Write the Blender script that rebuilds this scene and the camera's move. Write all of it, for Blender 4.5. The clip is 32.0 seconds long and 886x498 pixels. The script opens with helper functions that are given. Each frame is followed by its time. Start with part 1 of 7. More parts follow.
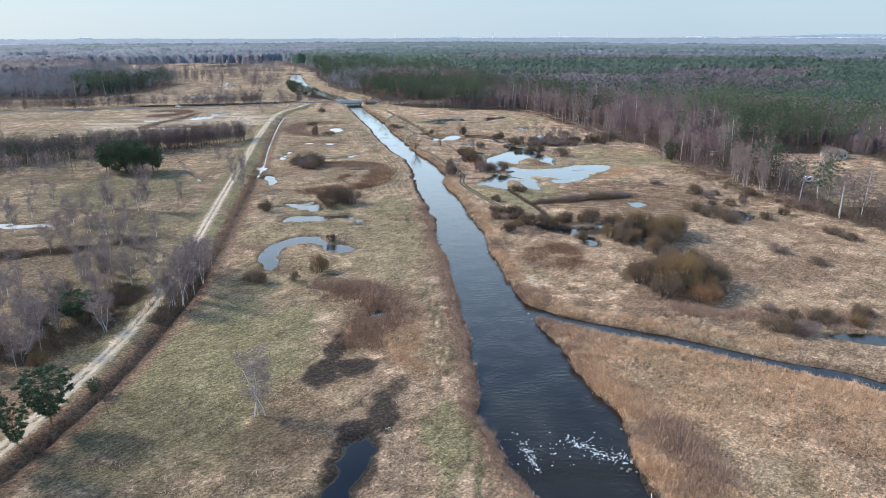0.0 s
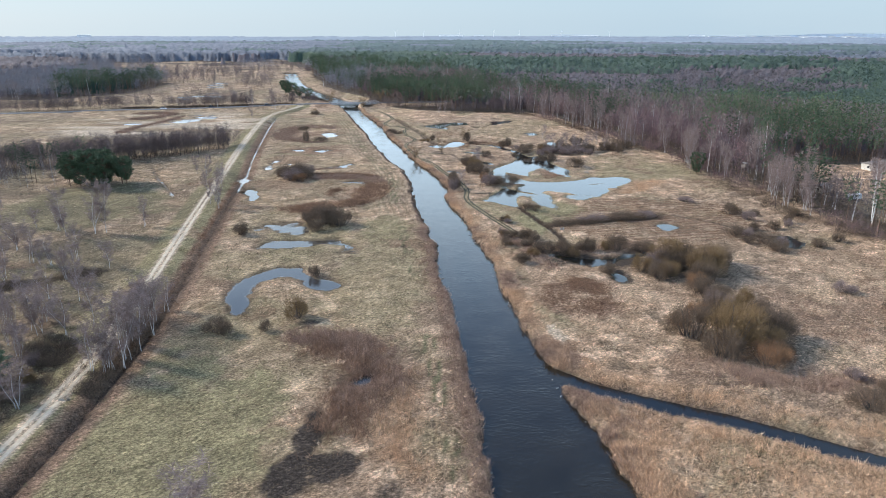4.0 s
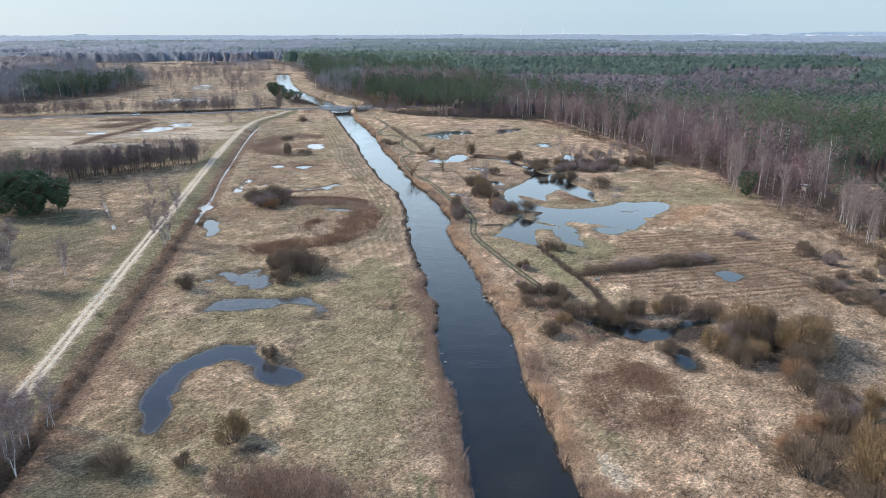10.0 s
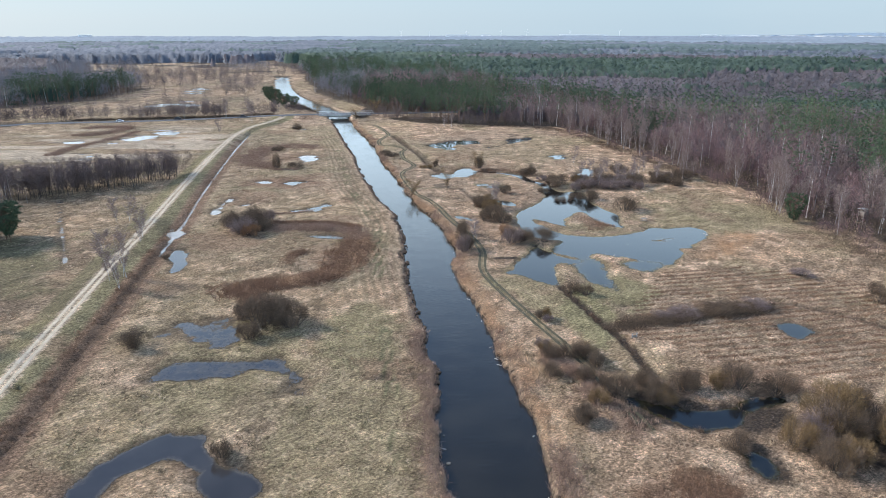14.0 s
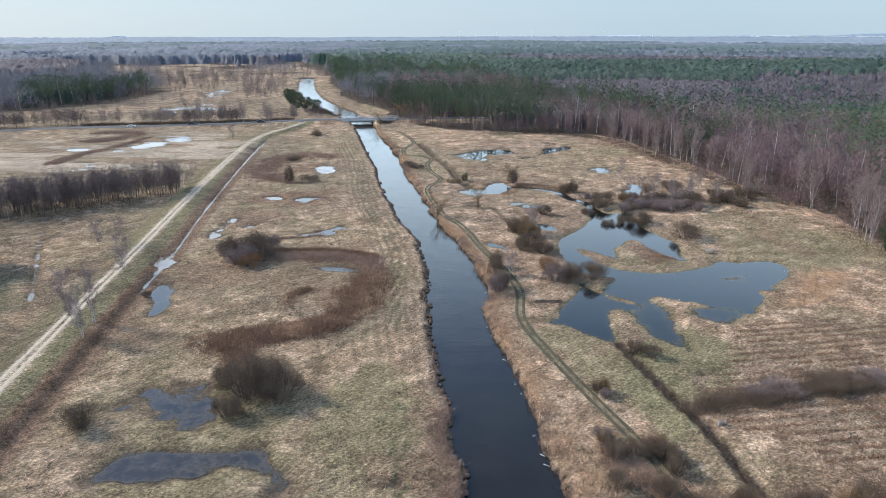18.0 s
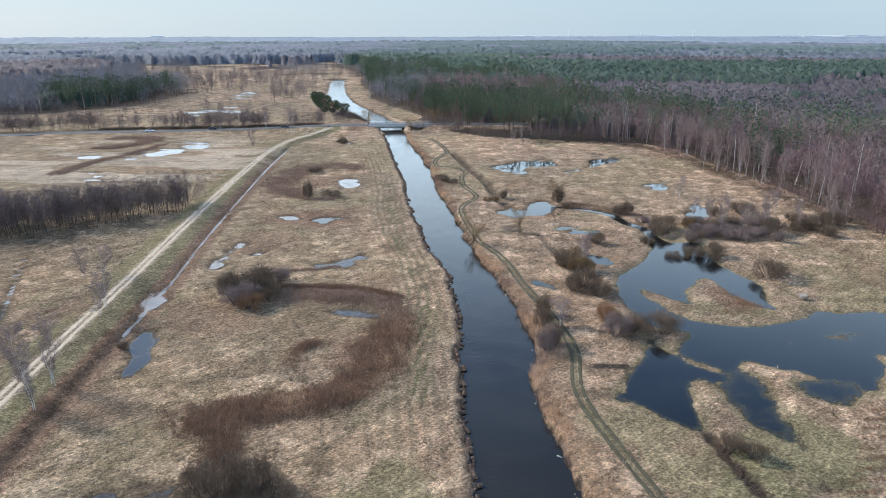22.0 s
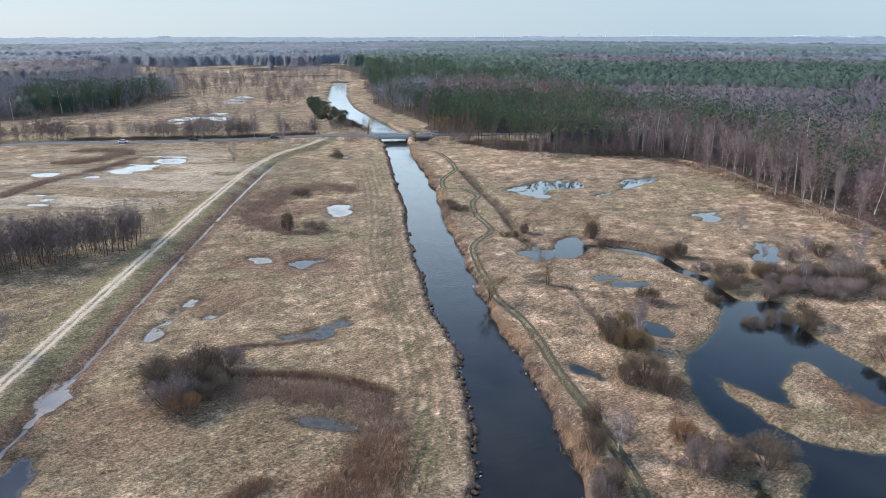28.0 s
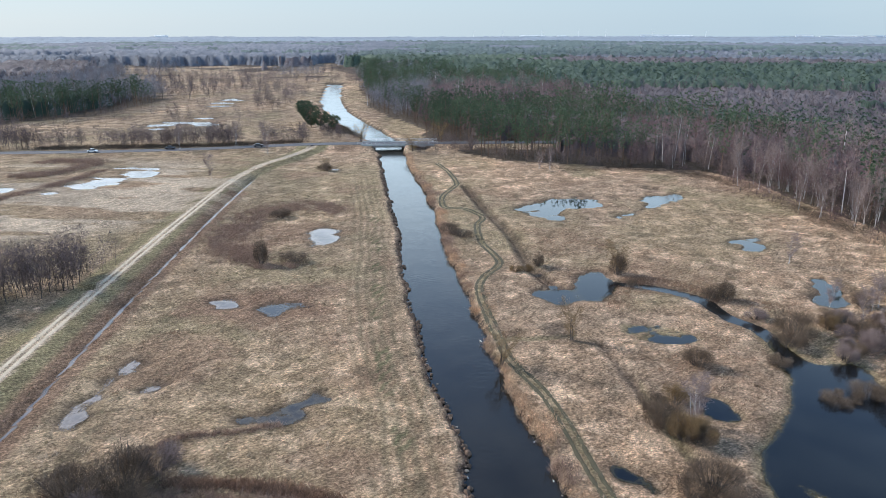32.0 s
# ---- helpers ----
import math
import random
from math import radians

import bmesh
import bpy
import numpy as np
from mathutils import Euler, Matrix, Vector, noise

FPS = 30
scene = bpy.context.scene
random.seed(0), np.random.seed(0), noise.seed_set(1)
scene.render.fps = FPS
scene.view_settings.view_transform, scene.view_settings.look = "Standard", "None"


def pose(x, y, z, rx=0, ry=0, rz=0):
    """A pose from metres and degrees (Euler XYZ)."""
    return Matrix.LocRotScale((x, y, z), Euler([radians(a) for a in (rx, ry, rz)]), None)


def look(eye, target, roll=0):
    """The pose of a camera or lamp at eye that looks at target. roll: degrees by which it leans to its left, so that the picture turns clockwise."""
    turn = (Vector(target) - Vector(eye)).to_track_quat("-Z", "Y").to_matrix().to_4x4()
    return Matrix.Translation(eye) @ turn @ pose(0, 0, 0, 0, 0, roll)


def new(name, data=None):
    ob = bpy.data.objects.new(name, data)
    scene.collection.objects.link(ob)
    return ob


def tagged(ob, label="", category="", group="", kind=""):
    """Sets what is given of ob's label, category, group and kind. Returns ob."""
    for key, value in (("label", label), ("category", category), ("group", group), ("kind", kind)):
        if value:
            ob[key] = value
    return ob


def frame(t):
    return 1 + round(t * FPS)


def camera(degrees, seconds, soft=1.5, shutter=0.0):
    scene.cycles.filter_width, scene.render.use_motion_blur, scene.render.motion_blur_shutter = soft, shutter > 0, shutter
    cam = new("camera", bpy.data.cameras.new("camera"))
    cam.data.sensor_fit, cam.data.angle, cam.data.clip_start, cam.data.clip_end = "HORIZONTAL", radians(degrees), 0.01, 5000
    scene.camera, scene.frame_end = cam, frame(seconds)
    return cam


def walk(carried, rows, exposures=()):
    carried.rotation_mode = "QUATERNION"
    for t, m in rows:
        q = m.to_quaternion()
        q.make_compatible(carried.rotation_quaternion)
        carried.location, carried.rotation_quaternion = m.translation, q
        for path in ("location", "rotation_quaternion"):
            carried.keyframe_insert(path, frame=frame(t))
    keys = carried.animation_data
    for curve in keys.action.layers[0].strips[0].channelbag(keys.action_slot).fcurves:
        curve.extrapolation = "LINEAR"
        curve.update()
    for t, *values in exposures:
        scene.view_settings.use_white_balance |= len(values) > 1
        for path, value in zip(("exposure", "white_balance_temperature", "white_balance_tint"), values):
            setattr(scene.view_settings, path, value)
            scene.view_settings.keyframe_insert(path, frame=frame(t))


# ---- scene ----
cam = camera(64.8, 32.0, soft=0.65)
PATH = [
    (0, (10.81, 4.79, 60.31), (10.900, 14.304, 57.228), -0.08),
    (1.5, (10.72, 16.63, 60.22), (10.803, 26.139, 57.131), 0.01),
    (3, (10.63, 28.58, 59.91), (10.717, 38.086, 56.814), 0.06),
    (4.5, (10.55, 40.61, 59.42), (10.631, 50.119, 56.313), 0.08),
    (6, (10.50, 52.65, 58.88), (10.570, 62.158, 55.769), 0.06),
    (7.5, (10.51, 64.60, 58.48), (10.578, 74.103, 55.368), 0.04),
    (9, (10.62, 76.38, 58.31), (10.700, 85.878, 55.195), 0.02),
    (10.5, (10.87, 87.98, 58.29), (10.932, 97.481, 55.170), 0.01),
    (12, (11.14, 99.50, 58.24), (11.177, 108.999, 55.128), 0.01),
    (13, (11.24, 107.16, 58.13), (11.278, 116.668, 55.021), 0.01),
    (14, (11.28, 114.83, 57.94), (11.278, 124.335, 54.833), 0.00),
    (15, (11.24, 122.49, 57.68), (11.169, 131.999, 54.579), -0.01),
    (16, (11.13, 130.15, 57.40), (10.958, 139.650, 54.294), -0.03),
    (17, (10.93, 137.77, 57.12), (10.650, 147.271, 54.025), -0.06),
    (18, (10.63, 145.34, 56.90), (10.235, 154.836, 53.804), -0.08),
    (19, (10.22, 152.82, 56.73), (9.695, 162.318, 53.637), -0.10),
    (20, (9.69, 160.21, 56.60), (9.033, 169.691, 53.505), -0.11),
    (21, (9.03, 167.47, 56.49), (8.266, 176.949, 53.387), -0.13),
    (22, (8.28, 174.65, 56.37), (7.430, 184.123, 53.271), -0.13),
    (22.5, (7.89, 178.23, 56.31), (7.004, 187.695, 53.210), -0.13),
    (23, (7.49, 181.80, 56.24), (6.590, 191.263, 53.147), -0.13),
    (24, (6.73, 188.93, 56.10), (5.825, 198.392, 53.006), -0.11),
    (25.5, (5.76, 199.57, 55.85), (4.868, 209.033, 52.748), -0.10),
    (27, (5.01, 210.18, 55.53), (4.071, 219.646, 52.437), -0.11),
    (28.5, (4.23, 220.93, 55.22), (3.265, 230.394, 52.126), -0.13),
    (30, (3.18, 231.89, 54.96), (2.222, 241.353, 51.866), -0.14),
    (31, (2.29, 239.30, 54.83), (1.338, 248.755, 51.733), -0.13),
    (32, (1.25, 246.77, 54.73), (0.305, 256.227, 51.633), -0.10),
]
walk(cam, [(t, look(eye, goal, roll)) for t, eye, goal, roll in PATH], exposures=((0, 1.04, 6200, 8), (13, 1.02, 6200, 8), (20, 0.98, 6200, 8), (32, 0.97, 6200, 8)))

# ---------------------------------------------------------------- light
SUN_EL, SUN_AZ = radians(30), radians(-68)      # azimuth from +y towards +x
world = bpy.data.worlds.new("hazy_spring_sky")
scene.world = world
world.use_nodes = True
wn, wl = world.node_tree.nodes, world.node_tree.links
sky = wn.new("ShaderNodeTexSky")
sky.sky_type, sky.sun_disc = "NISHITA", False
sky.sun_elevation, sky.sun_rotation = SUN_EL, SUN_AZ
sky.air_density, sky.dust_density, sky.ozone_density = 1.0, 0.35, 4.5
bg = wn["Background"]
bg.inputs[1].default_value = 0.148
# thin high cloud: a hazy veil that thickens towards the horizon, with streaks higher up
wtc = wn.new("ShaderNodeTexCoord")
wmap = wn.new("ShaderNodeMapping")
wmap.inputs["Scale"].default_value = (1.0, 1.0, 5.0)
wno = wn.new("ShaderNodeTexNoise")
wno.inputs["Scale"].default_value = 2.6
wno.inputs["Detail"].default_value = 6
wno.inputs["Roughness"].default_value = 0.55
wra = wn.new("ShaderNodeMapRange")
wra.inputs["From Min"].default_value, wra.inputs["From Max"].default_value = 0.42, 0.78
wra.inputs["To Min"].default_value, wra.inputs["To Max"].default_value = 0.03, 0.32
wsep = wn.new("ShaderNodeSeparateXYZ")
wlow = wn.new("ShaderNodeMapRange")
wlow.inputs["From Min"].default_value, wlow.inputs["From Max"].default_value = 0.24, 0.48
wlow.inputs["To Min"].default_value, wlow.inputs["To Max"].default_value = 0.92, 0.0
wmaxi = wn.new("ShaderNodeMath")
wmaxi.operation = "MAXIMUM"
wmx = wn.new("ShaderNodeMixRGB")
wtone = wn.new("ShaderNodeMixRGB")
wtone.inputs[1].default_value = (1.62, 2.06, 2.44, 1)
wtone.inputs[2].default_value = (2.02, 2.33, 2.58, 1)
wl.new(wtc.outputs["Generated"], wmap.inputs[0])
wl.new(wtc.outputs["Generated"], wsep.inputs[0])
wl.new(wmap.outputs[0], wno.inputs["Vector"])
wl.new(wno.outputs["Fac"], wra.inputs["Value"])
wl.new(wsep.outputs["Z"], wlow.inputs["Value"])
wl.new(wra.outputs[0], wmaxi.inputs[0])
wl.new(wlow.outputs[0], wmaxi.inputs[1])
wl.new(wmaxi.outputs[0], wmx.inputs[0])
# the veil is whiter towards the sun
wside = wn.new("ShaderNodeMapRange")
wside.inputs["From Min"].default_value, wside.inputs["From Max"].default_value = 0.35, -0.55
wside.inputs["To Min"].default_value, wside.inputs["To Max"].default_value = 0.0, 1.0
wmost = wn.new("ShaderNodeMath")
wmost.operation = "MAXIMUM"
wl.new(wsep.outputs["X"], wside.inputs["Value"])
wl.new(wside.outputs[0], wmost.inputs[0])
wl.new(wra.outputs[0], wmost.inputs[1])
wl.new(wmost.outputs[0], wtone.inputs[0])
wl.new(sky.outputs[0], wmx.inputs[1])
wglow = wn.new("ShaderNodeMapRange")
wglow.interpolation_type = "SMOOTHSTEP"
wglow.inputs["From Min"].default_value, wglow.inputs["From Max"].default_value = 0.035, 0.16
wglow.inputs["To Min"].default_value, wglow.inputs["To Max"].default_value = 1.0, 3.3
wscale = wn.new("ShaderNodeVectorMath")
wscale.operation = "SCALE"
wl.new(wsep.outputs["Z"], wglow.inputs["Value"])
wl.new(wglow.outputs[0], wscale.inputs["Scale"])
wblue = wn.new("ShaderNodeMixRGB")
wblue.blend_type = "MULTIPLY"
wblue.inputs[2].default_value = (1.0, 1.0, 1.0, 1)
wup = wn.new("ShaderNodeMapRange")
wup.inputs["From Min"].default_value, wup.inputs["From Max"].default_value = 0.03, 0.15
wl.new(wsep.outputs["Z"], wup.inputs["Value"])
wl.new(wup.outputs[0], wblue.inputs[0])
wl.new(wtone.outputs[0], wblue.inputs[1])
wl.new(wblue.outputs[0], wscale.inputs[0])
wl.new(wscale.outputs[0], wmx.inputs[2])
wl.new(wmx.outputs[0], bg.inputs[0])

sun_data = bpy.data.lights.new("sun", "SUN")
sun_data.energy, sun_data.angle, sun_data.color = 3.2, radians(10.0), (1.0, 0.90, 0.795)
sun = new("sun", sun_data)
sd = Vector((math.sin(SUN_AZ) * math.cos(SUN_EL), math.cos(SUN_AZ) * math.cos(SUN_EL), math.sin(SUN_EL)))
sun.matrix_world = look(sd * 900, (0, 0, 0))


# ---------------------------------------------------------------- materials
def material(name, rough=0.9, spec=0.2):
    m = bpy.data.materials.new(name)
    m.use_nodes = True
    b = m.node_tree.nodes["Principled BSDF"]
    b.inputs["Roughness"].default_value = rough
    b.inputs["Specular IOR Level"].default_value = spec
    return m, m.node_tree.nodes, m.node_tree.links, b


def mixed(n, l, fac, a, b, mode="MIX"):
    """A colour mix; each of fac, a, b is a value or a socket."""
    mx = n.new("ShaderNodeMixRGB")
    mx.blend_type = mode
    for i, v in enumerate((fac, a, b)):
        if isinstance(v, (float, int)):
            mx.inputs[i].default_value = v
        elif isinstance(v, tuple):
            mx.inputs[i].default_value = (*v, 1)
        else:
            l.new(v, mx.inputs[i])
    return mx.outputs[0]


def noisy(n, l, scale, lo=0.35, hi=0.65, detail=4, rough=0.6, vec=None, out0=0.0, out1=1.0):
    if vec is None:
        vec = n.new("ShaderNodeNewGeometry").outputs["Position"]
    t = n.new("ShaderNodeTexNoise")
    t.inputs["Scale"].default_value, t.inputs["Detail"].default_value = scale, detail
    t.inputs["Roughness"].default_value = rough
    l.new(vec, t.inputs["Vector"])
    r = n.new("ShaderNodeMapRange")
    r.inputs["From Min"].default_value, r.inputs["From Max"].default_value = lo, hi
    r.inputs["To Min"].default_value, r.inputs["To Max"].default_value = out0, out1
    l.new(t.outputs["Fac"], r.inputs["Value"])
    return r.outputs[0]


def math_node(n, l, op, a, b=None):
    m = n.new("ShaderNodeMath")
    m.operation = op
    for i, v in enumerate((a, b)):
        if v is None:
            continue
        if isinstance(v, (float, int)):
            m.inputs[i].default_value = v
        else:
            l.new(v, m.inputs[i])
    return m.outputs[0]


def bumped(n, l, b, height, strength, dist):
    k = n.new("ShaderNodeBump")
    k.inputs["Strength"].default_value, k.inputs["Distance"].default_value = strength, dist
    l.new(height, k.inputs["Height"])
    l.new(k.outputs[0], b.inputs["Normal"])


def attribute(n, name):
    a = n.new("ShaderNodeAttribute")
    a.attribute_name = name
    return a


def plant_material(name, dark, light, rough=0.9, spread=0.5):
    """Foliage, twigs and straw: a tint stored on each plant, and a grain."""
    m, n, l, b = material(name, rough, 0.15)
    at = attribute(n, "tint")
    c = mixed(n, l, at.outputs["Fac"], dark, light)
    g = noisy(n, l, 3.0, 0.3, 0.7, 3, out0=1 - spread, out1=1 + spread * 0.4)
    v = n.new("ShaderNodeVectorMath")
    v.operation = "SCALE"
    l.new(c, v.inputs[0])
    l.new(g, v.inputs["Scale"])
    l.new(v.outputs[0], b.inputs["Base Color"])
    return m


def plain_material(name, a, b2, scale=2.0, rough=0.8, metal=0.0, bump=0.0):
    m, n, l, b = material(name, rough, 0.3)
    f = noisy(n, l, scale, 0.3, 0.7, 5)
    g = noisy(n, l, scale * 9, 0.25, 0.75, 2, out0=0.82, out1=1.12)
    c = mixed(n, l, f, a, b2)
    v = n.new("ShaderNodeVectorMath")
    v.operation = "SCALE"
    l.new(c, v.inputs[0])
    l.new(g, v.inputs["Scale"])
    l.new(v.outputs[0], b.inputs["Base Color"])
    b.inputs["Metallic"].default_value = metal
    if bump:
        bumped(n, l, b, g, 0.5, bump)
    return m


def stretch_of(n, l, pos):
    s = n.new("ShaderNodeMapping")
    s.inputs["Location"].default_value = (37, 11, 0)
    s.inputs["Scale"].default_value = (1.0, 0.6, 1.0)
    l.new(pos, s.inputs[0])
    return s.outputs[0]


def ground_material():
    m, n, l, b = material("meadow_ground", 0.95, 0.1)
    za, zb = attribute(n, "cover_a"), attribute(n, "cover_b")
    sa, sb = n.new("ShaderNodeSeparateColor"), n.new("ShaderNodeSeparateColor")
    l.new(za.outputs["Color"], sa.inputs[0])
    l.new(zb.outputs["Color"], sb.inputs[0])
    pos = n.new("ShaderNodeNewGeometry").outputs["Position"]
    big = noisy(n, l, 0.045, 0.40, 0.60, 6, 0.62, pos)
    mid = noisy(n, l, 0.22, 0.38, 0.62, 6, 0.7, pos)
    fine = noisy(n, l, 1.3, 0.28, 0.72, 4, 0.7, pos)
    grit = noisy(n, l, 6.0, 0.30, 0.70, 3, 0.7, pos)
    straw = mixed(n, l, mid, (0.245, 0.161, 0.102), (0.62, 0.415, 0.265))
    straw = mixed(n, l, big, straw, mixed(n, l, fine, (0.155, 0.104, 0.068), (0.47, 0.325, 0.208)))
    bleach = noisy(n, l, 0.17, 0.505, 0.60, 6, 0.70, pos)
    straw = mixed(n, l, math_node(n, l, "MULTIPLY", bleach, 0.85), straw, (0.76, 0.545, 0.37))
    peat = noisy(n, l, 0.12, 0.54, 0.64, 6, 0.72, stretch_of(n, l, pos))
    straw = mixed(n, l, math_node(n, l, "MULTIPLY", peat, 0.7), straw, (0.115, 0.088, 0.058))
    zone = noisy(n, l, 0.017, 0.42, 0.60, 4, 0.55, pos)
    straw = mixed(n, l, math_node(n, l, "MULTIPLY", zone, 0.55), straw, mixed(n, l, mid, (0.18, 0.13, 0.092), (0.37, 0.275, 0.195)))
    green = mixed(n, l, mid, (0.145, 0.132, 0.066), (0.25, 0.222, 0.116))
    green = mixed(n, l, fine, green, (0.31, 0.255, 0.145))
    sedge = mixed(n, l, fine, (0.165, 0.105, 0.070), (0.35, 0.232, 0.152))
    mud = mixed(n, l, fine, (0.022, 0.018, 0.015), (0.090, 0.070, 0.056))
    gravel = mixed(n, l, fine, (0.40, 0.315, 0.225), (0.61, 0.49, 0.36))
    reed = mixed(n, l, mid, mixed(n, l, fine, (0.25, 0.175, 0.112), (0.47, 0.345, 0.225)), mixed(n, l, fine, (0.46, 0.325, 0.205), (0.80, 0.58, 0.385)))
    rut = mixed(n, l, fine, (0.12, 0.115, 0.06), (0.19, 0.165, 0.095))
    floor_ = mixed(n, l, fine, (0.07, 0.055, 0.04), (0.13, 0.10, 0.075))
    wob = math_node(n, l, "MULTIPLY", math_node(n, l, "SUBTRACT", fine, 0.5), 0.55)

    def mask(sock):
        """A mask whose edge is broken up by the grain."""
        s = math_node(n, l, "ADD", sock, math_node(n, l, "MULTIPLY", wob, math_node(n, l, "MULTIPLY", sock, 1.6)))
        r = n.new("ShaderNodeMapRange")
        r.inputs["From Min"].default_value, r.inputs["From Max"].default_value = 0.12, 0.85
        l.new(s, r.inputs["Value"])
        return r.outputs[0]

    c = mixed(n, l, mask(sa.outputs[0]), straw, green)
    c = mixed(n, l, mask(sa.outputs[1]), c, sedge)
    c = mixed(n, l, mask(sb.outputs[0]), c, reed)
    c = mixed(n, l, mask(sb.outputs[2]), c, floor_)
    # mown swaths: fine stripes that follow the bank
    dist = attribute(n, "bank_distance").outputs["Fac"]
    stripe = 3.0
    wv = math_node(n, l, "ADD", math_node(n, l, "MULTIPLY", dist, stripe), math_node(n, l, "MULTIPLY", noisy(n, l, 0.03, 0.3, 0.7, 1, 0.5, pos), 4.0))
    st = math_node(n, l, "MULTIPLY", math_node(n, l, "ADD", math_node(n, l, "SINE", wv), 1.0), 0.5)
    st = math_node(n, l, "MULTIPLY", st, math_node(n, l, "MULTIPLY", sb.outputs[1], math_node(n, l, "ADD", math_node(n, l, "MULTIPLY", mid, 0.55), 0.3)))
    c = mixed(n, l, st, c, (0.175, 0.142, 0.088))
    c = mixed(n, l, mask(za.outputs["Alpha"]), c, gravel)
    c = mixed(n, l, mask(zb.outputs["Alpha"]), c, rut)
    c = mixed(n, l, mask(sa.outputs[2]), c, mud)
    g2 = n.new("ShaderNodeVectorMath")
    g2.operation = "SCALE"
    l.new(c, g2.inputs[0])
    clod = noisy(n, l, 2.6, 0.3, 0.66, 5, 0.75, pos)
    sp = math_node(n, l, "ADD", math_node(n, l, "ADD", math_node(n, l, "MULTIPLY", grit, 0.62), math_node(n, l, "MULTIPLY", clod, 0.85)), 0.25)
    stretch = n.new("ShaderNodeMapping")
    stretch.vector_type = "TEXTURE"
    stretch.inputs["Scale"].default_value = (2.3, 0.68, 1.0)
    stretch.inputs["Rotation"].default_value = (0, 0, 0.85)
    l.new(pos, stretch.inputs[0])
    lodged = noisy(n, l, 1.5, 0.32, 0.68, 5, 0.72, stretch.outputs[0], 0.64, 1.36)
    sp = math_node(n, l, "MULTIPLY", sp, lodged)
    comb = n.new("ShaderNodeMapping")
    comb.vector_type = "TEXTURE"
    comb.inputs["Scale"].default_value = (1.9, 0.62, 1.0)
    comb.inputs["Rotation"].default_value = (0, 0, 0.25)
    l.new(pos, comb.inputs[0])
    sp = math_node(n, l, "MULTIPLY", sp, noisy(n, l, 3.4, 0.34, 0.66, 4, 0.75, comb.outputs[0], 0.58, 1.46))
    tuss = noisy(n, l, 1.9, 0.36, 0.64, 3, 0.7, pos, 0.72, 1.36)
    blot = noisy(n, l, 0.36, 0.42, 0.58, 5, 0.6, stretch.outputs[0], 0.90, 1.14)
    hump = noisy(n, l, 0.12, 0.42, 0.58, 5, 0.7, pos, 0.92, 1.14)
    sp = math_node(n, l, "MULTIPLY", math_node(n, l, "MULTIPLY", sp, tuss), math_node(n, l, "MULTIPLY", blot, hump))
    l.new(sp, g2.inputs["Scale"])
    l.new(g2.outputs[0], b.inputs["Base Color"])
    hgt = math_node(n, l, "ADD", fine, math_node(n, l, "MULTIPLY", grit, 0.6))
    bumped(n, l, b, hgt, 1.0, 0.6)
    return m


def water_material(name, base, rough, wave, scale, strength, bed=None, current=False):
    """Dark water; with bed, the colour of the drowned grass and mud shows where the water is shallow."""
    m, n, l, b = material(name, rough, 0.5)
    b.inputs["IOR"].default_value = 1.33
    pos = n.new("ShaderNodeNewGeometry").outputs["Position"]
    c = mixed(n, l, noisy(n, l, 0.08, 0.35, 0.65, 3, 0.5, pos), base, tuple(v * 1.7 for v in base))
    if bed:
        deep = attribute(n, "depth").outputs["Fac"]
        deep = math_node(n, l, "ADD", deep, math_node(n, l, "MULTIPLY", noisy(n, l, 0.9, 0.25, 0.75, 5, 0.7, pos, -0.5, 0.5), 0.20))
        r = n.new("ShaderNodeMapRange")
        r.interpolation_type = "SMOOTHSTEP"
        r.inputs["From Min"].default_value, r.inputs["From Max"].default_value = 0.02, 0.22
        l.new(deep, r.inputs["Value"])
        grass = mixed(n, l, noisy(n, l, 2.2, 0.3, 0.7, 4, 0.7, pos), tuple(v * 0.55 for v in bed), tuple(v * 1.3 for v in bed))
        c = mixed(n, l, r.outputs[0], grass, c)
        e = n.new("ShaderNodeMapRange")
        e.interpolation_type = "SMOOTHSTEP"
        e.inputs["From Min"].default_value, e.inputs["From Max"].default_value = -0.04, 0.10
        l.new(deep, e.inputs["Value"])
        l.new(e.outputs[0], b.inputs["Alpha"])
    l.new(c, b.inputs["Base Color"])
    w1 = noisy(n, l, scale, 0.2, 0.8, 3, 0.6, pos)
    w2 = noisy(n, l, scale * 0.12, 0.35, 0.65, 2, 0.5, pos)
    h = math_node(n, l, "MULTIPLY", w1, math_node(n, l, "ADD", w2, 0.25))
    if current:                                        # choppy near the sill, smoother upstream
        sx = n.new("ShaderNodeSeparateXYZ")
        l.new(pos, sx.inputs[0])
        f = n.new("ShaderNodeMapRange")
        f.inputs["From Min"].default_value, f.inputs["From Max"].default_value = 100, 190
        f.inputs["To Min"].default_value, f.inputs["To Max"].default_value = 1.25, 0.42
        l.new(sx.outputs["Y"], f.inputs["Value"])
        h = math_node(n, l, "MULTIPLY", h, f.outputs[0])
    bumped(n, l, b, h, strength, wave)
    return m


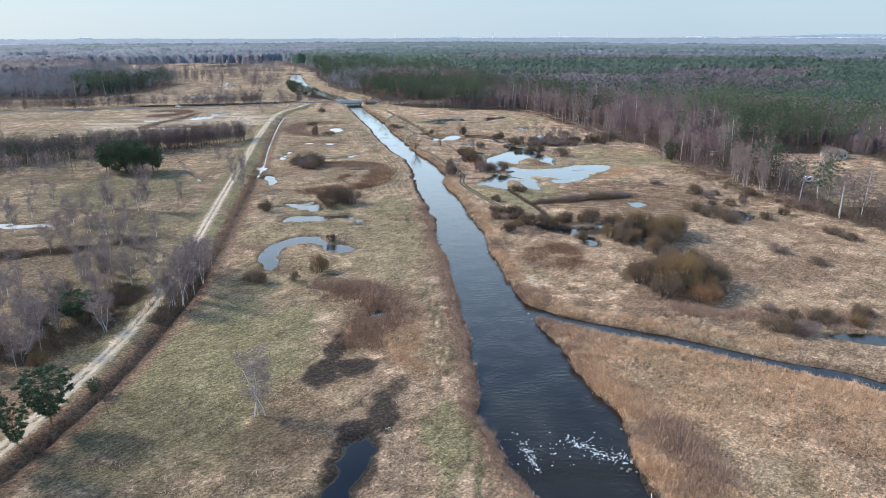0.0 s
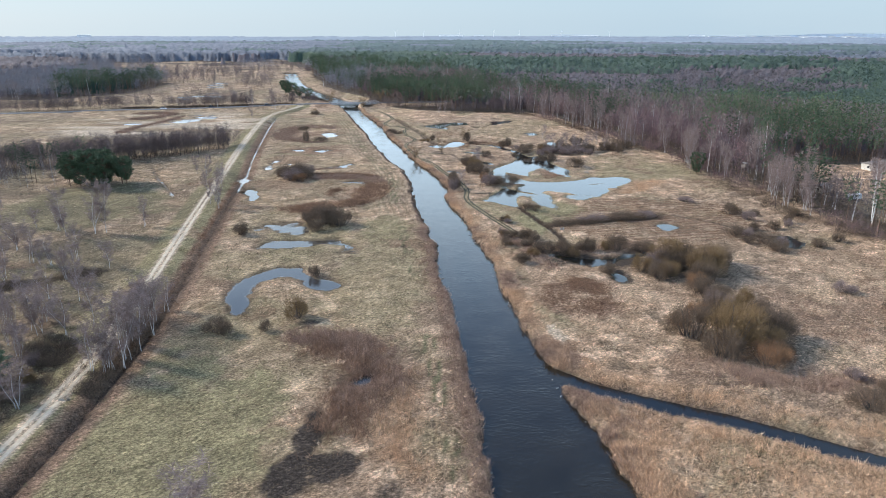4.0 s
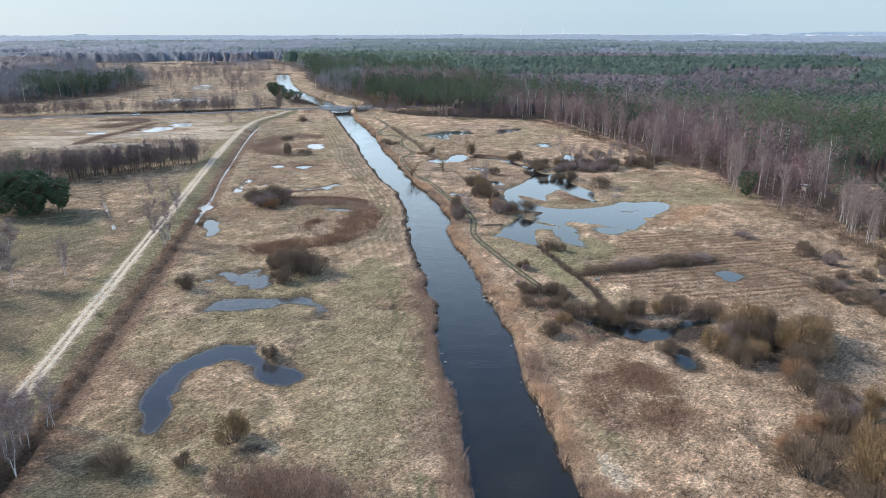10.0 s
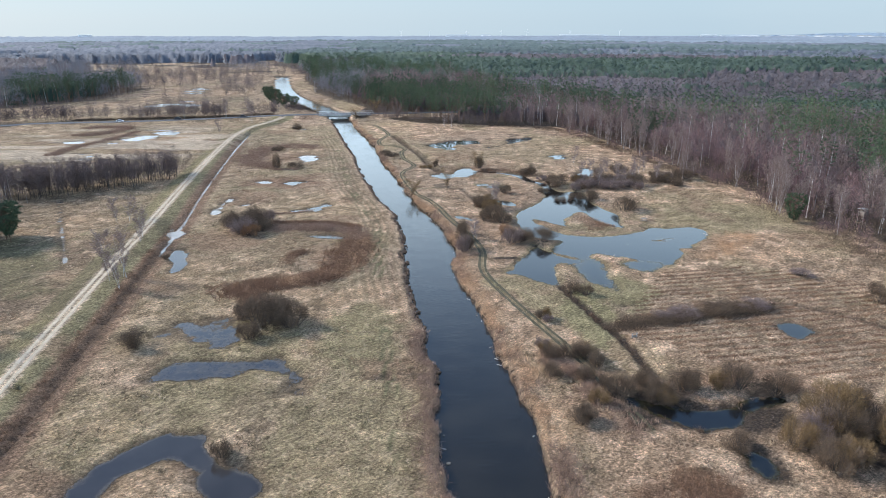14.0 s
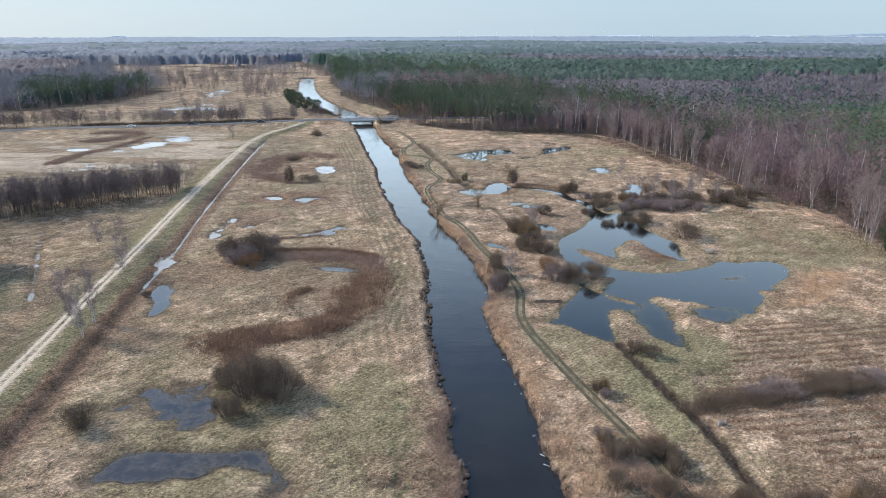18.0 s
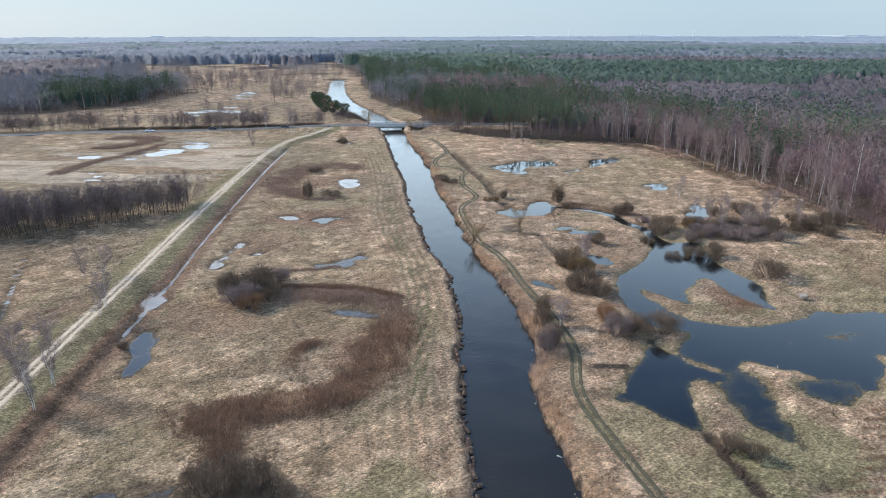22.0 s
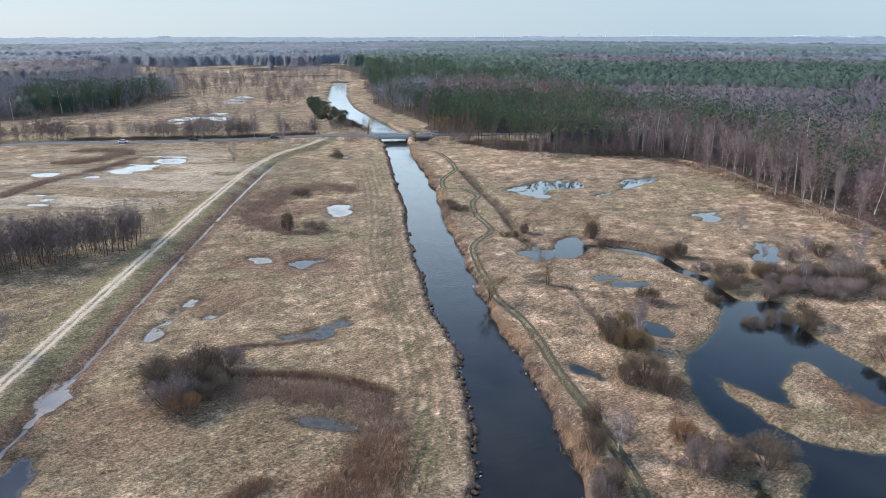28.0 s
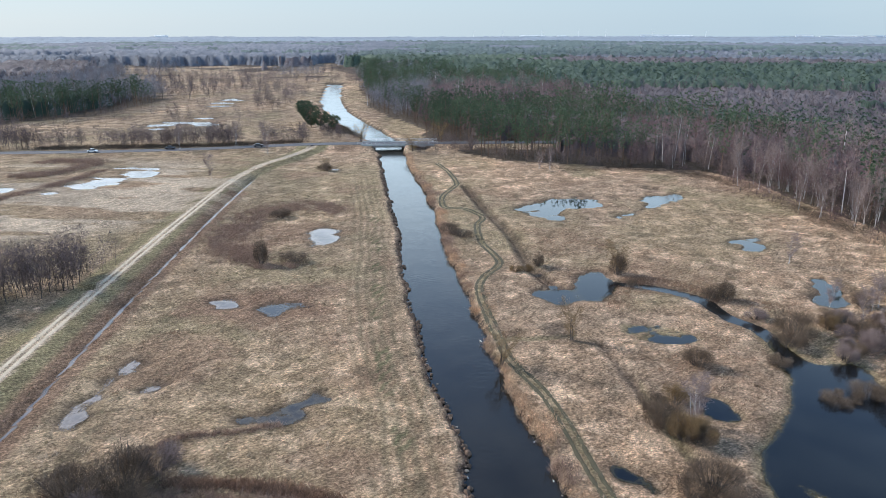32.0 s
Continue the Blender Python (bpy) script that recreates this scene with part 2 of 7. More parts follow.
GROUND = ground_material()
RIVER_WATER = water_material("river_water", (0.010, 0.0085, 0.006), 0.03, 0.075, 1.3, 0.7, None, True)
POND_WATER = water_material("pond_water", (0.004, 0.0045, 0.005), 0.02, 0.01, 2.0, 0.15, (0.045, 0.038, 0.017))
SHALLOW_WATER = water_material("shallow_muddy_water", (0.020, 0.018, 0.017), 0.06, 0.01, 2.0, 0.12, (0.085, 0.070, 0.050))
FLOOD_WATER = water_material("pale_flood_water", (0.12, 0.104, 0.090), 0.14, 0.01, 2.0, 0.12, (0.26, 0.215, 0.17))
STREAM_WATER = water_material("stream_water", (0.005, 0.005, 0.005), 0.03, 0.01, 2.0, 0.15)
DITCH_WATER = water_material("ditch_water", (0.12, 0.104, 0.090), 0.16, 0.01, 2.0, 0.12)
REED = plant_material("dry_reed", (0.34, 0.215, 0.130), (0.90, 0.610, 0.385))
REED_BROWN = plant_material("brown_reed", (0.225, 0.145, 0.105), (0.53, 0.365, 0.265))
STRAW = plant_material("straw_grass", (0.105, 0.075, 0.048), (0.84, 0.640, 0.435))
GREEN_GRASS = plant_material("olive_grass", (0.10, 0.096, 0.05), (0.32, 0.285, 0.165))
SEDGE = plant_material("russet_sedge", (0.150, 0.088, 0.058), (0.46, 0.288, 0.185))
TWIG = plant_material("grey_brown_twigs", (0.090, 0.064, 0.045), (0.258, 0.187, 0.130))
STUBBLE = plant_material("dark_stubble", (0.095, 0.064, 0.045), (0.24, 0.165, 0.115))
TWIG_BIRCH = plant_material("purple_brown_birch_twigs", (0.165, 0.120, 0.108), (0.365, 0.282, 0.255))
BIRCH_LIMB = plant_material("pale_birch_limbs", (0.28, 0.235, 0.215), (0.52, 0.46, 0.425))
TWIG_WOOD = plant_material("bare_wood_twigs", (0.105, 0.078, 0.074), (0.275, 0.208, 0.192))
TWIG_WILLOW = plant_material("olive_willow_twigs", (0.16, 0.105, 0.056), (0.33, 0.222, 0.112))
TWIG_RUST = plant_material("rust_twigs", (0.21, 0.12, 0.065), (0.40, 0.225, 0.12))
BARK = plant_material("dark_bark", (0.085, 0.068, 0.057), (0.18, 0.145, 0.12))
BARK_PINE = plant_material("pine_bark", (0.13, 0.08, 0.055), (0.22, 0.14, 0.095))
BARK_BIRCH = plant_material("birch_bark", (0.42, 0.40, 0.375), (0.72, 0.69, 0.65), spread=0.4)
NEEDLE = plant_material("pine_needles", (0.044, 0.070, 0.042), (0.148, 0.192, 0.108))
TWIG_RUDDY = plant_material("reddish_purple_twigs", (0.125, 0.078, 0.078), (0.335, 0.218, 0.208))
# aerial haze put into the twig colour of the west wood
TWIG_HAZE_TINT = plant_material("haze_tinted_wood_twigs", (0.150, 0.144, 0.156), (0.36, 0.342, 0.355))
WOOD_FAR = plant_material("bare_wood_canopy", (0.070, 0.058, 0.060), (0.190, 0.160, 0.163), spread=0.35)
NEEDLE_FAR = plant_material("pine_canopy", (0.034, 0.054, 0.038), (0.108, 0.142, 0.098), spread=0.35)
# haze painted into the base colour: paler and bluer in each farther band
WOOD_HAZE = plant_material("haze_tinted_bare_woodland", (0.085, 0.093, 0.108), (0.185, 0.194, 0.216), spread=0.25)
NEEDLE_HAZE = plant_material("haze_tinted_pine_forest", (0.062, 0.084, 0.080), (0.135, 0.168, 0.155), spread=0.3)
HORIZON_HAZE = plant_material("haze_tinted_horizon_woodland", (0.165, 0.192, 0.218), (0.245, 0.275, 0.305), spread=0.2)
ASPHALT = plain_material("asphalt", (0.06, 0.06, 0.064), (0.10, 0.10, 0.105), 0.4, 0.85)
CONCRETE = plain_material("bridge_concrete", (0.34, 0.34, 0.33), (0.48, 0.48, 0.46), 0.6, 0.85, 0, 0.02)
STEEL = plain_material("galvanised_steel", (0.5, 0.52, 0.54), (0.62, 0.64, 0.66), 1.5, 0.45, 0.6)
WHITE_WALL = plain_material("cream_render", (0.48, 0.45, 0.39), (0.60, 0.57, 0.50), 0.7, 0.85)
GREY_ROOF = plain_material("grey_roof_sheet", (0.11, 0.10, 0.095), (0.19, 0.175, 0.165), 0.9, 0.7)
HALL_WHITE = plain_material("white_hall_cladding", (0.72, 0.72, 0.70), (0.82, 0.82, 0.80), 0.02, 0.8)
RED_ROOF = plain_material("brown_roof_tile", (0.16, 0.09, 0.07), (0.23, 0.14, 0.11), 0.9, 0.8)
GLASS_DARK = plain_material("dark_window_glass", (0.02, 0.025, 0.03), (0.04, 0.045, 0.05), 0.9, 0.1)
CAR_WHITE = plain_material("white_car_paint", (0.72, 0.72, 0.72), (0.8, 0.8, 0.8), 1.0, 0.3)
CAR_DARK = plain_material("dark_car_paint", (0.04, 0.04, 0.045), (0.07, 0.07, 0.08), 1.0, 0.3)
RUBBER = plain_material("tyre_rubber", (0.02, 0.02, 0.02), (0.035, 0.035, 0.035), 3, 0.9)
# backdrop colour: the blue of distance haze is painted in
RIDGE_HAZE = plain_material("haze_blue_ridge", (0.46, 0.54, 0.62), (0.52, 0.60, 0.68), 0.004, 1.0)
STONE = plain_material("pale_stone", (0.10, 0.09, 0.075), (0.20, 0.18, 0.155), 2.0, 0.9, 0, 0.03)
GRAVEL = plain_material("pale_gravel", (0.33, 0.27, 0.19), (0.50, 0.415, 0.305), 0.8, 0.95, 0, 0.03)
RUT_EARTH = plain_material("rutted_turf", (0.042, 0.037, 0.021), (0.090, 0.076, 0.044), 0.7, 0.95, 0, 0.03)
TIMBER = plain_material("grey_timber", (0.22, 0.19, 0.16), (0.33, 0.29, 0.25), 2.0, 0.9)
FOAM = plain_material("white_water", (0.62, 0.65, 0.66), (0.8, 0.82, 0.83), 3.0, 0.6)


# ---------------------------------------------------------------- mesh helpers
RNG = np.random.default_rng(7)


def tri_mesh(name, v, f, mat, tint=None, smooth=False):
    """A mesh from vertex and face arrays (triangles or quads)."""
    v, f = np.asarray(v, dtype=np.float32), np.asarray(f, dtype=np.int32)
    me = bpy.data.meshes.new(name)
    k = f.shape[1]
    me.vertices.add(len(v))
    me.vertices.foreach_set("co", v.ravel())
    me.loops.add(f.size)
    me.loops.foreach_set("vertex_index", f.ravel())
    me.polygons.add(len(f))
    me.polygons.foreach_set("loop_start", np.arange(0, f.size, k, dtype=np.int32))
    me.polygons.foreach_set("loop_total", np.full(len(f), k, dtype=np.int32))
    me.polygons.foreach_set("use_smooth", np.full(len(f), smooth, dtype=bool))
    if tint is not None:
        at = me.attributes.new("tint", "FLOAT", "POINT")
        at.data.foreach_set("value", np.asarray(tint, dtype=np.float32))
    me.materials.append(mat)
    me.update(calc_edges=True)
    return me


def part(name, mesh, parent, label=""):
    ob = new(name, mesh)
    ob.parent = parent
    return tagged(ob, label)


def thing(name, label, category, group="", at=(0, 0, 0), rz=0.0):
    ob = new(name)
    ob.empty_display_size = 0.5
    ob.matrix_world = Matrix.Translation(at) @ Matrix.Rotation(rz, 4, "Z")
    return tagged(ob, label, category, group)


def bm_mesh(name, bm, mat):
    me = bpy.data.meshes.new(name)
    bm.to_mesh(me)
    bm.free()
    me.materials.append(mat)
    return me


def box(size, at=(0, 0, 0), bevel=0.0, rz=0.0, bm=None):
    bm = bm or bmesh.new()
    r = bmesh.ops.create_cube(bm, size=1.0, matrix=Matrix.Translation(at) @ Matrix.Rotation(rz, 4, "Z") @ Matrix.Diagonal((*size, 1)))
    if bevel:
        es = list({e for v in r["verts"] for e in v.link_edges})
        bmesh.ops.bevel(bm, geom=es, offset=bevel, segments=1, affect="EDGES")
    return bm


def tube(a, b, r0, r1, sides=5):
    """Vertices and triangles of a tapered limb from a to b."""
    a, b = np.asarray(a, float), np.asarray(b, float)
    d = b - a
    d = d / (np.linalg.norm(d) + 1e-9)
    u = np.cross(d, (0.3, 0.9, 0.1))
    u /= np.linalg.norm(u) + 1e-9
    w = np.cross(d, u)
    an = np.arange(sides) * 2 * math.pi / sides
    ring = np.cos(an)[:, None] * u + np.sin(an)[:, None] * w
    v = np.vstack((a + ring * r0, b + ring * r1))
    i = np.arange(sides)
    j = (i + 1) % sides
    f = np.vstack((np.stack((i, j, j + sides), 1), np.stack((i, j + sides, i + sides), 1)))
    return v, f


def joined(pieces):
    vs, fs, k = [], [], 0
    for v, f in pieces:
        vs.append(v)
        fs.append(f + k)
        k += len(v)
    return np.vstack(vs), np.vstack(fs)


def blades(base, tip, width, rng):
    """Long thin triangles from base points to tip points."""
    d = tip - base
    s = np.cross(d, rng.normal(size=d.shape))
    s /= np.linalg.norm(s, axis=1)[:, None] + 1e-9
    w = np.asarray(width)[:, None] * 0.5 if np.ndim(width) else width * 0.5
    v = np.stack((base - s * w, base + s * w, tip), 1).reshape(-1, 3)
    return v, np.arange(len(v)).reshape(-1, 3)


def scatter(templates, xyz, scale, rng, tall=None, lean=0.0, tone=None):
    """Many copies of small templates as one vertex and face array, with a tint for each copy."""
    vs, fs, ts, k = [], [], [], 0
    pick = rng.integers(0, len(templates), len(xyz))
    tall = np.ones(len(xyz)) if tall is None else tall
    for i, (tv, tf) in enumerate(templates):
        w = np.nonzero(pick == i)[0]
        if not len(w):
            continue
        a = rng.uniform(0, 2 * math.pi, len(w))
        c, s = np.cos(a)[:, None], np.sin(a)[:, None]
        sc = scale[w][:, None]
        x = (tv[:, 0] * c - tv[:, 1] * s) * sc + xyz[w, 0][:, None]
        y = (tv[:, 0] * s + tv[:, 1] * c) * sc + xyz[w, 1][:, None]
        z = tv[:, 2] * sc * tall[w][:, None] + xyz[w, 2][:, None]
        if lean:
            x = x + tv[:, 2] * sc * rng.normal(0, lean, len(w))[:, None]
            y = y + tv[:, 2] * sc * rng.normal(0, lean, len(w))[:, None]
        vs.append(np.stack((x, y, z), 2).reshape(-1, 3))
        off = (np.arange(len(w)) * len(tv))[:, None, None] + k
        fs.append((tf[None] + off).reshape(-1, tf.shape[1]))
        u = rng.uniform(0, 1, len(w))
        ts.append(np.repeat(u if tone is None else np.clip(0.5 * u + 0.5 * tone[w], 0, 1), len(tv)))
        k += len(w) * len(tv)
    return np.vstack(vs), np.vstack(fs), np.concatenate(ts)


# ---------------------------------------------------------------- plan
# banks of the river as (y, x)
BANK_L = [(-400, 60), (40, 30), (82, 24), (94, 20), (105, 18), (122, 18), (135, 17.5), (160, 15.5), (181, 13.7), (202, 11.5), (223, 9.8),
          (242, 7), (261, 4), (287, 1), (313, -1.3), (335, -5.8), (360, -14.5), (383, -20), (404, -24.5), (430, -29.5), (459, -37),
          (511, -49), (545, -57), (577, -66), (602, -80), (643, -98), (709, -125), (760, -141), (878, -166), (1000, -200), (1150, -275)]
BANK_R = [(-400, 80), (40, 48), (82, 41), (91, 39), (106, 40.5), (122, 36), (140, 33), (155, 30.5), (172, 27.5), (189, 26), (212, 24),
          (238, 20.5), (261, 16.5), (278, 14), (298, 13.5), (317, 9.5), (336, 4.7), (352, 0), (364, -3), (382, -7), (404, -12.5),
          (423, -16), (447, -21), (475, -28), (512, -37.5), (546, -45), (581, -54), (604, -64), (644, -83), (681, -100), (744, -121),
          (827, -142), (879, -153), (1000, -186), (1150, -262)]
TRACK = [(-53, -300), (-53, 60), (-52.5, 99), (-51.5, 123), (-52, 145), (-54, 165), (-57.5, 192), (-63, 228), (-70, 274), (-76, 316), (-82, 355),
         (-87.5, 393), (-93, 435), (-97.5, 477), (-97.5, 508), (-93, 527), (-90, 540), (-88, 556)]
DITCH = [(-52, -100), (-51, 60), (-49.5, 85), (-47, 105), (-45.5, 125), (-46, 150), (-47.5, 172), (-50.5, 197), (-54, 222), (-57, 245), (-61, 272),
         (-66, 312), (-72, 345), (-78, 382), (-83, 415), (-88, 450), (-93, 492)]
ROAD = [(-1500, 380), (-400, 495), (-221, 528), (-174, 536), (-126, 546), (-90, 557), (-34, 565), (60, 578), (300, 615), (1500, 800)]
PATH_R = [(42, 205), (36, 228), (31, 242), (28, 251), (25, 260), (22, 270), (21, 278), (21.5, 291), (18, 307), (13, 323), (10, 335), (7, 344), (2, 354), (0, 362), (-3, 375),
          (-5, 387), (-4, 395), (-1, 405), (-6, 420), (-8, 436), (-7, 445), (-13, 454), (-19, 455), (-21, 468), (-19, 481), (-18, 489), (-23, 509), (-29, 525)]
PATH_R2 = [(1, 362), (7, 363), (13, 365)]
TRIB = [(28, 152), (38, 143), (49, 137), (59, 132), (68, 126), (76, 121), (85, 117), (94, 110), (120, 100), (180, 90)]
LEFT_DITCH = [(-119, 345), (-101, 312), (-84, 281)]
DITCH_S = [(38, 265), (43, 245), (46, 233), (48, 216), (50, 205)]
DITCH_N = [(18, 362), (22, 346), (26, 328)]
DITCH_M = [(-15, 485), (-6, 452), (1, 429), (7, 400), (13, 386)]
STREAM = [(15, 384), (20, 392), (28, 393), (34, 391), (41, 386), (44, 377), (48, 372), (50, 362)]
STREAM_W = [(130, 225), (118, 228), (108, 233), (96, 246), (84, 256)]

# standing water: outline, level of the bed
PONDS = {
    "upper_lagoon": [(35, 329), (41, 339), (46.3, 350), (47.8, 366), (50.1, 366), (53.2, 358), (59.6, 359), (61, 354), (61, 341), (63.7, 334), (66.2, 327),
                     (64.6, 318), (65.3, 313), (62, 314), (58.4, 318.4), (57, 326.5), (55, 330.7), (50.3, 324), (48, 317.5), (49.8, 313), (47, 315.5),
                     (42.7, 319), (38.4, 323.8), (34.2, 321.3)],
    "main_lagoon": [(34.3, 327), (38.4, 323.8), (39.5, 317.7), (46.2, 306.4), (54.7, 304), (59.7, 305), (68.3, 309), (72.5, 313), (77, 312.6), (85.4, 313.5),
                    (88, 308), (82, 299), (78, 294), (75, 293), (74.7, 288.5), (71, 283.3), (66.7, 277.4), (60.2, 284.8), (55.3, 286.8), (51.4, 289), (48.3, 282.5),
                    (43.9, 287), (40.4, 292), (44.6, 299.8), (41, 301), (37, 304), (34.4, 312.5)],
    "lower_lagoon": [(26.5, 275), (32, 285.5), (35, 294), (36, 298), (37.6, 293), (41.6, 287), (47.4, 282.4), (44.5, 279.3), (41.8, 281.4), (39.3, 280.2), (38.4, 273), (38.2, 265.4), (33, 268.6), (29, 272.3)],
    "side_lagoon": [(44.2, 281), (48.5, 286.5), (51.8, 282.5), (51.6, 274), (51.2, 262.5), (48, 264.8), (45.2, 269), (44, 276)],
    "rim_lagoon": [(56.5, 282.2), (66, 283.4), (67, 280), (62, 275.2), (57.3, 278)],
    "hook_pond": [(-36.8, 182), (-37.4, 188), (-36.4, 196), (-32, 203.4), (-24, 204.6), (-20.6, 199), (-16, 195.8), (-11.8, 192.3), (-14.5, 188.6), (-20, 190.6), (-24, 196.4), (-28, 198.4), (-31.6, 194), (-32.6, 188), (-30.8, 180), (-31.6, 174.6), (-34.4, 176.4)],
    "bent_pond": [(-40, 223), (-37.5, 228), (-27, 229), (-15.5, 227.4), (-11, 220.5), (-12.4, 214.4), (-16, 218), (-17.5, 223), (-26, 220.6), (-36.5, 219)],
    "mire_pond": [(-47, 238.5), (-41, 244), (-35, 247), (-29.5, 245), (-28, 238), (-30.5, 233), (-35, 236), (-40, 237.5), (-45, 234.5)],
    "flood_pool": [(-69.5, 307), (-69, 312.5), (-66.5, 313.5), (-62.7, 308), (-62.7, 303.5), (-66, 300.5)],
    "slit_pool": [(-59.5, 292), (-56, 288), (-53.3, 278), (-53.6, 274), (-55.8, 274.5), (-55.8, 279), (-60.5, 288)],
    "black_pool": [(-4, 78), (-5.5, 86), (-3.5, 93), (-1, 100), (2, 104), (2.5, 100), (1, 93), (0.5, 86), (-0.5, 78)],
    "reed_pool": [(-5, 146), (-2, 148.5), (0, 146), (-3, 143)],
    "field_pool": [(-63.2, 327), (-63.8, 341), (-62, 351), (-59.6, 340), (-59.6, 328)],
    "field_puddle": [(-56.5, 340), (-52, 341.6), (-51.5, 338), (-55, 337.6)],
    "oxbow_pool": [(-26.5, 305), (-21, 306.2), (-16, 304.4), (-13.5, 301), (-17.5, 301.5), (-23, 302.6)],
    "meadow_pool": [(-36.5, 331.5), (-31, 339), (-26.5, 338.5), (-29.5, 332.5)],
    "small_pool": [(-60, 375), (-57, 377), (-53, 373), (-58, 371)],
    "sedge_pool": [(-48, 373), (-44, 376), (-40, 374), (-44, 368)],
    "ring_pool": [(-54, 426), (-47, 431), (-43, 422), (-46, 413), (-51, 417)],
    "road_pool": [(-72, 514), (-66, 518), (-64, 507)],
    "north_pond": [(2, 456), (8, 463), (17, 472), (28, 471), (31, 460), (22, 458), (16, 452), (21, 446), (15, 444), (8, 449)],
    "flood_meadow": [(44, 476), (58, 481), (54, 472), (45, 461), (34, 447), (33, 452), (43, 464)],
    "east_pool": [(59, 427), (68, 434), (66, 421), (60, 419)],
    "stream_pond": [(17, 398), (23, 400), (24, 388), (19, 383), (16, 386)],
    "stream_arm": [(22, 372), (30, 371), (36, 366), (33, 364), (25, 367)],
    "stream_head": [(6, 386), (13, 389), (16, 385), (12, 380)],
    "birch_pool": [(69, 400), (72, 399), (70, 386), (65, 376), (64, 382)],
    "bush_pool": [(29, 346.5), (33, 344), (37.5, 338.5), (34, 337.5), (30, 341)],
    "path_pool": [(14.6, 326.4), (18.5, 324.6), (21.3, 322), (20, 320.9), (16.6, 323.4)],
    "far_east_pool": [(108, 232), (114, 231), (115, 223), (110, 219), (107, 224)],
    "row_pool": [(78, 243), (83, 244), (84, 239), (79, 238)],
    "willow_pool": [(39, 217), (42, 212), (47, 207), (53, 206), (60, 210), (67, 214), (62, 216), (54, 211), (47, 212)],
    "willow_slit": [(53, 201), (57, 198), (55, 193)],
    "trib_lagoon": [(90, 133), (97, 134.5), (107, 131.5), (98, 129)],
    "west_flood": [(-158, 462), (-160, 490), (-141, 510), (-134, 488), (-144, 470)],
    "alder_flood": [(-161, 410), (-170, 434), (-152, 433), (-145, 416)],
    "west_reed_pool": [(-178, 465), (-175, 477), (-168, 473), (-170, 462)],
    "road_flood": [(-164, 508), (-150, 518), (-145, 506), (-155, 502)],
    "north_west_flood": [(-192, 607), (-200, 630), (-184, 662), (-168, 640), (-166, 616)],
    "far_flood": [(-205, 700), (-215, 760), (-190, 770), (-186, 720)],
    "hut_pool": [(-128, 219), (-112, 214), (-104, 224), (-122, 232)],
}
RIVER_Z, POND_Z = -0.75, -0.28


def curve_points(pts, step=1.0, closed=False):
    """Catmull-Rom points through a short list of plan points."""
    p = np.array(pts, float)
    p = np.vstack((p[-1], p, p[:2])) if closed else np.vstack((2 * p[0] - p[1], p, 2 * p[-1] - p[-2]))
    out = []
    for i in range(1, len(p) - 2):
        n = max(2, int(np.linalg.norm(p[i + 1] - p[i]) / step))
        t = np.linspace(0, 1, n, endpoint=False)[:, None]
        a, b, c, d = p[i - 1], p[i], p[i + 1], p[i + 2]
        out.append(0.5 * (2 * b + (c - a) * t + (2 * a - 5 * b + 4 * c - d) * t ** 2 + (3 * b - a - 3 * c + d) * t ** 3))
    if not closed:
        out.append(p[-2][None])
    return np.vstack(out)


def line_distance(x, y, pts, reach):
    """Distance of points to a polyline, exact within reach, and the side (+ on the right)."""
    dist, side = np.full(x.shape, reach, float), np.zeros(x.shape)
    for (ax, ay), (bx, by) in zip(pts[:-1], pts[1:]):
        w = np.nonzero((x > min(ax, bx) - reach) & (x < max(ax, bx) + reach) & (y > min(ay, by) - reach) & (y < max(ay, by) + reach))[0]
        if not len(w):
            continue
        dx, dy = bx - ax, by - ay
        px, py = x[w] - ax, y[w] - ay
        t = np.clip((px * dx + py * dy) / (dx * dx + dy * dy + 1e-9), 0, 1)
        d = np.hypot(px - t * dx, py - t * dy)
        ok = d < dist[w]
        dist[w[ok]] = d[ok]
        side[w[ok]] = np.sign(px * dy - py * dx)[ok]
    return dist, side


def pond_depth(x, y, outline, reach=4.0):
    """Signed distance to a closed outline: positive inside."""
    pts = np.vstack((outline, outline[:1]))
    d, _ = line_distance(x, y, pts, reach)
    lo, hi = outline.min(0) - reach, outline.max(0) + reach
    w = np.nonzero((x > lo[0]) & (x < hi[0]) & (y > lo[1]) & (y < hi[1]))[0]
    inside = np.zeros(len(w), bool)
    for (ax, ay), (bx, by) in zip(pts[:-1], pts[1:]):
        c = ((ay > y[w]) != (by > y[w]))
        inside ^= c & (x[w] < (bx - ax) * (y[w] - ay) / (by - ay + 1e-12) + ax)
    s = -d
    s[w[inside]] = d[w[inside]]
    return s


def lattice(ix, iy, seed):
    h = np.sin(ix * 127.1 + iy * 311.7 + seed * 74.7) * 43758.5453
    return h - np.floor(h)


def value_noise(x, y, cell, seed=0, octaves=3):
    """Smooth noise in -1..1."""
    out, amp, tot = np.zeros(np.shape(x)), 1.0, 0.0
    for o in range(octaves):
        u, v = x / cell, y / cell
        iu, iv = np.floor(u), np.floor(v)
        fu, fv = u - iu, v - iv
        fu, fv = fu * fu * (3 - 2 * fu), fv * fv * (3 - 2 * fv)
        a = lattice(iu, iv, seed + o) * (1 - fu) + lattice(iu + 1, iv, seed + o) * fu
        b = lattice(iu, iv + 1, seed + o) * (1 - fu) + lattice(iu + 1, iv + 1, seed + o) * fu
        out += (a * (1 - fv) + b * fv - 0.5) * 2 * amp
        tot += amp
        amp, cell = amp * 0.5, cell * 0.47
    return out / tot


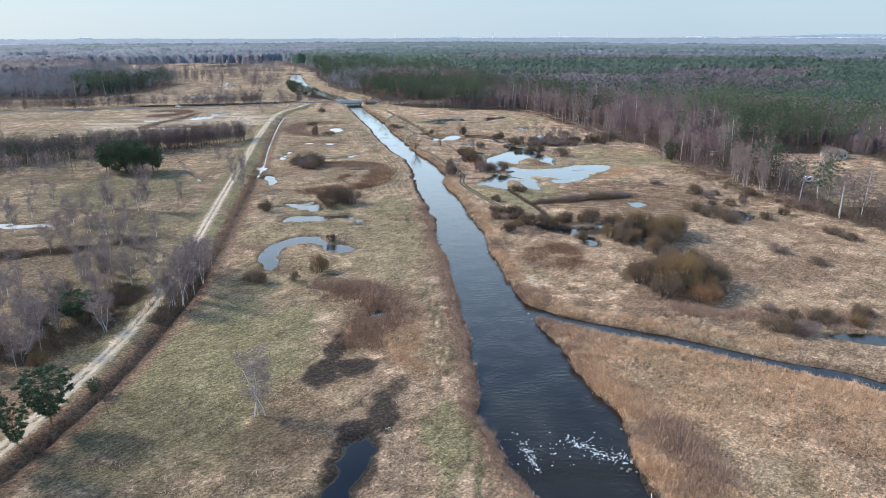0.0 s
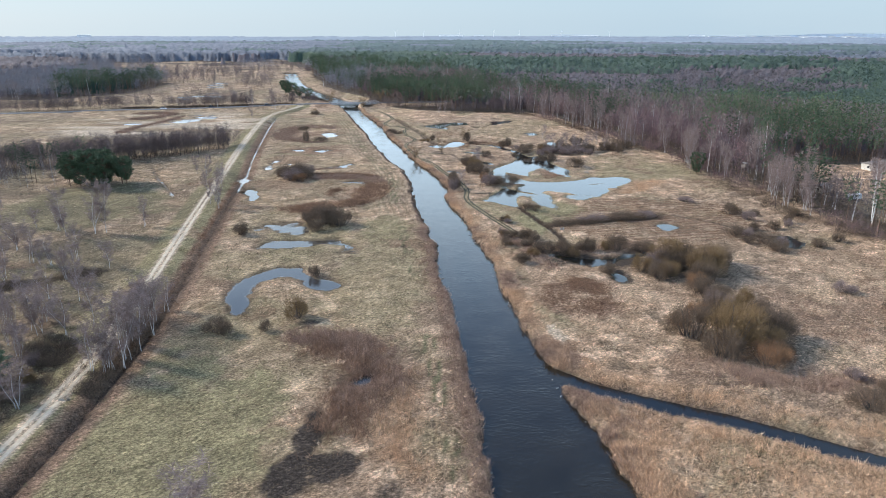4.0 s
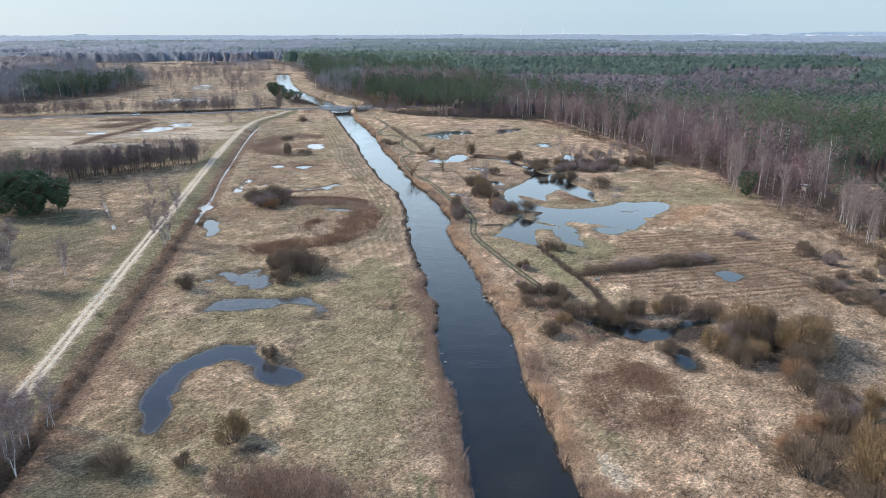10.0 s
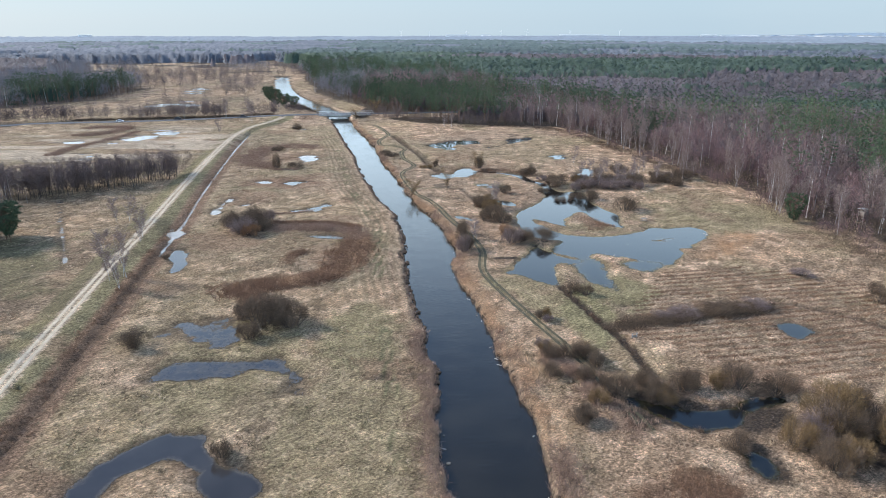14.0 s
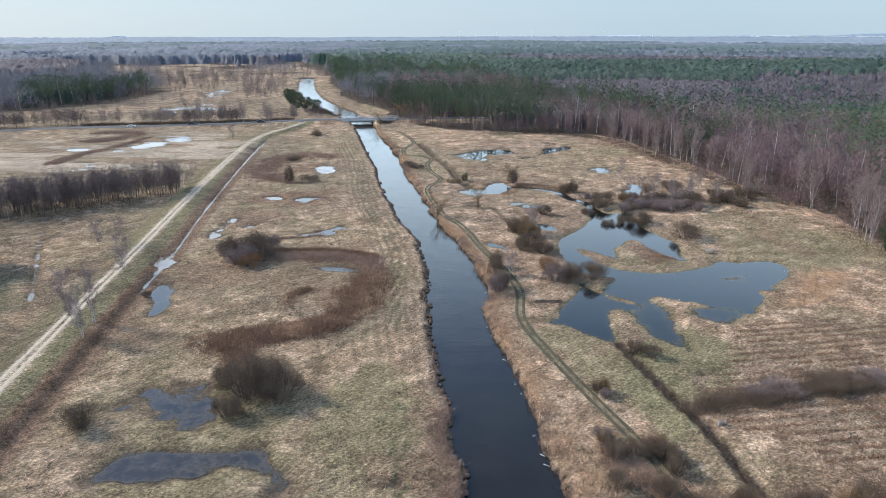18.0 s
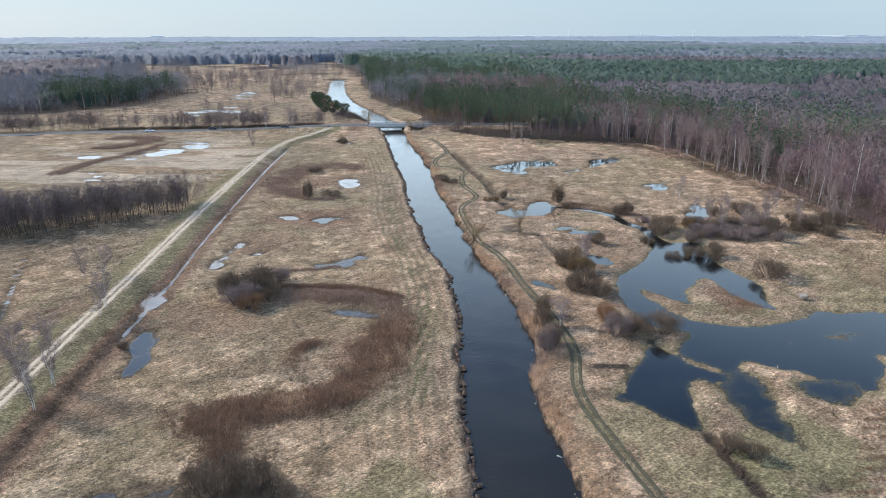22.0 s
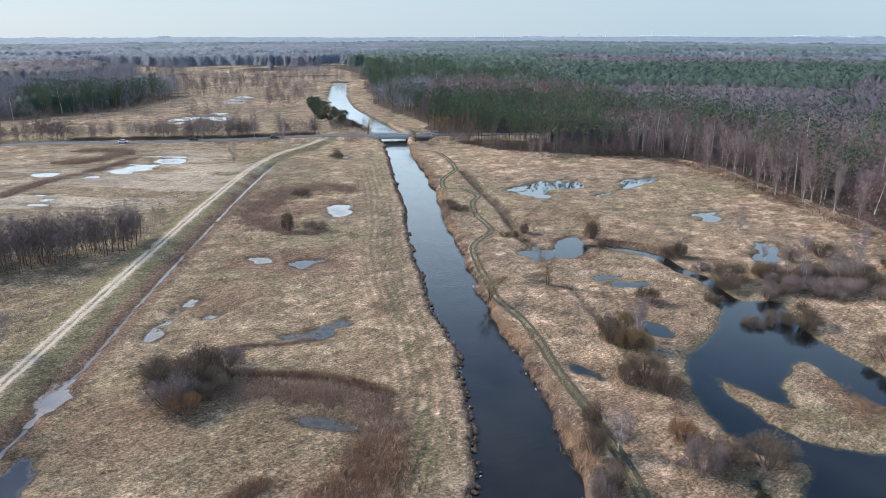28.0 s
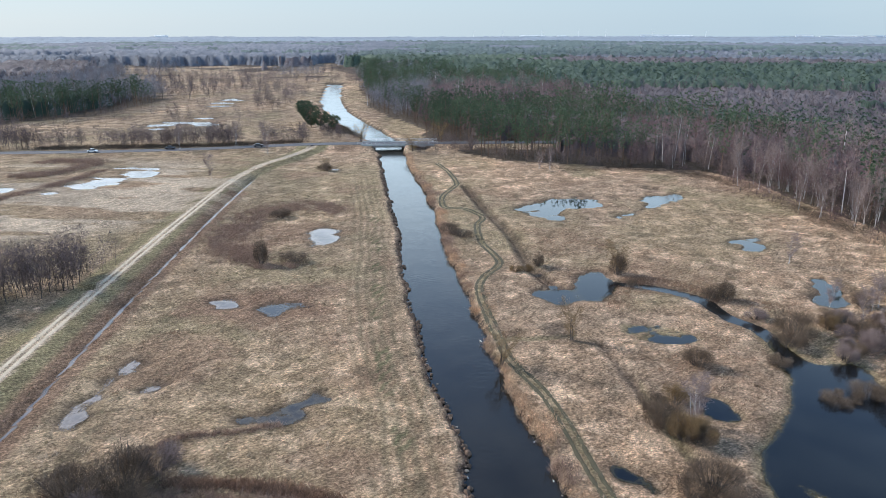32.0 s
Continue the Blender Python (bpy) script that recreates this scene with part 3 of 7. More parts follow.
def smooth(a, b, v):
    t = np.clip((v - a) / (b - a), 0, 1)
    return t * t * (3 - 2 * t)


BL, BR = np.array(BANK_L, float), np.array(BANK_R, float)
TRACK_C, DITCH_C, ROAD_C = curve_points(TRACK, 3), curve_points(DITCH, 2), curve_points(ROAD, 8)
POND_C = {k: curve_points(v, 1.0, True) for k, v in PONDS.items()}
RUTS = [curve_points(PATH_R, 2), curve_points(PATH_R2, 2)]
FIELD_PATH = curve_points([(19, 60), (16, 98), (13.5, 120), (11, 140), (8.5, 165), (6, 190), (3, 215), (0, 238), (-3, 262), (-6, 290), (-9, 316), (-19, 350), (-29, 395), (-38, 440)], 3)
CHANNELS = [(curve_points(TRIB, 2), 2.0, -0.75), (curve_points(LEFT_DITCH, 2), 0.45, -0.25), (curve_points(DITCH_S, 2), 0.25, -0.35), (curve_points(DITCH_N, 2), 0.25, -0.35),
            (curve_points(DITCH_M, 2), 1.05, -0.3), (curve_points(STREAM, 2), 1.5, -0.28), (curve_points(STREAM_W, 2), 0.2, -0.4)]


def bank_wobble(y, seed):
    return value_noise(y, y * 0 + seed, 8.0, seed, 4) * 1.5


def river_depth(x, y):
    xl = np.interp(y, BL[:, 0], BL[:, 1]) + bank_wobble(y, 3)
    xr = np.interp(y, BR[:, 0], BR[:, 1]) + bank_wobble(y, 9)
    return np.where(y < 905, np.minimum(x - xl, xr - x) * np.where(y > 560, 0.75, 0.97), -99.0)


def road_height(x, y):
    return 0.6 + 1.1 * smooth(-190, -70, x)


def terrain(x, y):
    """Height of the ground, and the cover masks."""
    x, y = np.asarray(x, float).ravel(), np.asarray(y, float).ravel()
    z = 0.12 * value_noise(x, y, 26, 1) + 0.08 * value_noise(x, y, 4.5, 2, 2) + 0.10
    near = (np.abs(x) < 260) & (y < 900)
    z = z + np.where(near, 0.05 * value_noise(x, y, 1.3, 5, 1), 0)
    td, ts = line_distance(x, y, TRACK_C, 14)
    dike = 0.95 * (1 - smooth(1.8, 6.6, td))
    z = np.where(td < 14, np.maximum(z, dike + 0.08 * z), z)
    rd, _ = line_distance(x, y, ROAD_C, 22)
    rh = road_height(x, y)
    z = np.where(rd < 22, np.maximum(z, rh * (1 - smooth(4.6, 4.6 + 2.2 * rh, rd))), z)
    rag = 0.7 * value_noise(x, y, 4.2, 11, 3) + 0.35 * value_noise(x, y, 1.5, 12, 1)
    dd, _ = line_distance(x, y, DITCH_C, 5)
    z = z - 0.7 * (1 - smooth(0.25, 1.1, dd)) * (dd < 5)
    wet = np.zeros(x.shape)
    for pts, half, lev in CHANNELS:
        cd, _ = line_distance(x, y, pts, 9)
        s = half + (0.2 if half == 1.05 else 0.5) * rag - cd
        z = np.where(s > -1.2, np.minimum(z, lev - 0.45 * smooth(-0.1, 0.9, s) + 0.55 * (1 - smooth(-1.2, 0.1, s))), z)
        wet = np.maximum(wet, smooth(-2.0, 0.0, s))
    islets = value_noise(x, y, 7, 13, 3)
    marsh = 10 * value_noise(x * 0.45 + y * 0.15, y, 6.0, 14, 4) - 1.9
    mire = 3.4 * value_noise(x, y * 1.3, 4.6, 15, 3) - 0.8
    for name, c in POND_C.items():
        s = pond_depth(x, y, c, 5.0) + rag * (1.6 if "lagoon" not in name else 1.0)
        if c[:, 0].mean() < -98:
            s = np.minimum(s, 2.0) + marsh * (s > -4.9)
        elif name in ("mire_pond", "bent_pond", "small_pool", "sedge_pool", "ring_pool", "road_pool", "meadow_pool", "north_pond", "flood_meadow", "black_pool", "stream_arm", "east_pool", "bush_pool", "birch_pool", "flood_pool", "field_pool", "field_puddle"):
            s = np.minimum(s, 2.6) + mire * (s > -4.9)
        bed = POND_Z - 0.03 - 0.5 * smooth(0, 2.2, s) + 0.22 * smooth(0.25, 0.7, islets)
        if name in ("mire_pond", "bent_pond", "small_pool", "sedge_pool", "meadow_pool", "ring_pool", "road_pool", "field_pool", "field_puddle", "oxbow_pool", "flood_pool", "side_lagoon", "rim_lagoon"):
            bed = POND_Z - 0.02 - 0.17 * smooth(0, 2.2, s) + 0.10 * value_noise(x, y, 2.2, 18, 2)
        if name in ("main_lagoon", "lower_lagoon"):
            bed = bed + 0.5 * smooth(0.2, 0.5, value_noise(x * 0.7 + y * 0.3, y * 1.5, 9.5, 16, 3)) * (y < 306)
        z = np.where(s > -1.2, np.where(s > 0, bed, np.minimum(z, POND_Z - 0.03 + 0.34 * smooth(0, -1.2, s))), z)
        wet = np.maximum(wet, smooth(-2.2, 0.3, s))
    rv = river_depth(x, y)
    z = np.where(rv > -0.9, np.where(rv > 0, RIVER_Z - 0.2 - 0.8 * smooth(0, 3, rv), np.minimum(z, RIVER_Z - 0.2 + 1.1 * smooth(0.0, -0.9, rv))), z)
    # the far land is lowered so that the horizon fits the camera's view
    z = z - 50 * np.clip((y - 900) / 4000, 0, 1) ** 1.15 + 5 * smooth(1200, 3500, y) * value_noise(x, y, 900, 8, 2)
    return z, dict(track=td, track_side=ts, road=rd, ditch=dd, wet=wet, river=rv)


# ---------------------------------------------------------------- ground
def spaced(lo, a, b, hi, fine, grow=1.09):
    """Coordinates that are close together from a to b and spread out beyond."""
    mid = list(np.arange(a, b, fine))
    up, s, v = [], fine, b
    while v < hi:
        up.append(v)
        s *= grow
        v += s
    down, s, v = [], fine, a
    while v > lo:
        s *= grow
        v -= s
        down.append(v)
    return np.array(down[::-1] + mid + up + [hi])


# cover by ellipses: x, y, half lengths, strength
GREENS = [(-32, 122, 24, 46, 0.86), (-30, 168, 16, 22, 0.55), (-4, 200, 16, 60, 0.55), (12, 95, 5, 16, 0.9), (-26, 225, 18, 26, 0.6), (-5, 240, 9, 22, 0.7),
          (42, 248, 6.5, 19, 1.0), (52, 262, 8, 15, 0.8), (34, 258, 7.5, 18, 0.6), (27, 267, 8, 7, 0.6), (97, 325, 30, 26, 0.6), (57, 312, 14, 7, 0.55), (-30, 330, 20, 18, 0.35), (-82, 190, 28, 60, 0.6),
          (-110, 270, 36, 44, 0.8), (10, 435, 20, 40, 0.35), (50, 440, 30, 40, 0.35), (-40, 480, 18, 40, 0.5), (80, 470, 20, 20, 0.5), (-85, 130, 16, 18, 0.8),
          (-47, 395, 22, 20, 0.5), (34, 172, 6, 10, 0.6), (-62, 150, 5, 60, 0.7), (-180, 560, 60, 80, 0.4), (45, 228, 10, 10, 0.4), (-50, 350, 14, 30, 0.3)]
SEDGES = [(84, 248, 25, 22, 0.45), (42, 183, 10, 15, 1.0), (-48, 373, 18, 13, 1.0), (-55, 350, 12, 14, 0.6), (36, 352, 11, 20, 0.45), (58, 318, 6, 7, 0.9), (30, 398, 20, 14, 0.5),
          (62, 225, 10, 6, 0.5), (-62, 108, 12, 22, 0.6), (-12, 104, 9, 16, 0.5), (-48, 300, 16, 14, 0.6), (95, 175, 22, 18, 0.6), (-100, 160, 30, 40, 0.5),
          (120, 200, 20, 30, 0.5), (-140, 450, 40, 60, 0.35), (15, 425, 12, 16, 0.5), (-30, 300, 14, 22, 0.4), (-58, 425, 12, 14, 0.6)]
MUDS = [(-10, 118, 3.2, 7, 1.0), (-8.6, 129, 3.0, 8, 1.0), (-4, 121, 5.5, 4.6, 0.95), (-16, 170, 3, 1.5, 0.8), (27.5, 284.5, 5, 0.9, 0.9), (-2, 92, 4.5, 13, 1.0), (2, 106, 3.5, 8, 0.95), (4, 114, 2.5, 5, 0.7), (10, 366, 5, 6, 0.6), (46, 210, 9, 6, 0.9), (58, 209, 9, 5, 0.9), (72, 200, 5, 6, 0.7), (56, 197, 3, 5, 0.8)]


def ellipses(x, y, spots):
    out = np.zeros(x.shape)
    wob = 0.35 * value_noise(x, y, 9, 21, 3) + 0.25 * value_noise(x, y, 2.4, 22, 2)
    for cx, cy, rx, ry, k in spots:
        d = np.hypot((x - cx) / rx, (y - cy) / ry) + wob
        out = np.maximum(out, k * (1 - smooth(0.55, 1.1, d)))
    return out


FOREST_EDGE = np.array([(-2000, 240), (0, 230), (100, 205), (160, 178), (203, 149), (236, 137), (270, 131), (300, 129), (330, 122), (356, 124), (385, 116), (420, 106),
                        (448, 98), (476, 88), (505, 82), (520, 70), (524, 36), (534, 0), (548, -20), (562, -30), (600, -42), (640, -62), (690, -88), (740, -106), (830, -128), (900, -138), (1000, -165), (1150, -235)], float)


def wood_kind(x, y):
    """0 open, 1 bare wood, 2 pine, for plan points."""
    edge = np.interp(y, FOREST_EDGE[:, 0], FOREST_EDGE[:, 1]) + 5 * value_noise(x, y, 18, 31, 2) + 6 * value_noise(x, y, 45, 49, 2)
    right = x > edge
    left = (x < np.interp(y, (595, 626, 661, 721, 805), (-305, -279, -248, -246, -290)) + 9 * value_noise(x, y, 26, 32)) & (y > 597) & (y < 806 + 10 * value_noise(x, y, 50, 38))
    left |= (x < -400 + 50 * value_noise(x, y, 120, 37)) & (y > 330) & (y < 600) & (value_noise(x, y, 150, 33, 3) > -0.12)
    left |= (x < np.interp(y, (822, 862, 1040, 1146, 1362), (-440, -353, -443, -548, -860)) + 16 * value_noise(x, y, 45, 36)) & (y > 824 + 12 * value_noise(x, y, 60, 40))
    left |= (y > 880) & (value_noise(x, y * 1.6, 75, 39, 3) > 0.36 - 0.0009 * (y - 880))
    left |= (y > 1180 + 70 * value_noise(x, y, 160, 36)) & (value_noise(x, y, 260, 34, 2) > -0.55)
    yard = (x > 150) & (x < 215) & (y > 235) & (y < 338)
    right &= ~yard
    on_road, _ = line_distance(x, y, ROAD_C, 14)
    w = (right | left) & (on_road > np.where(x > 20, 0, 9)) & (river_depth(x, y) < -12)
    rag = value_noise(x, y, 34, 35, 3)
    # the stands: pine blocks (+) and bare wood (-), with ragged borders
    pine = 0.9 * value_noise(x, y * 1.5, 150, 43, 3) + 0.25 * smooth(1050, 2200, y)
    for cx, cy, rx, ry, k in ((20, 562, 40, 60, 2.0), (-55, 632, 42, 62, 1.8), (128, 596, 38, 62, 0.75), (15, 718, 140, 48, -2.2), (-15, 830, 120, 40, 1.2), (120, 725, 130, 62, -2.0), (250, 640, 120, 60, -1.6),
                              (105, 500, 62, 42, -1.6), (330, 1120, 300, 70, -1.4), (900, 2100, 700, 260, -0.7), (110, 930, 330, 100, 1.7), (-288, 655, 34, 42, 1.7), (-246, 692, 30, 40, 1.7), (620, 800, 180, 120, 1.2)):
        pine = pine + k * (1 - smooth(0.75, 1.15, np.hypot((x - cx) / rx, (y - cy) / ry) + 0.35 * rag))
    block = np.interp(y, (200, 295, 343, 446, 549, 600), (205, 158, 152, 181, 198, 240)) + 14 * rag
    pine = np.where((y < 585) & (x > 0), np.where(x > block, np.maximum(pine, 0.9), np.where(x < edge + 26, pine - 0.9, pine - 0.55 * (y < 500))), pine)
    pine = pine - 0.45 * (left & ~right) + 0.3 * rag
    return np.where(w, np.where(pine > 0.06, 2, 1), 0)


GX = spaced(-4200, -98, 108, 4200, 0.9, 1.09)
GY = spaced(-400, 80, 486, 4900, 1.0, 1.035)
gx, gy = np.meshgrid(GX, GY)
gx, gy = gx.ravel(), gy.ravel()
gz, info = terrain(gx, gy)
nx, ny = len(GX), len(GY)
ii, jj = np.meshgrid(np.arange(nx - 1), np.arange(ny - 1))
q = (jj * nx + ii).ravel()
ground_mesh = tri_mesh("ground", np.stack((gx, gy, gz), 1), np.stack((q, q + 1, q + nx + 1, q + nx), 1), GROUND, smooth=True)
green = ellipses(gx, gy, GREENS)
green = np.maximum(green, 0.5 * smooth(0.0, 0.5, value_noise(gx, gy, 30, 41, 4)))
green = np.maximum(green, 0.42 * (1 - smooth(-14, 4, gx)) * (0.8 + 0.7 * value_noise(gx, gy, 22, 50, 3)) * (1 - 0.3 * smooth(520, 560, gy)))
green = np.maximum(green, 0.85 * smooth(1.2, 1.8, info["track"]) * (1 - smooth(5.5, 8.0, info["track"])))
sedge = np.maximum(ellipses(gx, gy, SEDGES), 0.6 * smooth(0.2, 0.55, value_noise(gx, gy, 19, 42, 4)) * (1 - ellipses(gx, gy, [(-30, 130, 20, 40, 0.85)])))
sedge = np.maximum(sedge, 0.95 * (1 - smooth(2.2, 4.4, info["ditch"])) * (gy < 470))
lagoon_rim = (gx > 22) & (gx < 95) & (gy > 255) & (gy < 372)
mud = np.maximum(ellipses(gx, gy, MUDS), info["wet"] * np.where(lagoon_rim, 0.25, 0.55))
green = np.maximum(green, np.where(lagoon_rim, 0.6 * info["wet"], 0))
mud = np.maximum(mud, np.where(info["river"] > -0.7, 0.85, 0))
mud = np.maximum(mud, np.maximum(0.46 * (1 - smooth(280, 350, gy)), 0.32) * smooth(-62, -70, gx) * (0.75 + 0.6 * value_noise(gx, gy, 24, 47, 3)))
mud = np.maximum(mud, ellipses(gx, gy, [(-36, 96, 20, 24, 0.40), (-14, 96, 9, 14, 0.42)]))
mud = np.maximum(mud, 0.5 * (1 - smooth(1.0, 2.6, info["ditch"])) * (gy < 300))
lawn = ellipses(gx, gy, [(52, 261, 8, 15, 0.9), (34, 258, 7.5, 18, 1.0), (27, 267, 8, 7, 0.8), (42, 248, 6.5, 19, 1.0), (97, 325, 30, 26, 1.0), (50, 266, 8, 10, 0.7), (57, 312, 14, 7, 0.7), (-31, 132, 20, 36, 0.95)])
lawn = np.maximum(lawn, smooth(1.2, 1.8, info["track"]) * (1 - smooth(5.0, 6.5, info["track"])))
gravel = 0.95 * (1 - smooth(1.3, 2.0, info["track"]))
pale = smooth(-0.14, 0.12, value_noise(gx * 0.35 + gy * 0.15, gy * 1.3, 9.0, 46, 5)) * (1 - smooth(0.6, 1.1, np.hypot((gx + 152) / 72, (gy - 462) / 66)))
gravel = np.maximum(gravel, 1.0 * pale)
gravel = np.maximum(gravel, np.where(np.hypot((gx - 34.6 + (gy - 164) * 0.18) / 1.4, (gy - 164) / 4.6) < 1, 1.0, 0))
reedm = np.zeros(gx.shape)
rv = info["river"]
lim_r = np.interp(gy, (80, 150, 250, 350, 500), (14, 7, 5, 3.5, 3))
reedm = np.where((rv < 0) & (rv > -lim_r) & (gx > np.interp(gy, BR[:, 0], BR[:, 1]) - 3), 0.9 * smooth(-lim_r, -lim_r * 0.5, rv), reedm)
reedm = np.maximum(reedm, 0.6 * smooth(-0.1, 0.4, value_noise(gx, gy, 11, 48, 4)) * smooth(26, 32, gx) * (1 - smooth(200, 235, gy)))
reedm = np.where((rv < 0) & (rv > -3.0) & (gx < np.interp(gy, BL[:, 0], BL[:, 1]) + 3), 0.6 * smooth(-3.0, -1.2, rv), reedm)
left_d = np.interp(gy, BL[:, 0], BL[:, 1]) - gx
mown = smooth(1.5, 4, left_d) * (1 - smooth(10, 16, left_d)) * smooth(235, 275, gy) * (1 - smooth(470, 520, gy))
mown = np.maximum(mown, 0.7 * (1 - smooth(0.8, 1.1, np.hypot((gx - 80) / 34, (gy - 250) / 27))) * smooth(-0.8, 0.8, gx - 47 - 0.6 * (gy - 245)))
rut = np.zeros(gx.shape)
for c in RUTS:
    d, _ = line_distance(gx, gy, c, 4)
    rut = np.maximum(rut, 0.6 * (1 - smooth(0.7, 1.5, d)))
d, _ = line_distance(gx, gy, FIELD_PATH, 4)
rut = np.maximum(rut, np.where(np.abs(d - 0.8) < 0.45, 0.85 * smooth(-0.4, 0.2, value_noise(gx, gy, 7, 44, 2)), 0.0))
d, _ = line_distance(gx, gy, curve_points(DITCH_S, 2), 4)
mud = np.maximum(mud, 0.95 * (1 - smooth(0.5, 1.3, d)))
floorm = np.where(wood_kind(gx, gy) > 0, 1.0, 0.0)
for nm, cols in (("cover_a", (green, sedge, mud, gravel)), ("cover_b", (reedm, mown, floorm, rut))):
    at = ground_mesh.attributes.new(nm, "FLOAT_COLOR", "POINT")
    at.data.foreach_set("color", np.clip(np.stack(cols, 1), 0, 1).astype(np.float32).ravel())
at = ground_mesh.attributes.new("bank_distance", "FLOAT", "POINT")
row_field = (gx > 40) & (gy < 300)
at.data.foreach_set("value", np.where(row_field, 0.70 * (gy * 0.97 - gx * 0.22), left_d).astype(np.float32))
tagged(new("ground", ground_mesh), "straw and olive winter meadow with sedge, reed and mud patches", "ground", kind="structure")


GRID_Z = gz.reshape(ny, nx)


def height_at(x, y):
    """Height of the built ground sheet."""
    x, y = np.asarray(x, float), np.asarray(y, float)
    i = np.clip(np.searchsorted(GX, x) - 1, 0, nx - 2)
    j = np.clip(np.searchsorted(GY, y) - 1, 0, ny - 2)
    u, v = (x - GX[i]) / (GX[i + 1] - GX[i]), (y - GY[j]) / (GY[j + 1] - GY[j])
    return (GRID_Z[j, i] * (1 - u) + GRID_Z[j, i + 1] * u) * (1 - v) + (GRID_Z[j + 1, i] * (1 - u) + GRID_Z[j + 1, i + 1] * u) * v


def cover_at(field, x, y):
    i = np.clip(np.searchsorted(GX, x), 0, nx - 1)
    j = np.clip(np.searchsorted(GY, y), 0, ny - 1)
    return field[j * nx + i]


# ---------------------------------------------------------------- water
def water_cells(name, lo, hi, step, keep, z, mat, label):
    xs, ys = np.arange(lo[0], hi[0] + step, step), np.arange(lo[1], hi[1] + step, step)
    a, b = np.meshgrid(xs, ys)
    ok = keep(a.ravel() + step / 2, b.ravel() + step / 2).reshape(a.shape)
    k = len(xs)
    jj, ii = np.nonzero(ok[:-1, :-1])
    if not len(ii):
        return
    q = jj * k + ii
    v = np.stack((a.ravel(), b.ravel(), np.full(a.size, z)), 1)
    f = np.stack((q, q + 1, q + k + 1, q + k), 1)
    used, inv = np.unique(f, return_inverse=True)
    me = tri_mesh(name, v[used], inv.reshape(-1, 4), mat, smooth=True)
    at = me.attributes.new("depth", "FLOAT", "POINT")
    at.data.foreach_set("value", (z - height_at(v[used][:, 0], v[used][:, 1])).astype(np.float32))
    tagged(new(name, me), label, "water", kind="structure")


ry = np.concatenate((np.arange(-380, 600, 2.0), np.arange(600, 900, 6.0)))
rl = np.interp(ry, BL[:, 0], BL[:, 1]) - 2.2
rr = np.interp(ry, BR[:, 0], BR[:, 1]) + 2.2
rz = np.full(len(ry), RIVER_Z) - 0.35 * (1 - smooth(88, 92, ry))
rvx = np.stack((np.concatenate((rl, rr)), np.concatenate((ry, ry)), np.concatenate((rz, rz))), 1)
k = np.arange(len(ry) - 1)
tagged(new("river", tri_mesh("river", rvx, np.stack((k, k + len(ry), k + len(ry) + 1, k + 1), 1), RIVER_WATER, smooth=True)),
       "dark rippled river water reflecting pale sky", "water", kind="structure")
PALE = ("west_flood", "alder_flood", "west_reed_pool", "road_flood", "north_west_flood", "far_flood", "hut_pool", "ring_pool", "small_pool", "road_pool", "field_pool", "field_puddle", "flood_pool")
for pi, (pname, c) in enumerate(POND_C.items()):
    if "lagoon" in pname and pname != "trib_lagoon" and pname != "upper_lagoon":
        continue
    outlines = [c] if pname != "upper_lagoon" else [POND_C[k2] for k2 in ("upper_lagoon", "main_lagoon", "lower_lagoon", "side_lagoon", "rim_lagoon")]
    allp = np.vstack(outlines)

    def keep(x, y, outlines=outlines):
        s = np.full(x.shape, -9.0)
        for o in outlines:
            s = np.maximum(s, pond_depth(x, y, o, 5.0))
        return s > -1.9
    water_cells("lagoon" if pname == "upper_lagoon" else "pond", allp.min(0) - 2, allp.max(0) + 2, 1.0, keep, POND_Z - 0.002 * (pi % 9),
                FLOOD_WATER if pname in PALE else SHALLOW_WATER if allp[:, 0].mean() < 0 and pname != "black_pool" else POND_WATER, "still shallow pond water reflecting the sky")
for ci, (pts, half, lev) in enumerate(CHANNELS):
    if half < 0.3 or half == 1.05:                     # dry ditches
        continue
    dv = np.gradient(pts, axis=0)
    dv /= np.linalg.norm(dv, axis=1)[:, None] + 1e-9
    nrm = np.stack((-dv[:, 1], dv[:, 0]), 1)
    wide_w = half + 0.8
    a, b = pts + nrm * wide_w, pts - nrm * wide_w
    zz = np.full(len(pts), lev - 0.02 - 0.003 * ci)
    v = np.vstack((np.column_stack((a, zz)), np.column_stack((b, zz))))
    k = np.arange(len(pts) - 1)
    tagged(new("stream", tri_mesh("stream", v, np.stack((k, k + len(pts), k + len(pts) + 1, k + 1), 1), DITCH_WATER if ci == 1 else STREAM_WATER)), "narrow dark water channel between reeds", "water", kind="structure")
dv = DITCH_C[(DITCH_C[:, 1] > 288)]
k = np.arange(len(dv) - 1)
zz = np.full(len(dv), -0.42)
v = np.vstack((np.column_stack((dv + (0.45, 0.2), zz)), np.column_stack((dv - (0.45, 0.2), zz))))
tagged(new("ditch_water", tri_mesh("ditch_water", v, np.stack((k, k + len(dv), k + len(dv) + 1, k + 1), 1), DITCH_WATER)), "shallow water in the ditch along the dike", "water", kind="structure")


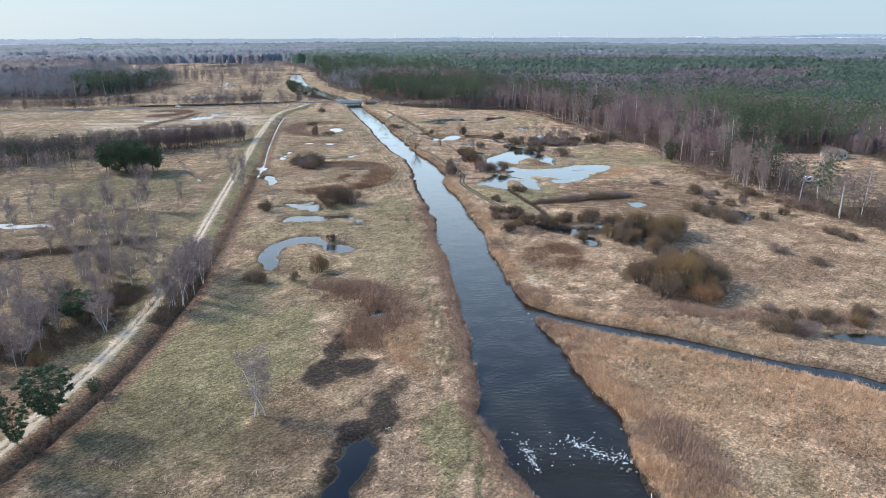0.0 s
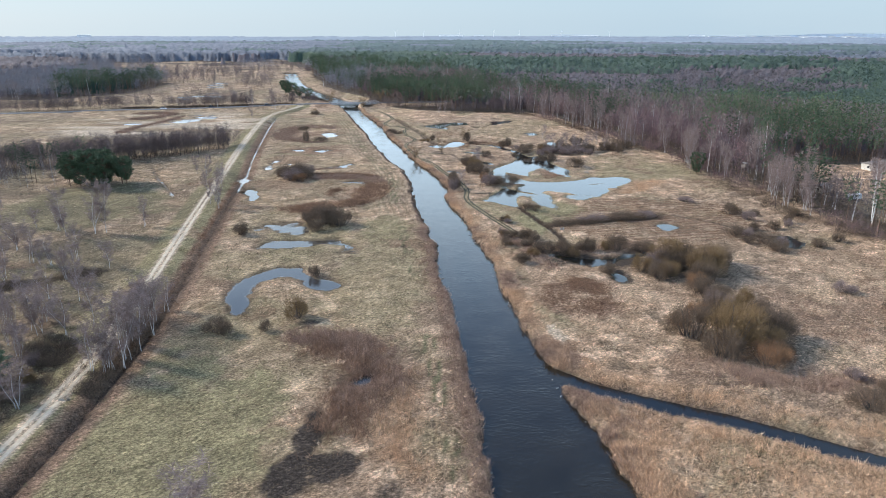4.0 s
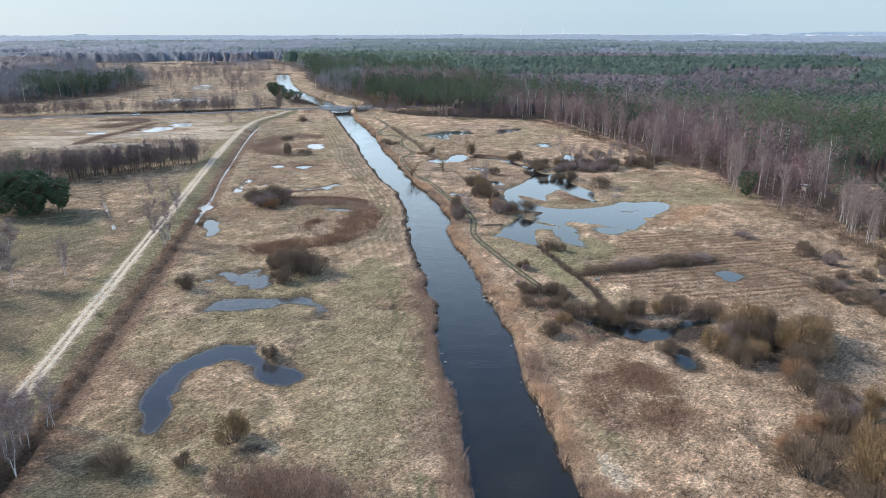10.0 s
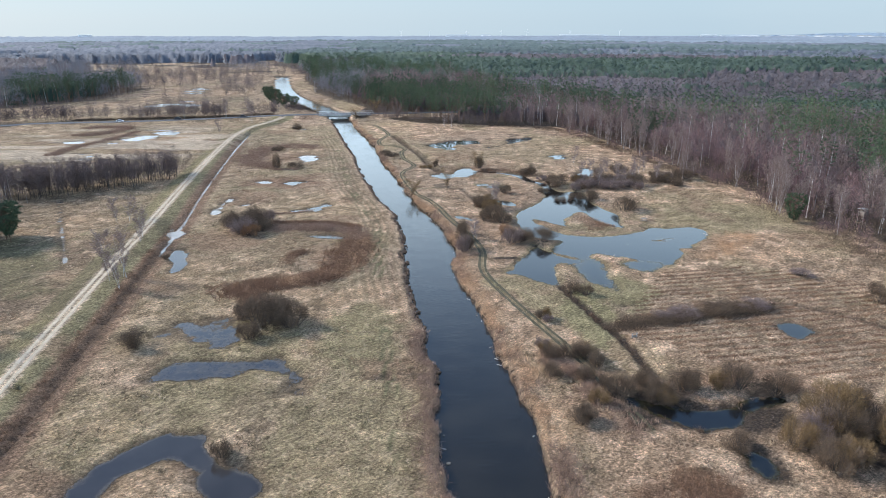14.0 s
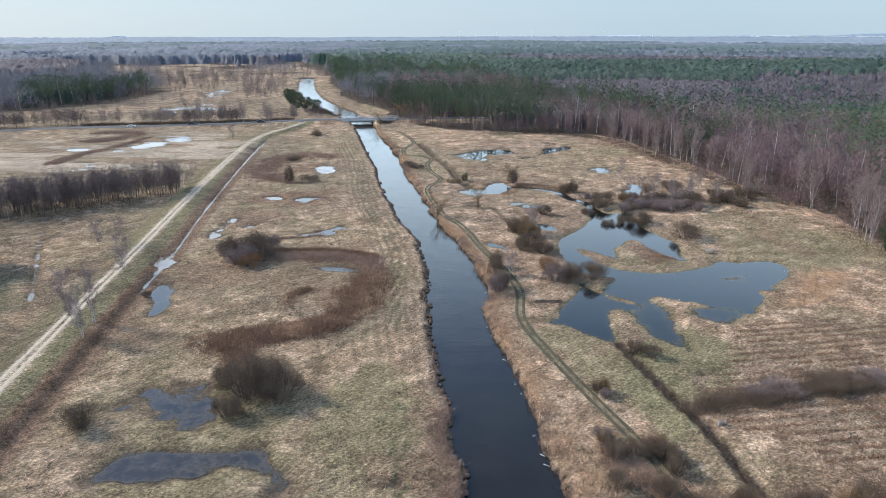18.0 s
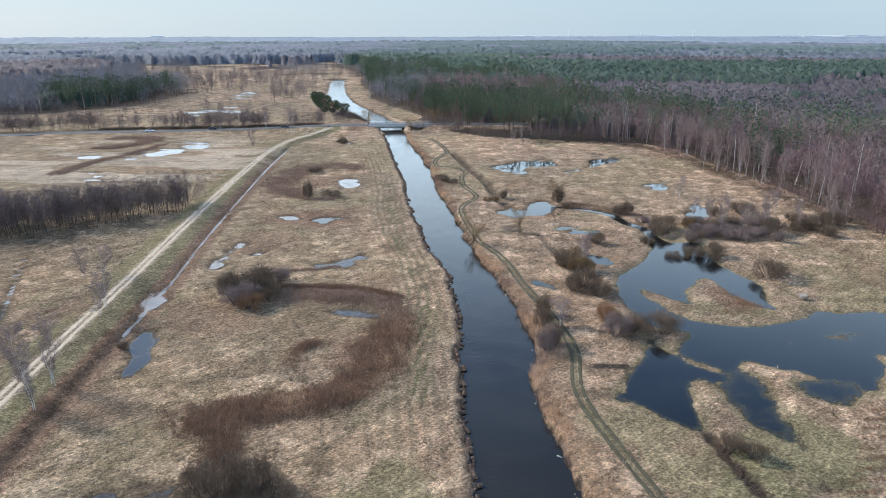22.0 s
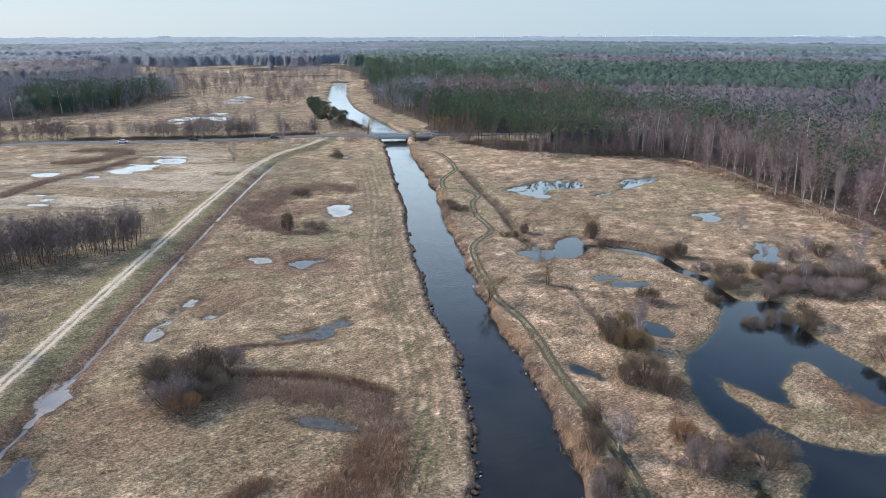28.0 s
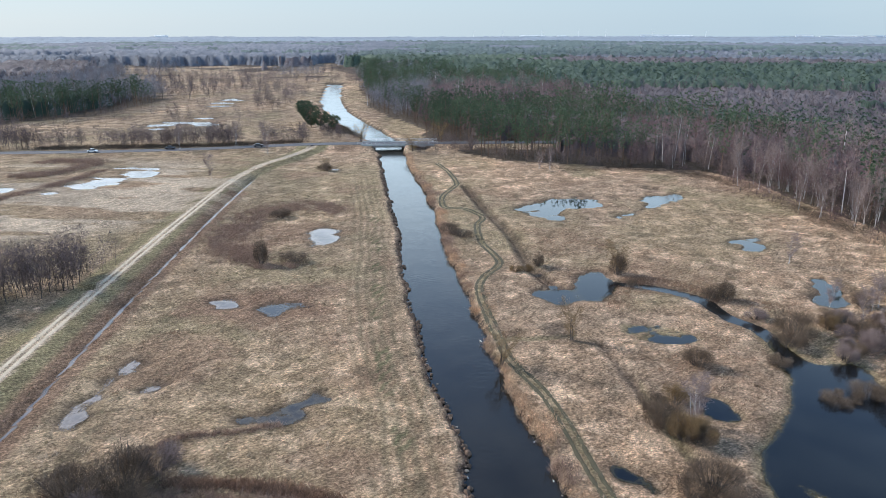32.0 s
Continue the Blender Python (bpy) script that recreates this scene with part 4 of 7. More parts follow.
# ---------------------------------------------------------------- plants: shapes
def tree_shape(seed, h, w, limbs, twigs, first=0.3, up=0.9, trunk_r=0.16, stems=1, droop=0.0, twig_len=1.1, twig_w=0.05):
    """Trunk, limbs and fine twigs of a bare tree, each as vertices and triangles."""
    rng = np.random.default_rng(seed)
    trunk, limb, ends = [], [], []
    for s in range(stems):
        off = np.array((rng.normal(0, 0.25), rng.normal(0, 0.25), 0)) if stems > 1 else np.zeros(3)
        lean = rng.normal(0, 0.16 if stems > 1 else 0.05, 2) * h
        hs = h * (1 if s == 0 else rng.uniform(0.75, 1))
        n = 7
        t = np.linspace(0, 1, n)[:, None]
        ax = off + np.hstack((lean[0] * t ** 1.4 + 0.018 * h * np.sin(t * 6 + s), lean[1] * t ** 1.4 + 0.018 * h * np.cos(t * 5 + s * 2), hs * 0.95 * t))
        ax[0, 2] = -0.4
        for i in range(n - 1):
            r0, r1 = trunk_r * (1 - 0.9 * t[i, 0]), trunk_r * (1 - 0.9 * t[i + 1, 0])
            trunk.append(tube(ax[i], ax[i + 1], r0, r1, 6))
        for i in range(limbs // stems):
            u = first + (0.97 - first) * (i + rng.uniform(0, 1)) / (limbs // stems)
            k = min(int(u * (n - 1)), n - 2)
            p = ax[k] + (ax[k + 1] - ax[k]) * (u * (n - 1) - k)
            a = rng.uniform(0, 2 * math.pi)
            reach = w * 0.5 * (0.35 + 0.75 * math.sin(math.pi * min(1, (1.06 - u) / (1.06 - first)) ** 0.8)) * rng.uniform(0.7, 1.15)
            q = p + np.array((math.cos(a) * reach, math.sin(a) * reach, reach * up * rng.uniform(0.7, 1.3)))
            m = p + (q - p) * 0.5 + np.array((0, 0, -0.08 * reach))
            r = trunk_r * 0.38 * (1 - 0.6 * u)
            limb += [tube(p, m, r, r * 0.6, 4), tube(m, q, r * 0.6, r * 0.2, 3)]
            ends += [(m, q)] * 2 + [(p, q)]
        ends.append((ax[-3], ax[-1]))
    e = rng.integers(0, len(ends), twigs)
    a, b = np.array([ends[i][0] for i in e]), np.array([ends[i][1] for i in e])
    t = rng.uniform(0.15, 1.05, twigs)[:, None]
    base = a + (b - a) * t
    d = rng.normal(size=(twigs, 3))
    d[:, 2] = np.abs(d[:, 2]) * 0.8 + 0.25 - droop
    d /= np.linalg.norm(d, axis=1)[:, None]
    base = base + d * rng.uniform(0, 0.5, twigs)[:, None] * twig_len * 0.5
    tip = base + d * (rng.uniform(0.5, 1.2, twigs) * twig_len)[:, None]
    return joined(trunk), joined(limb), blades(base, tip, rng.uniform(0.6, 1.3, twigs) * twig_w, rng)


def bush_shape(seed, twigs=1500, stems=40, flat=0.75):
    """A bare bush one metre in radius: stems from the ground that fan out into lobes of fine upright twigs."""
    rng = np.random.default_rng(seed)
    st, lobes = [], []
    for _ in range(14):
        a, r = rng.uniform(0, 2 * math.pi), 0.66 * math.sqrt(rng.uniform(0, 1))
        lobes.append((math.cos(a) * r, math.sin(a) * r, rng.uniform(0.22, 0.38), rng.uniform(0.35, 0.78) * (1 - 0.8 * r * r)))
    for i in range(stems):
        c = lobes[i % len(lobes)]
        lo = np.array((c[0] * 0.35, c[1] * 0.35, -0.05)) + rng.normal(0, 0.05, 3) * (1, 1, 0)
        hi = np.array((c[0], c[1], c[3] * flat + 0.12)) + rng.normal(0, 0.10, 3)
        st.append(tube(lo, hi, 0.016, 0.005, 3))
    L = np.array(lobes)[rng.integers(0, len(lobes), twigs)]
    d = rng.normal(size=(twigs, 3))
    d /= np.linalg.norm(d, axis=1)[:, None]
    rad = L[:, 2] * rng.uniform(0.05, 1.0, twigs) ** 0.5
    base = L[:, [0, 1, 3]] * (1, 1, flat) + d * rad[:, None] * (1, 1, 0.9)
    base[:, 2] = np.abs(base[:, 2])
    g = d * 0.8 + rng.normal(0, 0.5, (twigs, 3)) + base * (0.5, 0.5, 0)
    g[:, 2] = np.abs(g[:, 2]) + 0.2
    g /= np.linalg.norm(g, axis=1)[:, None]
    tip = base + g * rng.uniform(0.05, 0.14, twigs)[:, None]
    return joined(st), blades(base, tip, rng.uniform(0.004, 0.010, twigs), rng)


def pine_shape(seed, h, w, clumps, per, first=0.35, size=1.0, width=0.22, trunk_r=0.17, sides=6):
    """A Scots pine: trunk, limbs and tufts of needles."""
    rng = np.random.default_rng(seed)
    bend = rng.normal(0, 0.02, 2) * h
    ax = [np.array((bend[0] * t * t, bend[1] * t * t, h * t - (0.4 if t == 0 else 0))) for t in (0, 0.35, 0.7, 0.97)]
    trunk = [tube(ax[i], ax[i + 1], trunk_r * (1 - 0.28 * i), trunk_r * (1 - 0.28 * (i + 1)), sides) for i in range(3)]
    limb, cs = [], []
    for i in range(clumps):
        u = first + (1 - first) * (i + 0.5) / clumps
        a = i * 2.4 + rng.uniform(-0.5, 0.5)
        reach = w * 0.5 * (0.25 + 0.85 * math.sin(math.pi * (0.12 + 0.86 * (1 - u) / (1 - first)) ** 0.75)) * rng.uniform(0.65, 1.1)
        p = np.array((bend[0] * u * u, bend[1] * u * u, h * u))
        c = p + np.array((math.cos(a) * reach, math.sin(a) * reach, 0.25 * reach))
        if sides > 3:
            limb.append(tube(p - (0, 0, 0.2), c, 0.05, 0.015, 3))
        cs.append(c)
    cs.append(np.array((bend[0], bend[1], h)))
    cs = np.repeat(np.array(cs), per, 0)
    d = rng.normal(size=cs.shape)
    d[:, 2] = d[:, 2] * 0.55 + 0.35
    d /= np.linalg.norm(d, axis=1)[:, None]
    base = cs + d * rng.uniform(-0.1, 0.55, len(cs))[:, None] * size
    tip = base + d * rng.uniform(0.4, 0.9, len(cs))[:, None] * size
    needles = blades(base, tip, rng.uniform(0.7, 1.4, len(cs)) * width * 2 * size, rng)
    return joined(trunk), (joined(limb) if limb else None), needles


def tint_mesh(name, vf, mat, seed=0, per=3):
    rng = np.random.default_rng(seed)
    t = np.repeat(rng.uniform(0, 1, len(vf[0]) // per + 1), per)[:len(vf[0])]
    return tri_mesh(name, vf[0], vf[1], mat, t)


BIRCHES, PINES, BUSHES, ALDERS, WILLOWS = [], [], {}, [], []
for i in range(5):
    t, l_, w_ = tree_shape(100 + i, 10, 4.4, 34, 1700, 0.20, 1.4, 0.082, (1, 2, 3, 1, 2)[i], 0.30, 1.1, 0.055)
    BIRCHES.append((tint_mesh("trunk", t, BARK_BIRCH, i, 12), tint_mesh("branchwork", l_, BIRCH_LIMB, i, 8), tint_mesh("twigs", w_, TWIG_BIRCH, i)))
for i in range(3):
    t, l_, w_ = pine_shape(200 + i, 10, 6.4, 120, 60, (0.26, 0.32, 0.10)[i], 0.72, 0.12)
    PINES.append((tint_mesh("trunk", t, BARK_PINE, i, 12), tint_mesh("branchwork", l_, BARK_PINE, i, 6), tint_mesh("needles", w_, NEEDLE, i)))
for key, mat in (("grey", TWIG), ("willow", TWIG_WILLOW), ("rust", TWIG_RUST), ("sprout", TWIG_BIRCH)):
    BUSHES[key] = []
    for i in range(3):
        s, w_ = bush_shape(300 + i + len(key) * 10, 8500)
        BUSHES[key].append((tint_mesh("branchwork", s, BARK, i, 6), tint_mesh("twigs", w_, mat, i)))
for i in range(4):
    t, l_, w_ = tree_shape(400 + i, 12, 3.8, 14, 260, 0.3, 1.5, 0.11, 1, 0.0, 1.5, 0.075)
    ALDERS.append((tint_mesh("trunk", t, BARK, i, 12), tint_mesh("branchwork", l_, BARK, i, 8), tint_mesh("twigs", w_, TWIG_WOOD, i)))
for i in range(2):
    t, l_, w_ = tree_shape(500 + i, 6, 5.5, 34, 1500, 0.12, 0.9, 0.2, 2, 0.0, 1.0, 0.03)
    WILLOWS.append((tint_mesh("trunk", t, BARK, i, 12), tint_mesh("branchwork", l_, TWIG_WILLOW, i, 8), tint_mesh("twigs", w_, TWIG_WILLOW, i)))

PLANT_N = [0]


def plant(name, parts, names, x, y, sx, sz, label, category, group=""):
    """One plant: an Empty on the ground with its parts."""
    PLANT_N[0] += 1
    rng = np.random.default_rng(PLANT_N[0])
    z = float(height_at([x], [y])[0])
    e = new(name)
    e.empty_display_size = 0.5
    e.location, e.rotation_euler, e.scale = (x, y, z), (0, 0, rng.uniform(0, 6.28)), (sx, sx, sz)
    tagged(e, label, category, group)
    for me, nm in zip(parts, names):
        tagged(part(nm, me, e), kind="" if nm == "trunk" else "stuff")
    return e


def birch(x, y, w, h, i=0):
    return plant("birch_tree", BIRCHES[i % 5], ("trunk", "branchwork", "crown"), x, y, max(0.55, min(1.5, w / 4.2)), h / 10, "bare birch with white trunk and purple-brown twigs", "tree", "birches on the meadow")


def pine(x, y, w, h, i=0):
    return plant("pine_tree", PINES[i % 3], ("trunk", "branchwork", "crown"), x, y, w / 6.2, h / 10, "dark green Scots pine with a reddish trunk", "tree", "pines beside the dike")


BUSH_LABEL = {"grey": "dense bare grey-brown willow bush on the meadow", "willow": "rounded willow bush with olive-yellow twigs",
              "rust": "low rust-orange bush beside the willows", "sprout": "reddish-brown leafless shrub in wet grass"}


def bush(x, y, w, h, key="grey", i=0):
    return plant("bush", BUSHES[key][i % 3], ("branchwork", "crown"), x, y, w * 0.56, h * 1.15, BUSH_LABEL[key], "bush", "bushes in the river meadows")


# ---------------------------------------------------------------- single plants: x, y, width, height
for i, (x, y, w, h) in enumerate([
        (-65, 127, 3.6, 9.3), (-69, 129, 3.6, 8.3), (-57, 136, 4.8, 8), (-49, 155, 4, 10.5), (-46.5, 151, 4.6, 11.5), (-46, 158, 4.4, 10.8), (-46, 164, 4.2, 9.6),
        (-48, 177, 3.7, 7.7), (-48.5, 160, 4, 9.5), (-49, 167, 4, 9), (-48, 171, 3.8, 8.6), (-50, 147, 3.6, 8.4), (-47, 154, 4, 9.8), (-97, 231, 4.7, 12.5), (-90, 234, 5.2, 13.5), (-87, 235, 4.8, 13), (-78, 241, 3, 8.2), (-129, 244, 3.2, 8.2), (-123, 243, 3, 7.2), (-104, 219, 3.6, 8.4)]):
    birch(x, y, w, h, i)
birch(-18, 104, 6.6, 10.5, 2)
for i, (x, y, w, h) in enumerate([
        (-94, 208, 3.6, 9.8), (-69, 164, 4.1, 10), (-63, 164, 4.1, 8.6), (-60, 169, 4.9, 10), (-82, 150, 3.4, 7.2), (-64, 270, 3.4, 11), (-66, 266, 3.4, 10.5), (-62, 262, 3, 9),
        (143, 282, 4.7, 15), (143, 267, 4.4, 11.7), (143, 261, 4.4, 10.3), (128, 262, 3.3, 9.1), (150, 245, 3.3, 9), (153, 243, 3.3, 9), (136, 306, 5, 15), (139, 319, 5, 16), (172, 287, 4.4, 10), (177, 296, 4.4, 9), (168, 281, 4.2, 11), (182, 300, 4, 8), (160, 268, 4, 10), (186, 262, 4, 9)]):
    birch(x, y, w, h, i + 2)
for i, (x, y, w, h) in enumerate([
        (-72, 300, 2.8, 7.3), (-71, 296, 2.6, 6.3), (-87, 317, 3, 6.8), (-84, 319, 3, 6.8), (73, 382, 2.6, 6.4), (75, 384, 2.6, 6), (27.5, 335, 3.2, 7.5), (28.5, 337, 2.6, 6.9), (89, 389, 2.4, 6.5),
        (87, 387, 2.4, 6.3), (92, 392, 2.4, 6), (20, 301, 3.4, 5.3), (-107, 486, 3.2, 8.4), (67, 410, 2.6, 6.4), (65, 382, 2.3, 5.6), (-103, 535, 3, 11.5), (-123, 551, 3.2, 10.8)]):
    birch(x, y, w, h, i + 1)
for i, (x, y, w, h) in enumerate([
        (85, 488, 3.4, 12.3), (87, 484, 3.4, 14), (93, 477, 3.2, 11.7), (95, 470, 3.2, 12), (100, 473, 3.4, 12.4), (106, 470, 3.4, 13.5), (102, 444, 3.4, 14), (105, 440, 3.4, 14.2),
        (86, 497, 3, 14), (83, 510, 3, 13.4), (59, 532, 2.8, 10), (16, 516, 3, 7.5), (12, 517, 2.8, 6.5), (109, 432, 3.2, 11), (112, 420, 3.4, 12), (-107, 543, 3, 12), (-146, 543, 3, 9.3)]):
    birch(x, y, w, h, i)
for i, (x, y, w, h) in enumerate([(-49, 100, 6.4, 8.8), (-52.5, 91, 4.6, 10.2), (-51.5, 95, 3.6, 5.6), (-65, 141, 7, 6.2), (-67, 144, 5, 5), (-47.5, 111, 1.9, 2.4), (-127, 299, 8, 12), (-120, 296, 9, 12.5),
                                  (-114, 295, 8, 11), (-110, 300, 7, 9.5), (-118, 302, 8, 12), (-124, 305, 8, 11), (-130, 303, 7, 10), (-121, 299, 7, 12), (-116, 299, 7, 10), (-112, 304, 7, 9), (-128, 296, 7, 9), (-117, 293, 6, 8), (-122, 292, 6, 7), (-107, 297, 5, 7), (117, 318, 5.2, 8.2), (-100, 610, 8, 9), (-92, 604, 7, 8), (-108, 620, 8, 11), (-114, 632, 8, 10), (-118, 642, 8, 11)]):
    pine(x, y, w, h, i)
for i, (x, y, w, h) in enumerate([
        (-46.5, 233, 7, 4.2), (-25, 243, 10, 7), (-19, 242, 9, 6.4), (-22, 246, 8, 6), (-29, 246, 6, 4), (-20, 199, 3.6, 3.4), (-33, 165, 7.5, 4.0), (-24, 166, 3, 2.6), (71, 204, 9.5, 7), (78, 201, 10, 7.4),
        (60, 218, 7, 5), (66, 216, 7, 4.6), (53.5, 201, 5.4, 3), (40, 216, 6.5, 4.8), (46, 214, 6.5, 4.4), (51, 217, 6, 4), (43, 259, 4, 2.8), (40, 261, 4.4, 3.4), (18, 292, 5, 5.0), (16.5, 300, 4.5, 4.6)]):
    bush(x, y, w, h, "grey", i)
for i, (x, y, w, h) in enumerate([
        (17, 306, 4.6, 5), (27, 322, 7.6, 5), (24, 336, 6, 5), (23, 341, 5, 3.6), (39, 299.5, 8.5, 4.4), (33, 300, 8, 4.8), (29, 317, 6.4, 4.6), (70, 332, 9.6, 5), (52, 346, 6, 2.4), (57, 348, 6.5, 3.4), (54, 370, 9, 4.6), (51, 365, 7, 4.2), (61, 346, 8, 4.6),
        (33, 355, 5.6, 3.8), (43, 386, 4.4, 4.4), (46, 386, 4, 4.8), (26, 399, 4.8, 5.6), (8, 403, 3, 3.8), (-57, 398, 4, 7.2), (-50, 401, 8, 2.4), (-66, 439, 7, 3), (72, 385, 5, 3.8), (81, 389, 9, 4.4)]):
    bush(x, y, w, h, "grey", i)
for i, (x, y, w, h) in enumerate([
        (72, 364, 12, 4.2), (82, 368, 10, 4.4), (95, 373, 10, 5), (103, 378, 10, 5), (49, 376, 5, 2.4), (47, 357, 4.5, 2.6), (-70, 507, 7, 3.2), (106, 255, 6.6, 4), (109, 248, 5.2, 3.6), (98, 232, 9, 3.2), (103, 224, 8, 3.4),
        (104, 217, 7, 3.4), (105, 187, 6, 3), (110, 176, 5.4, 2.6), (129, 204, 7, 2.8), (131, 198, 6.5, 2.5), (97, 271, 6.6, 2.2), (28, 391, 3, 2.2), (-12, 425, 8, 2.4), (-15, 430, 6, 2.4), (-46, 306, 10, 5.6), (-45, 315, 11, 6.2), (-48, 311, 11, 6), (-42, 309, 8, 4.6), (-43, 319, 7, 4.4), (-52, 314, 6, 3.6)]):
    bush(x, y, w, h, "grey" if i % 4 else "sprout", i)
for i, (x, y, w, h, key) in enumerate([
        (67, 159, 14, 10.5, "willow"), (61, 163, 10, 7.5, "grey"), (70, 165, 10, 8.5, "willow"), (64, 154, 9, 6.5, "grey"), (77, 162, 9, 7, "grey"), (69, 171, 8, 6, "grey"), (73, 158, 8, 6, "willow"), (71, 151, 9, 4.6, "rust"), (72, 178, 8, 4.5, "sprout"), (71, 186, 8, 4.8, "grey"), (66, 173, 6, 3.6, "rust"), (61, 168, 6, 3.4, "rust"), (78, 170, 8, 5, "grey"), (74, 193, 8, 6, "grey"), (75, 155, 7, 4.4, "grey"), (76, 199, 13, 9, "willow"), (70, 207, 11, 8, "willow"), (82, 206, 9, 7, "grey"), (72, 190, 6, 4, "rust"), (-19, 172, 6.5, 5.6, "willow"), (-26, 237, 5.5, 4.6, "grey"),
        (81, 135, 9, 4, "grey"), (86, 134, 7, 3.4, "sprout"), (92, 139, 7, 3.2, "grey"), (30, 298, 6.6, 5.4, "sprout"), (29, 304, 5, 4, "rust"), (-60, 284, 2.6, 1.6, "grey"), (17, 290, 5.2, 5.6, "sprout"), (-43, 304, 6, 3.8, "rust"),
        (61, 247, 8, 2.6, "sprout"), (69, 249, 9, 2.8, "grey"), (77, 251, 8, 2.6, "sprout"), (56, 246, 5, 2.2, "sprout")]):
    bush(x, y, w, h, key, i)
rng = np.random.default_rng(78)
for zx, zy, rx_, ry_, cnt, hs in ((47, 214, 13, 5, 9, 3.6), (73, 203, 12, 9, 9, 5.2), (75, 182, 6, 10, 7, 4.4), (112, 238, 16, 22, 14, 3.4), (90, 140, 14, 5, 6, 3.2), (78, 366, 22, 8, 10, 3.8), (60, 352, 6, 6, 3, 3.0), (26, 330, 4, 12, 5, 4.2), (35, 219, 6, 12, 12, 3.2), (30, 240, 3, 8, 5, 2.6), (5, 408, 3, 16, 5, 2.6), (-70, 140, 10, 24, 15, 3.8), (-86, 120, 12, 10, 8, 4.0)):
    for i in range(cnt):
        x, y = zx + rx_ * rng.uniform(-1, 1), zy + ry_ * rng.uniform(-1, 1)
        if height_at([x], [y])[0] > -0.2:
            bush(x, y, rng.uniform(0.9, 1.5) * hs, rng.uniform(0.7, 1.1) * hs, ("grey", "grey", "grey", "sprout", "willow")[rng.integers(0, 5)], i)
for i in range(34):                                    # shrubs and thin birches of the row beyond the lagoon
    u = rng.uniform(0, 1)
    x, y = 60 + 50 * u + rng.normal(0, 1.5), 368 + 16 * u + rng.normal(0, 4.0)
    if height_at([x], [y])[0] > -0.2:
        if i % 3:
            bush(x, y, rng.uniform(3.5, 6.5), rng.uniform(2.4, 4.4), ("grey", "sprout", "grey")[i % 3], i)
        else:
            birch(x, y, rng.uniform(2.0, 2.8), rng.uniform(5.0, 8.0), i)
for i in range(54):                                    # birches along the edge of the wood
    y = rng.uniform(250, 505)
    x = np.interp(y, FOREST_EDGE[:, 0], FOREST_EDGE[:, 1]) + rng.uniform(-5, 9)
    birch(x, y, rng.uniform(3.0, 4.4), rng.uniform(8.5, 14.5), i)
for i, (x, y, w, h) in enumerate([(0.5, 352, 5.4, 5.2), (13, 363, 4.4, 6), (-43, 552, 9, 5.6), (-70, 569, 8, 8), (-33, 570, 8, 7), (26, 399, 5.5, 6), (-71, 510, 5, 3.4)]):
    plant("willow_tree", WILLOWS[i % 2], ("trunk", "branchwork", "crown"), x, y, w / 5.5, h / 6, "leaning bare willow beside the water", "tree", "willows by the river")
rng = np.random.default_rng(79)
for i in range(9):                                     # thin birches between dike and ditch
    y = rng.uniform(146, 176)
    x = np.interp(y, (146, 176), (-47.8, -49.4)) + rng.normal(0, 0.7)
    birch(x, y, rng.uniform(2.6, 3.6), rng.uniform(6.5, 10.0), i)
for i in range(46):                                    # birches and saplings west of the dike
    y = rng.uniform(118, 215)
    x = np.interp(y, (118, 165, 215), (-66, -66, -74)) - np.abs(rng.normal(0, 14))
    birch(x, y, rng.uniform(2.4, 4.0), rng.uniform(4.5, 9.5), i)
rng = np.random.default_rng(77)
for i in range(298):                                   # alder belt on the west meadow
    u = rng.uniform(0, 1)
    x = -92 - 100 * u + rng.normal(0, 1.5)
    y = 383 - 26 * min(1, u / 0.35) + rng.uniform(-6, 14) - 60 * max(0, u - 0.45) - 5 - 8 * u
    plant("alder_tree", ALDERS[i % 4], ("trunk", "branchwork", "crown"), x, y, rng.uniform(0.7, 1.1), rng.uniform(0.62, 0.9), "slender dark alder in a dense wet belt", "tree", "alders of the wet belt")


# ---------------------------------------------------------------- grass, reeds and sedge
def clump(seed, n, spread, h, w, lean=0.5):
    rng = np.random.default_rng(seed)
    base = np.column_stack((rng.normal(0, spread, (n, 2)), np.full(n, -0.03)))
    tip = base + np.column_stack((rng.normal(0, lean, (n, 2)) * h, rng.uniform(0.6, 1.1, n) * h))
    return blades(base, tip, rng.uniform(0.7, 1.4, n) * w, rng)


GRASS_T = [clump(600 + i, 9, 0.24, 0.34, 0.070, 0.6) for i in range(8)]
REED_T = [clump(620 + i, 9, 0.42, 0.90, 0.058, 0.48) for i in range(8)]
BRUSH_T = [clump(640 + i, 24, 0.42, 0.72, 0.028, 0.5) for i in range(8)]


def dry_points(x, y, depth=-0.13):
    z = height_at(x, y)
    ok = z > depth
    return np.column_stack((x[ok], y[ok], z[ok])), ok


def stuff(name, templates, xyz, scale, mat, label, category, rng, tall=None, lean=0.15):
    if len(xyz) == 0:
        return
    v, f, t = scatter(templates, xyz, scale, rng, tall, lean)
    tagged(new(name, tri_mesh(name, v, f, mat, t)), label, category, kind="stuff")


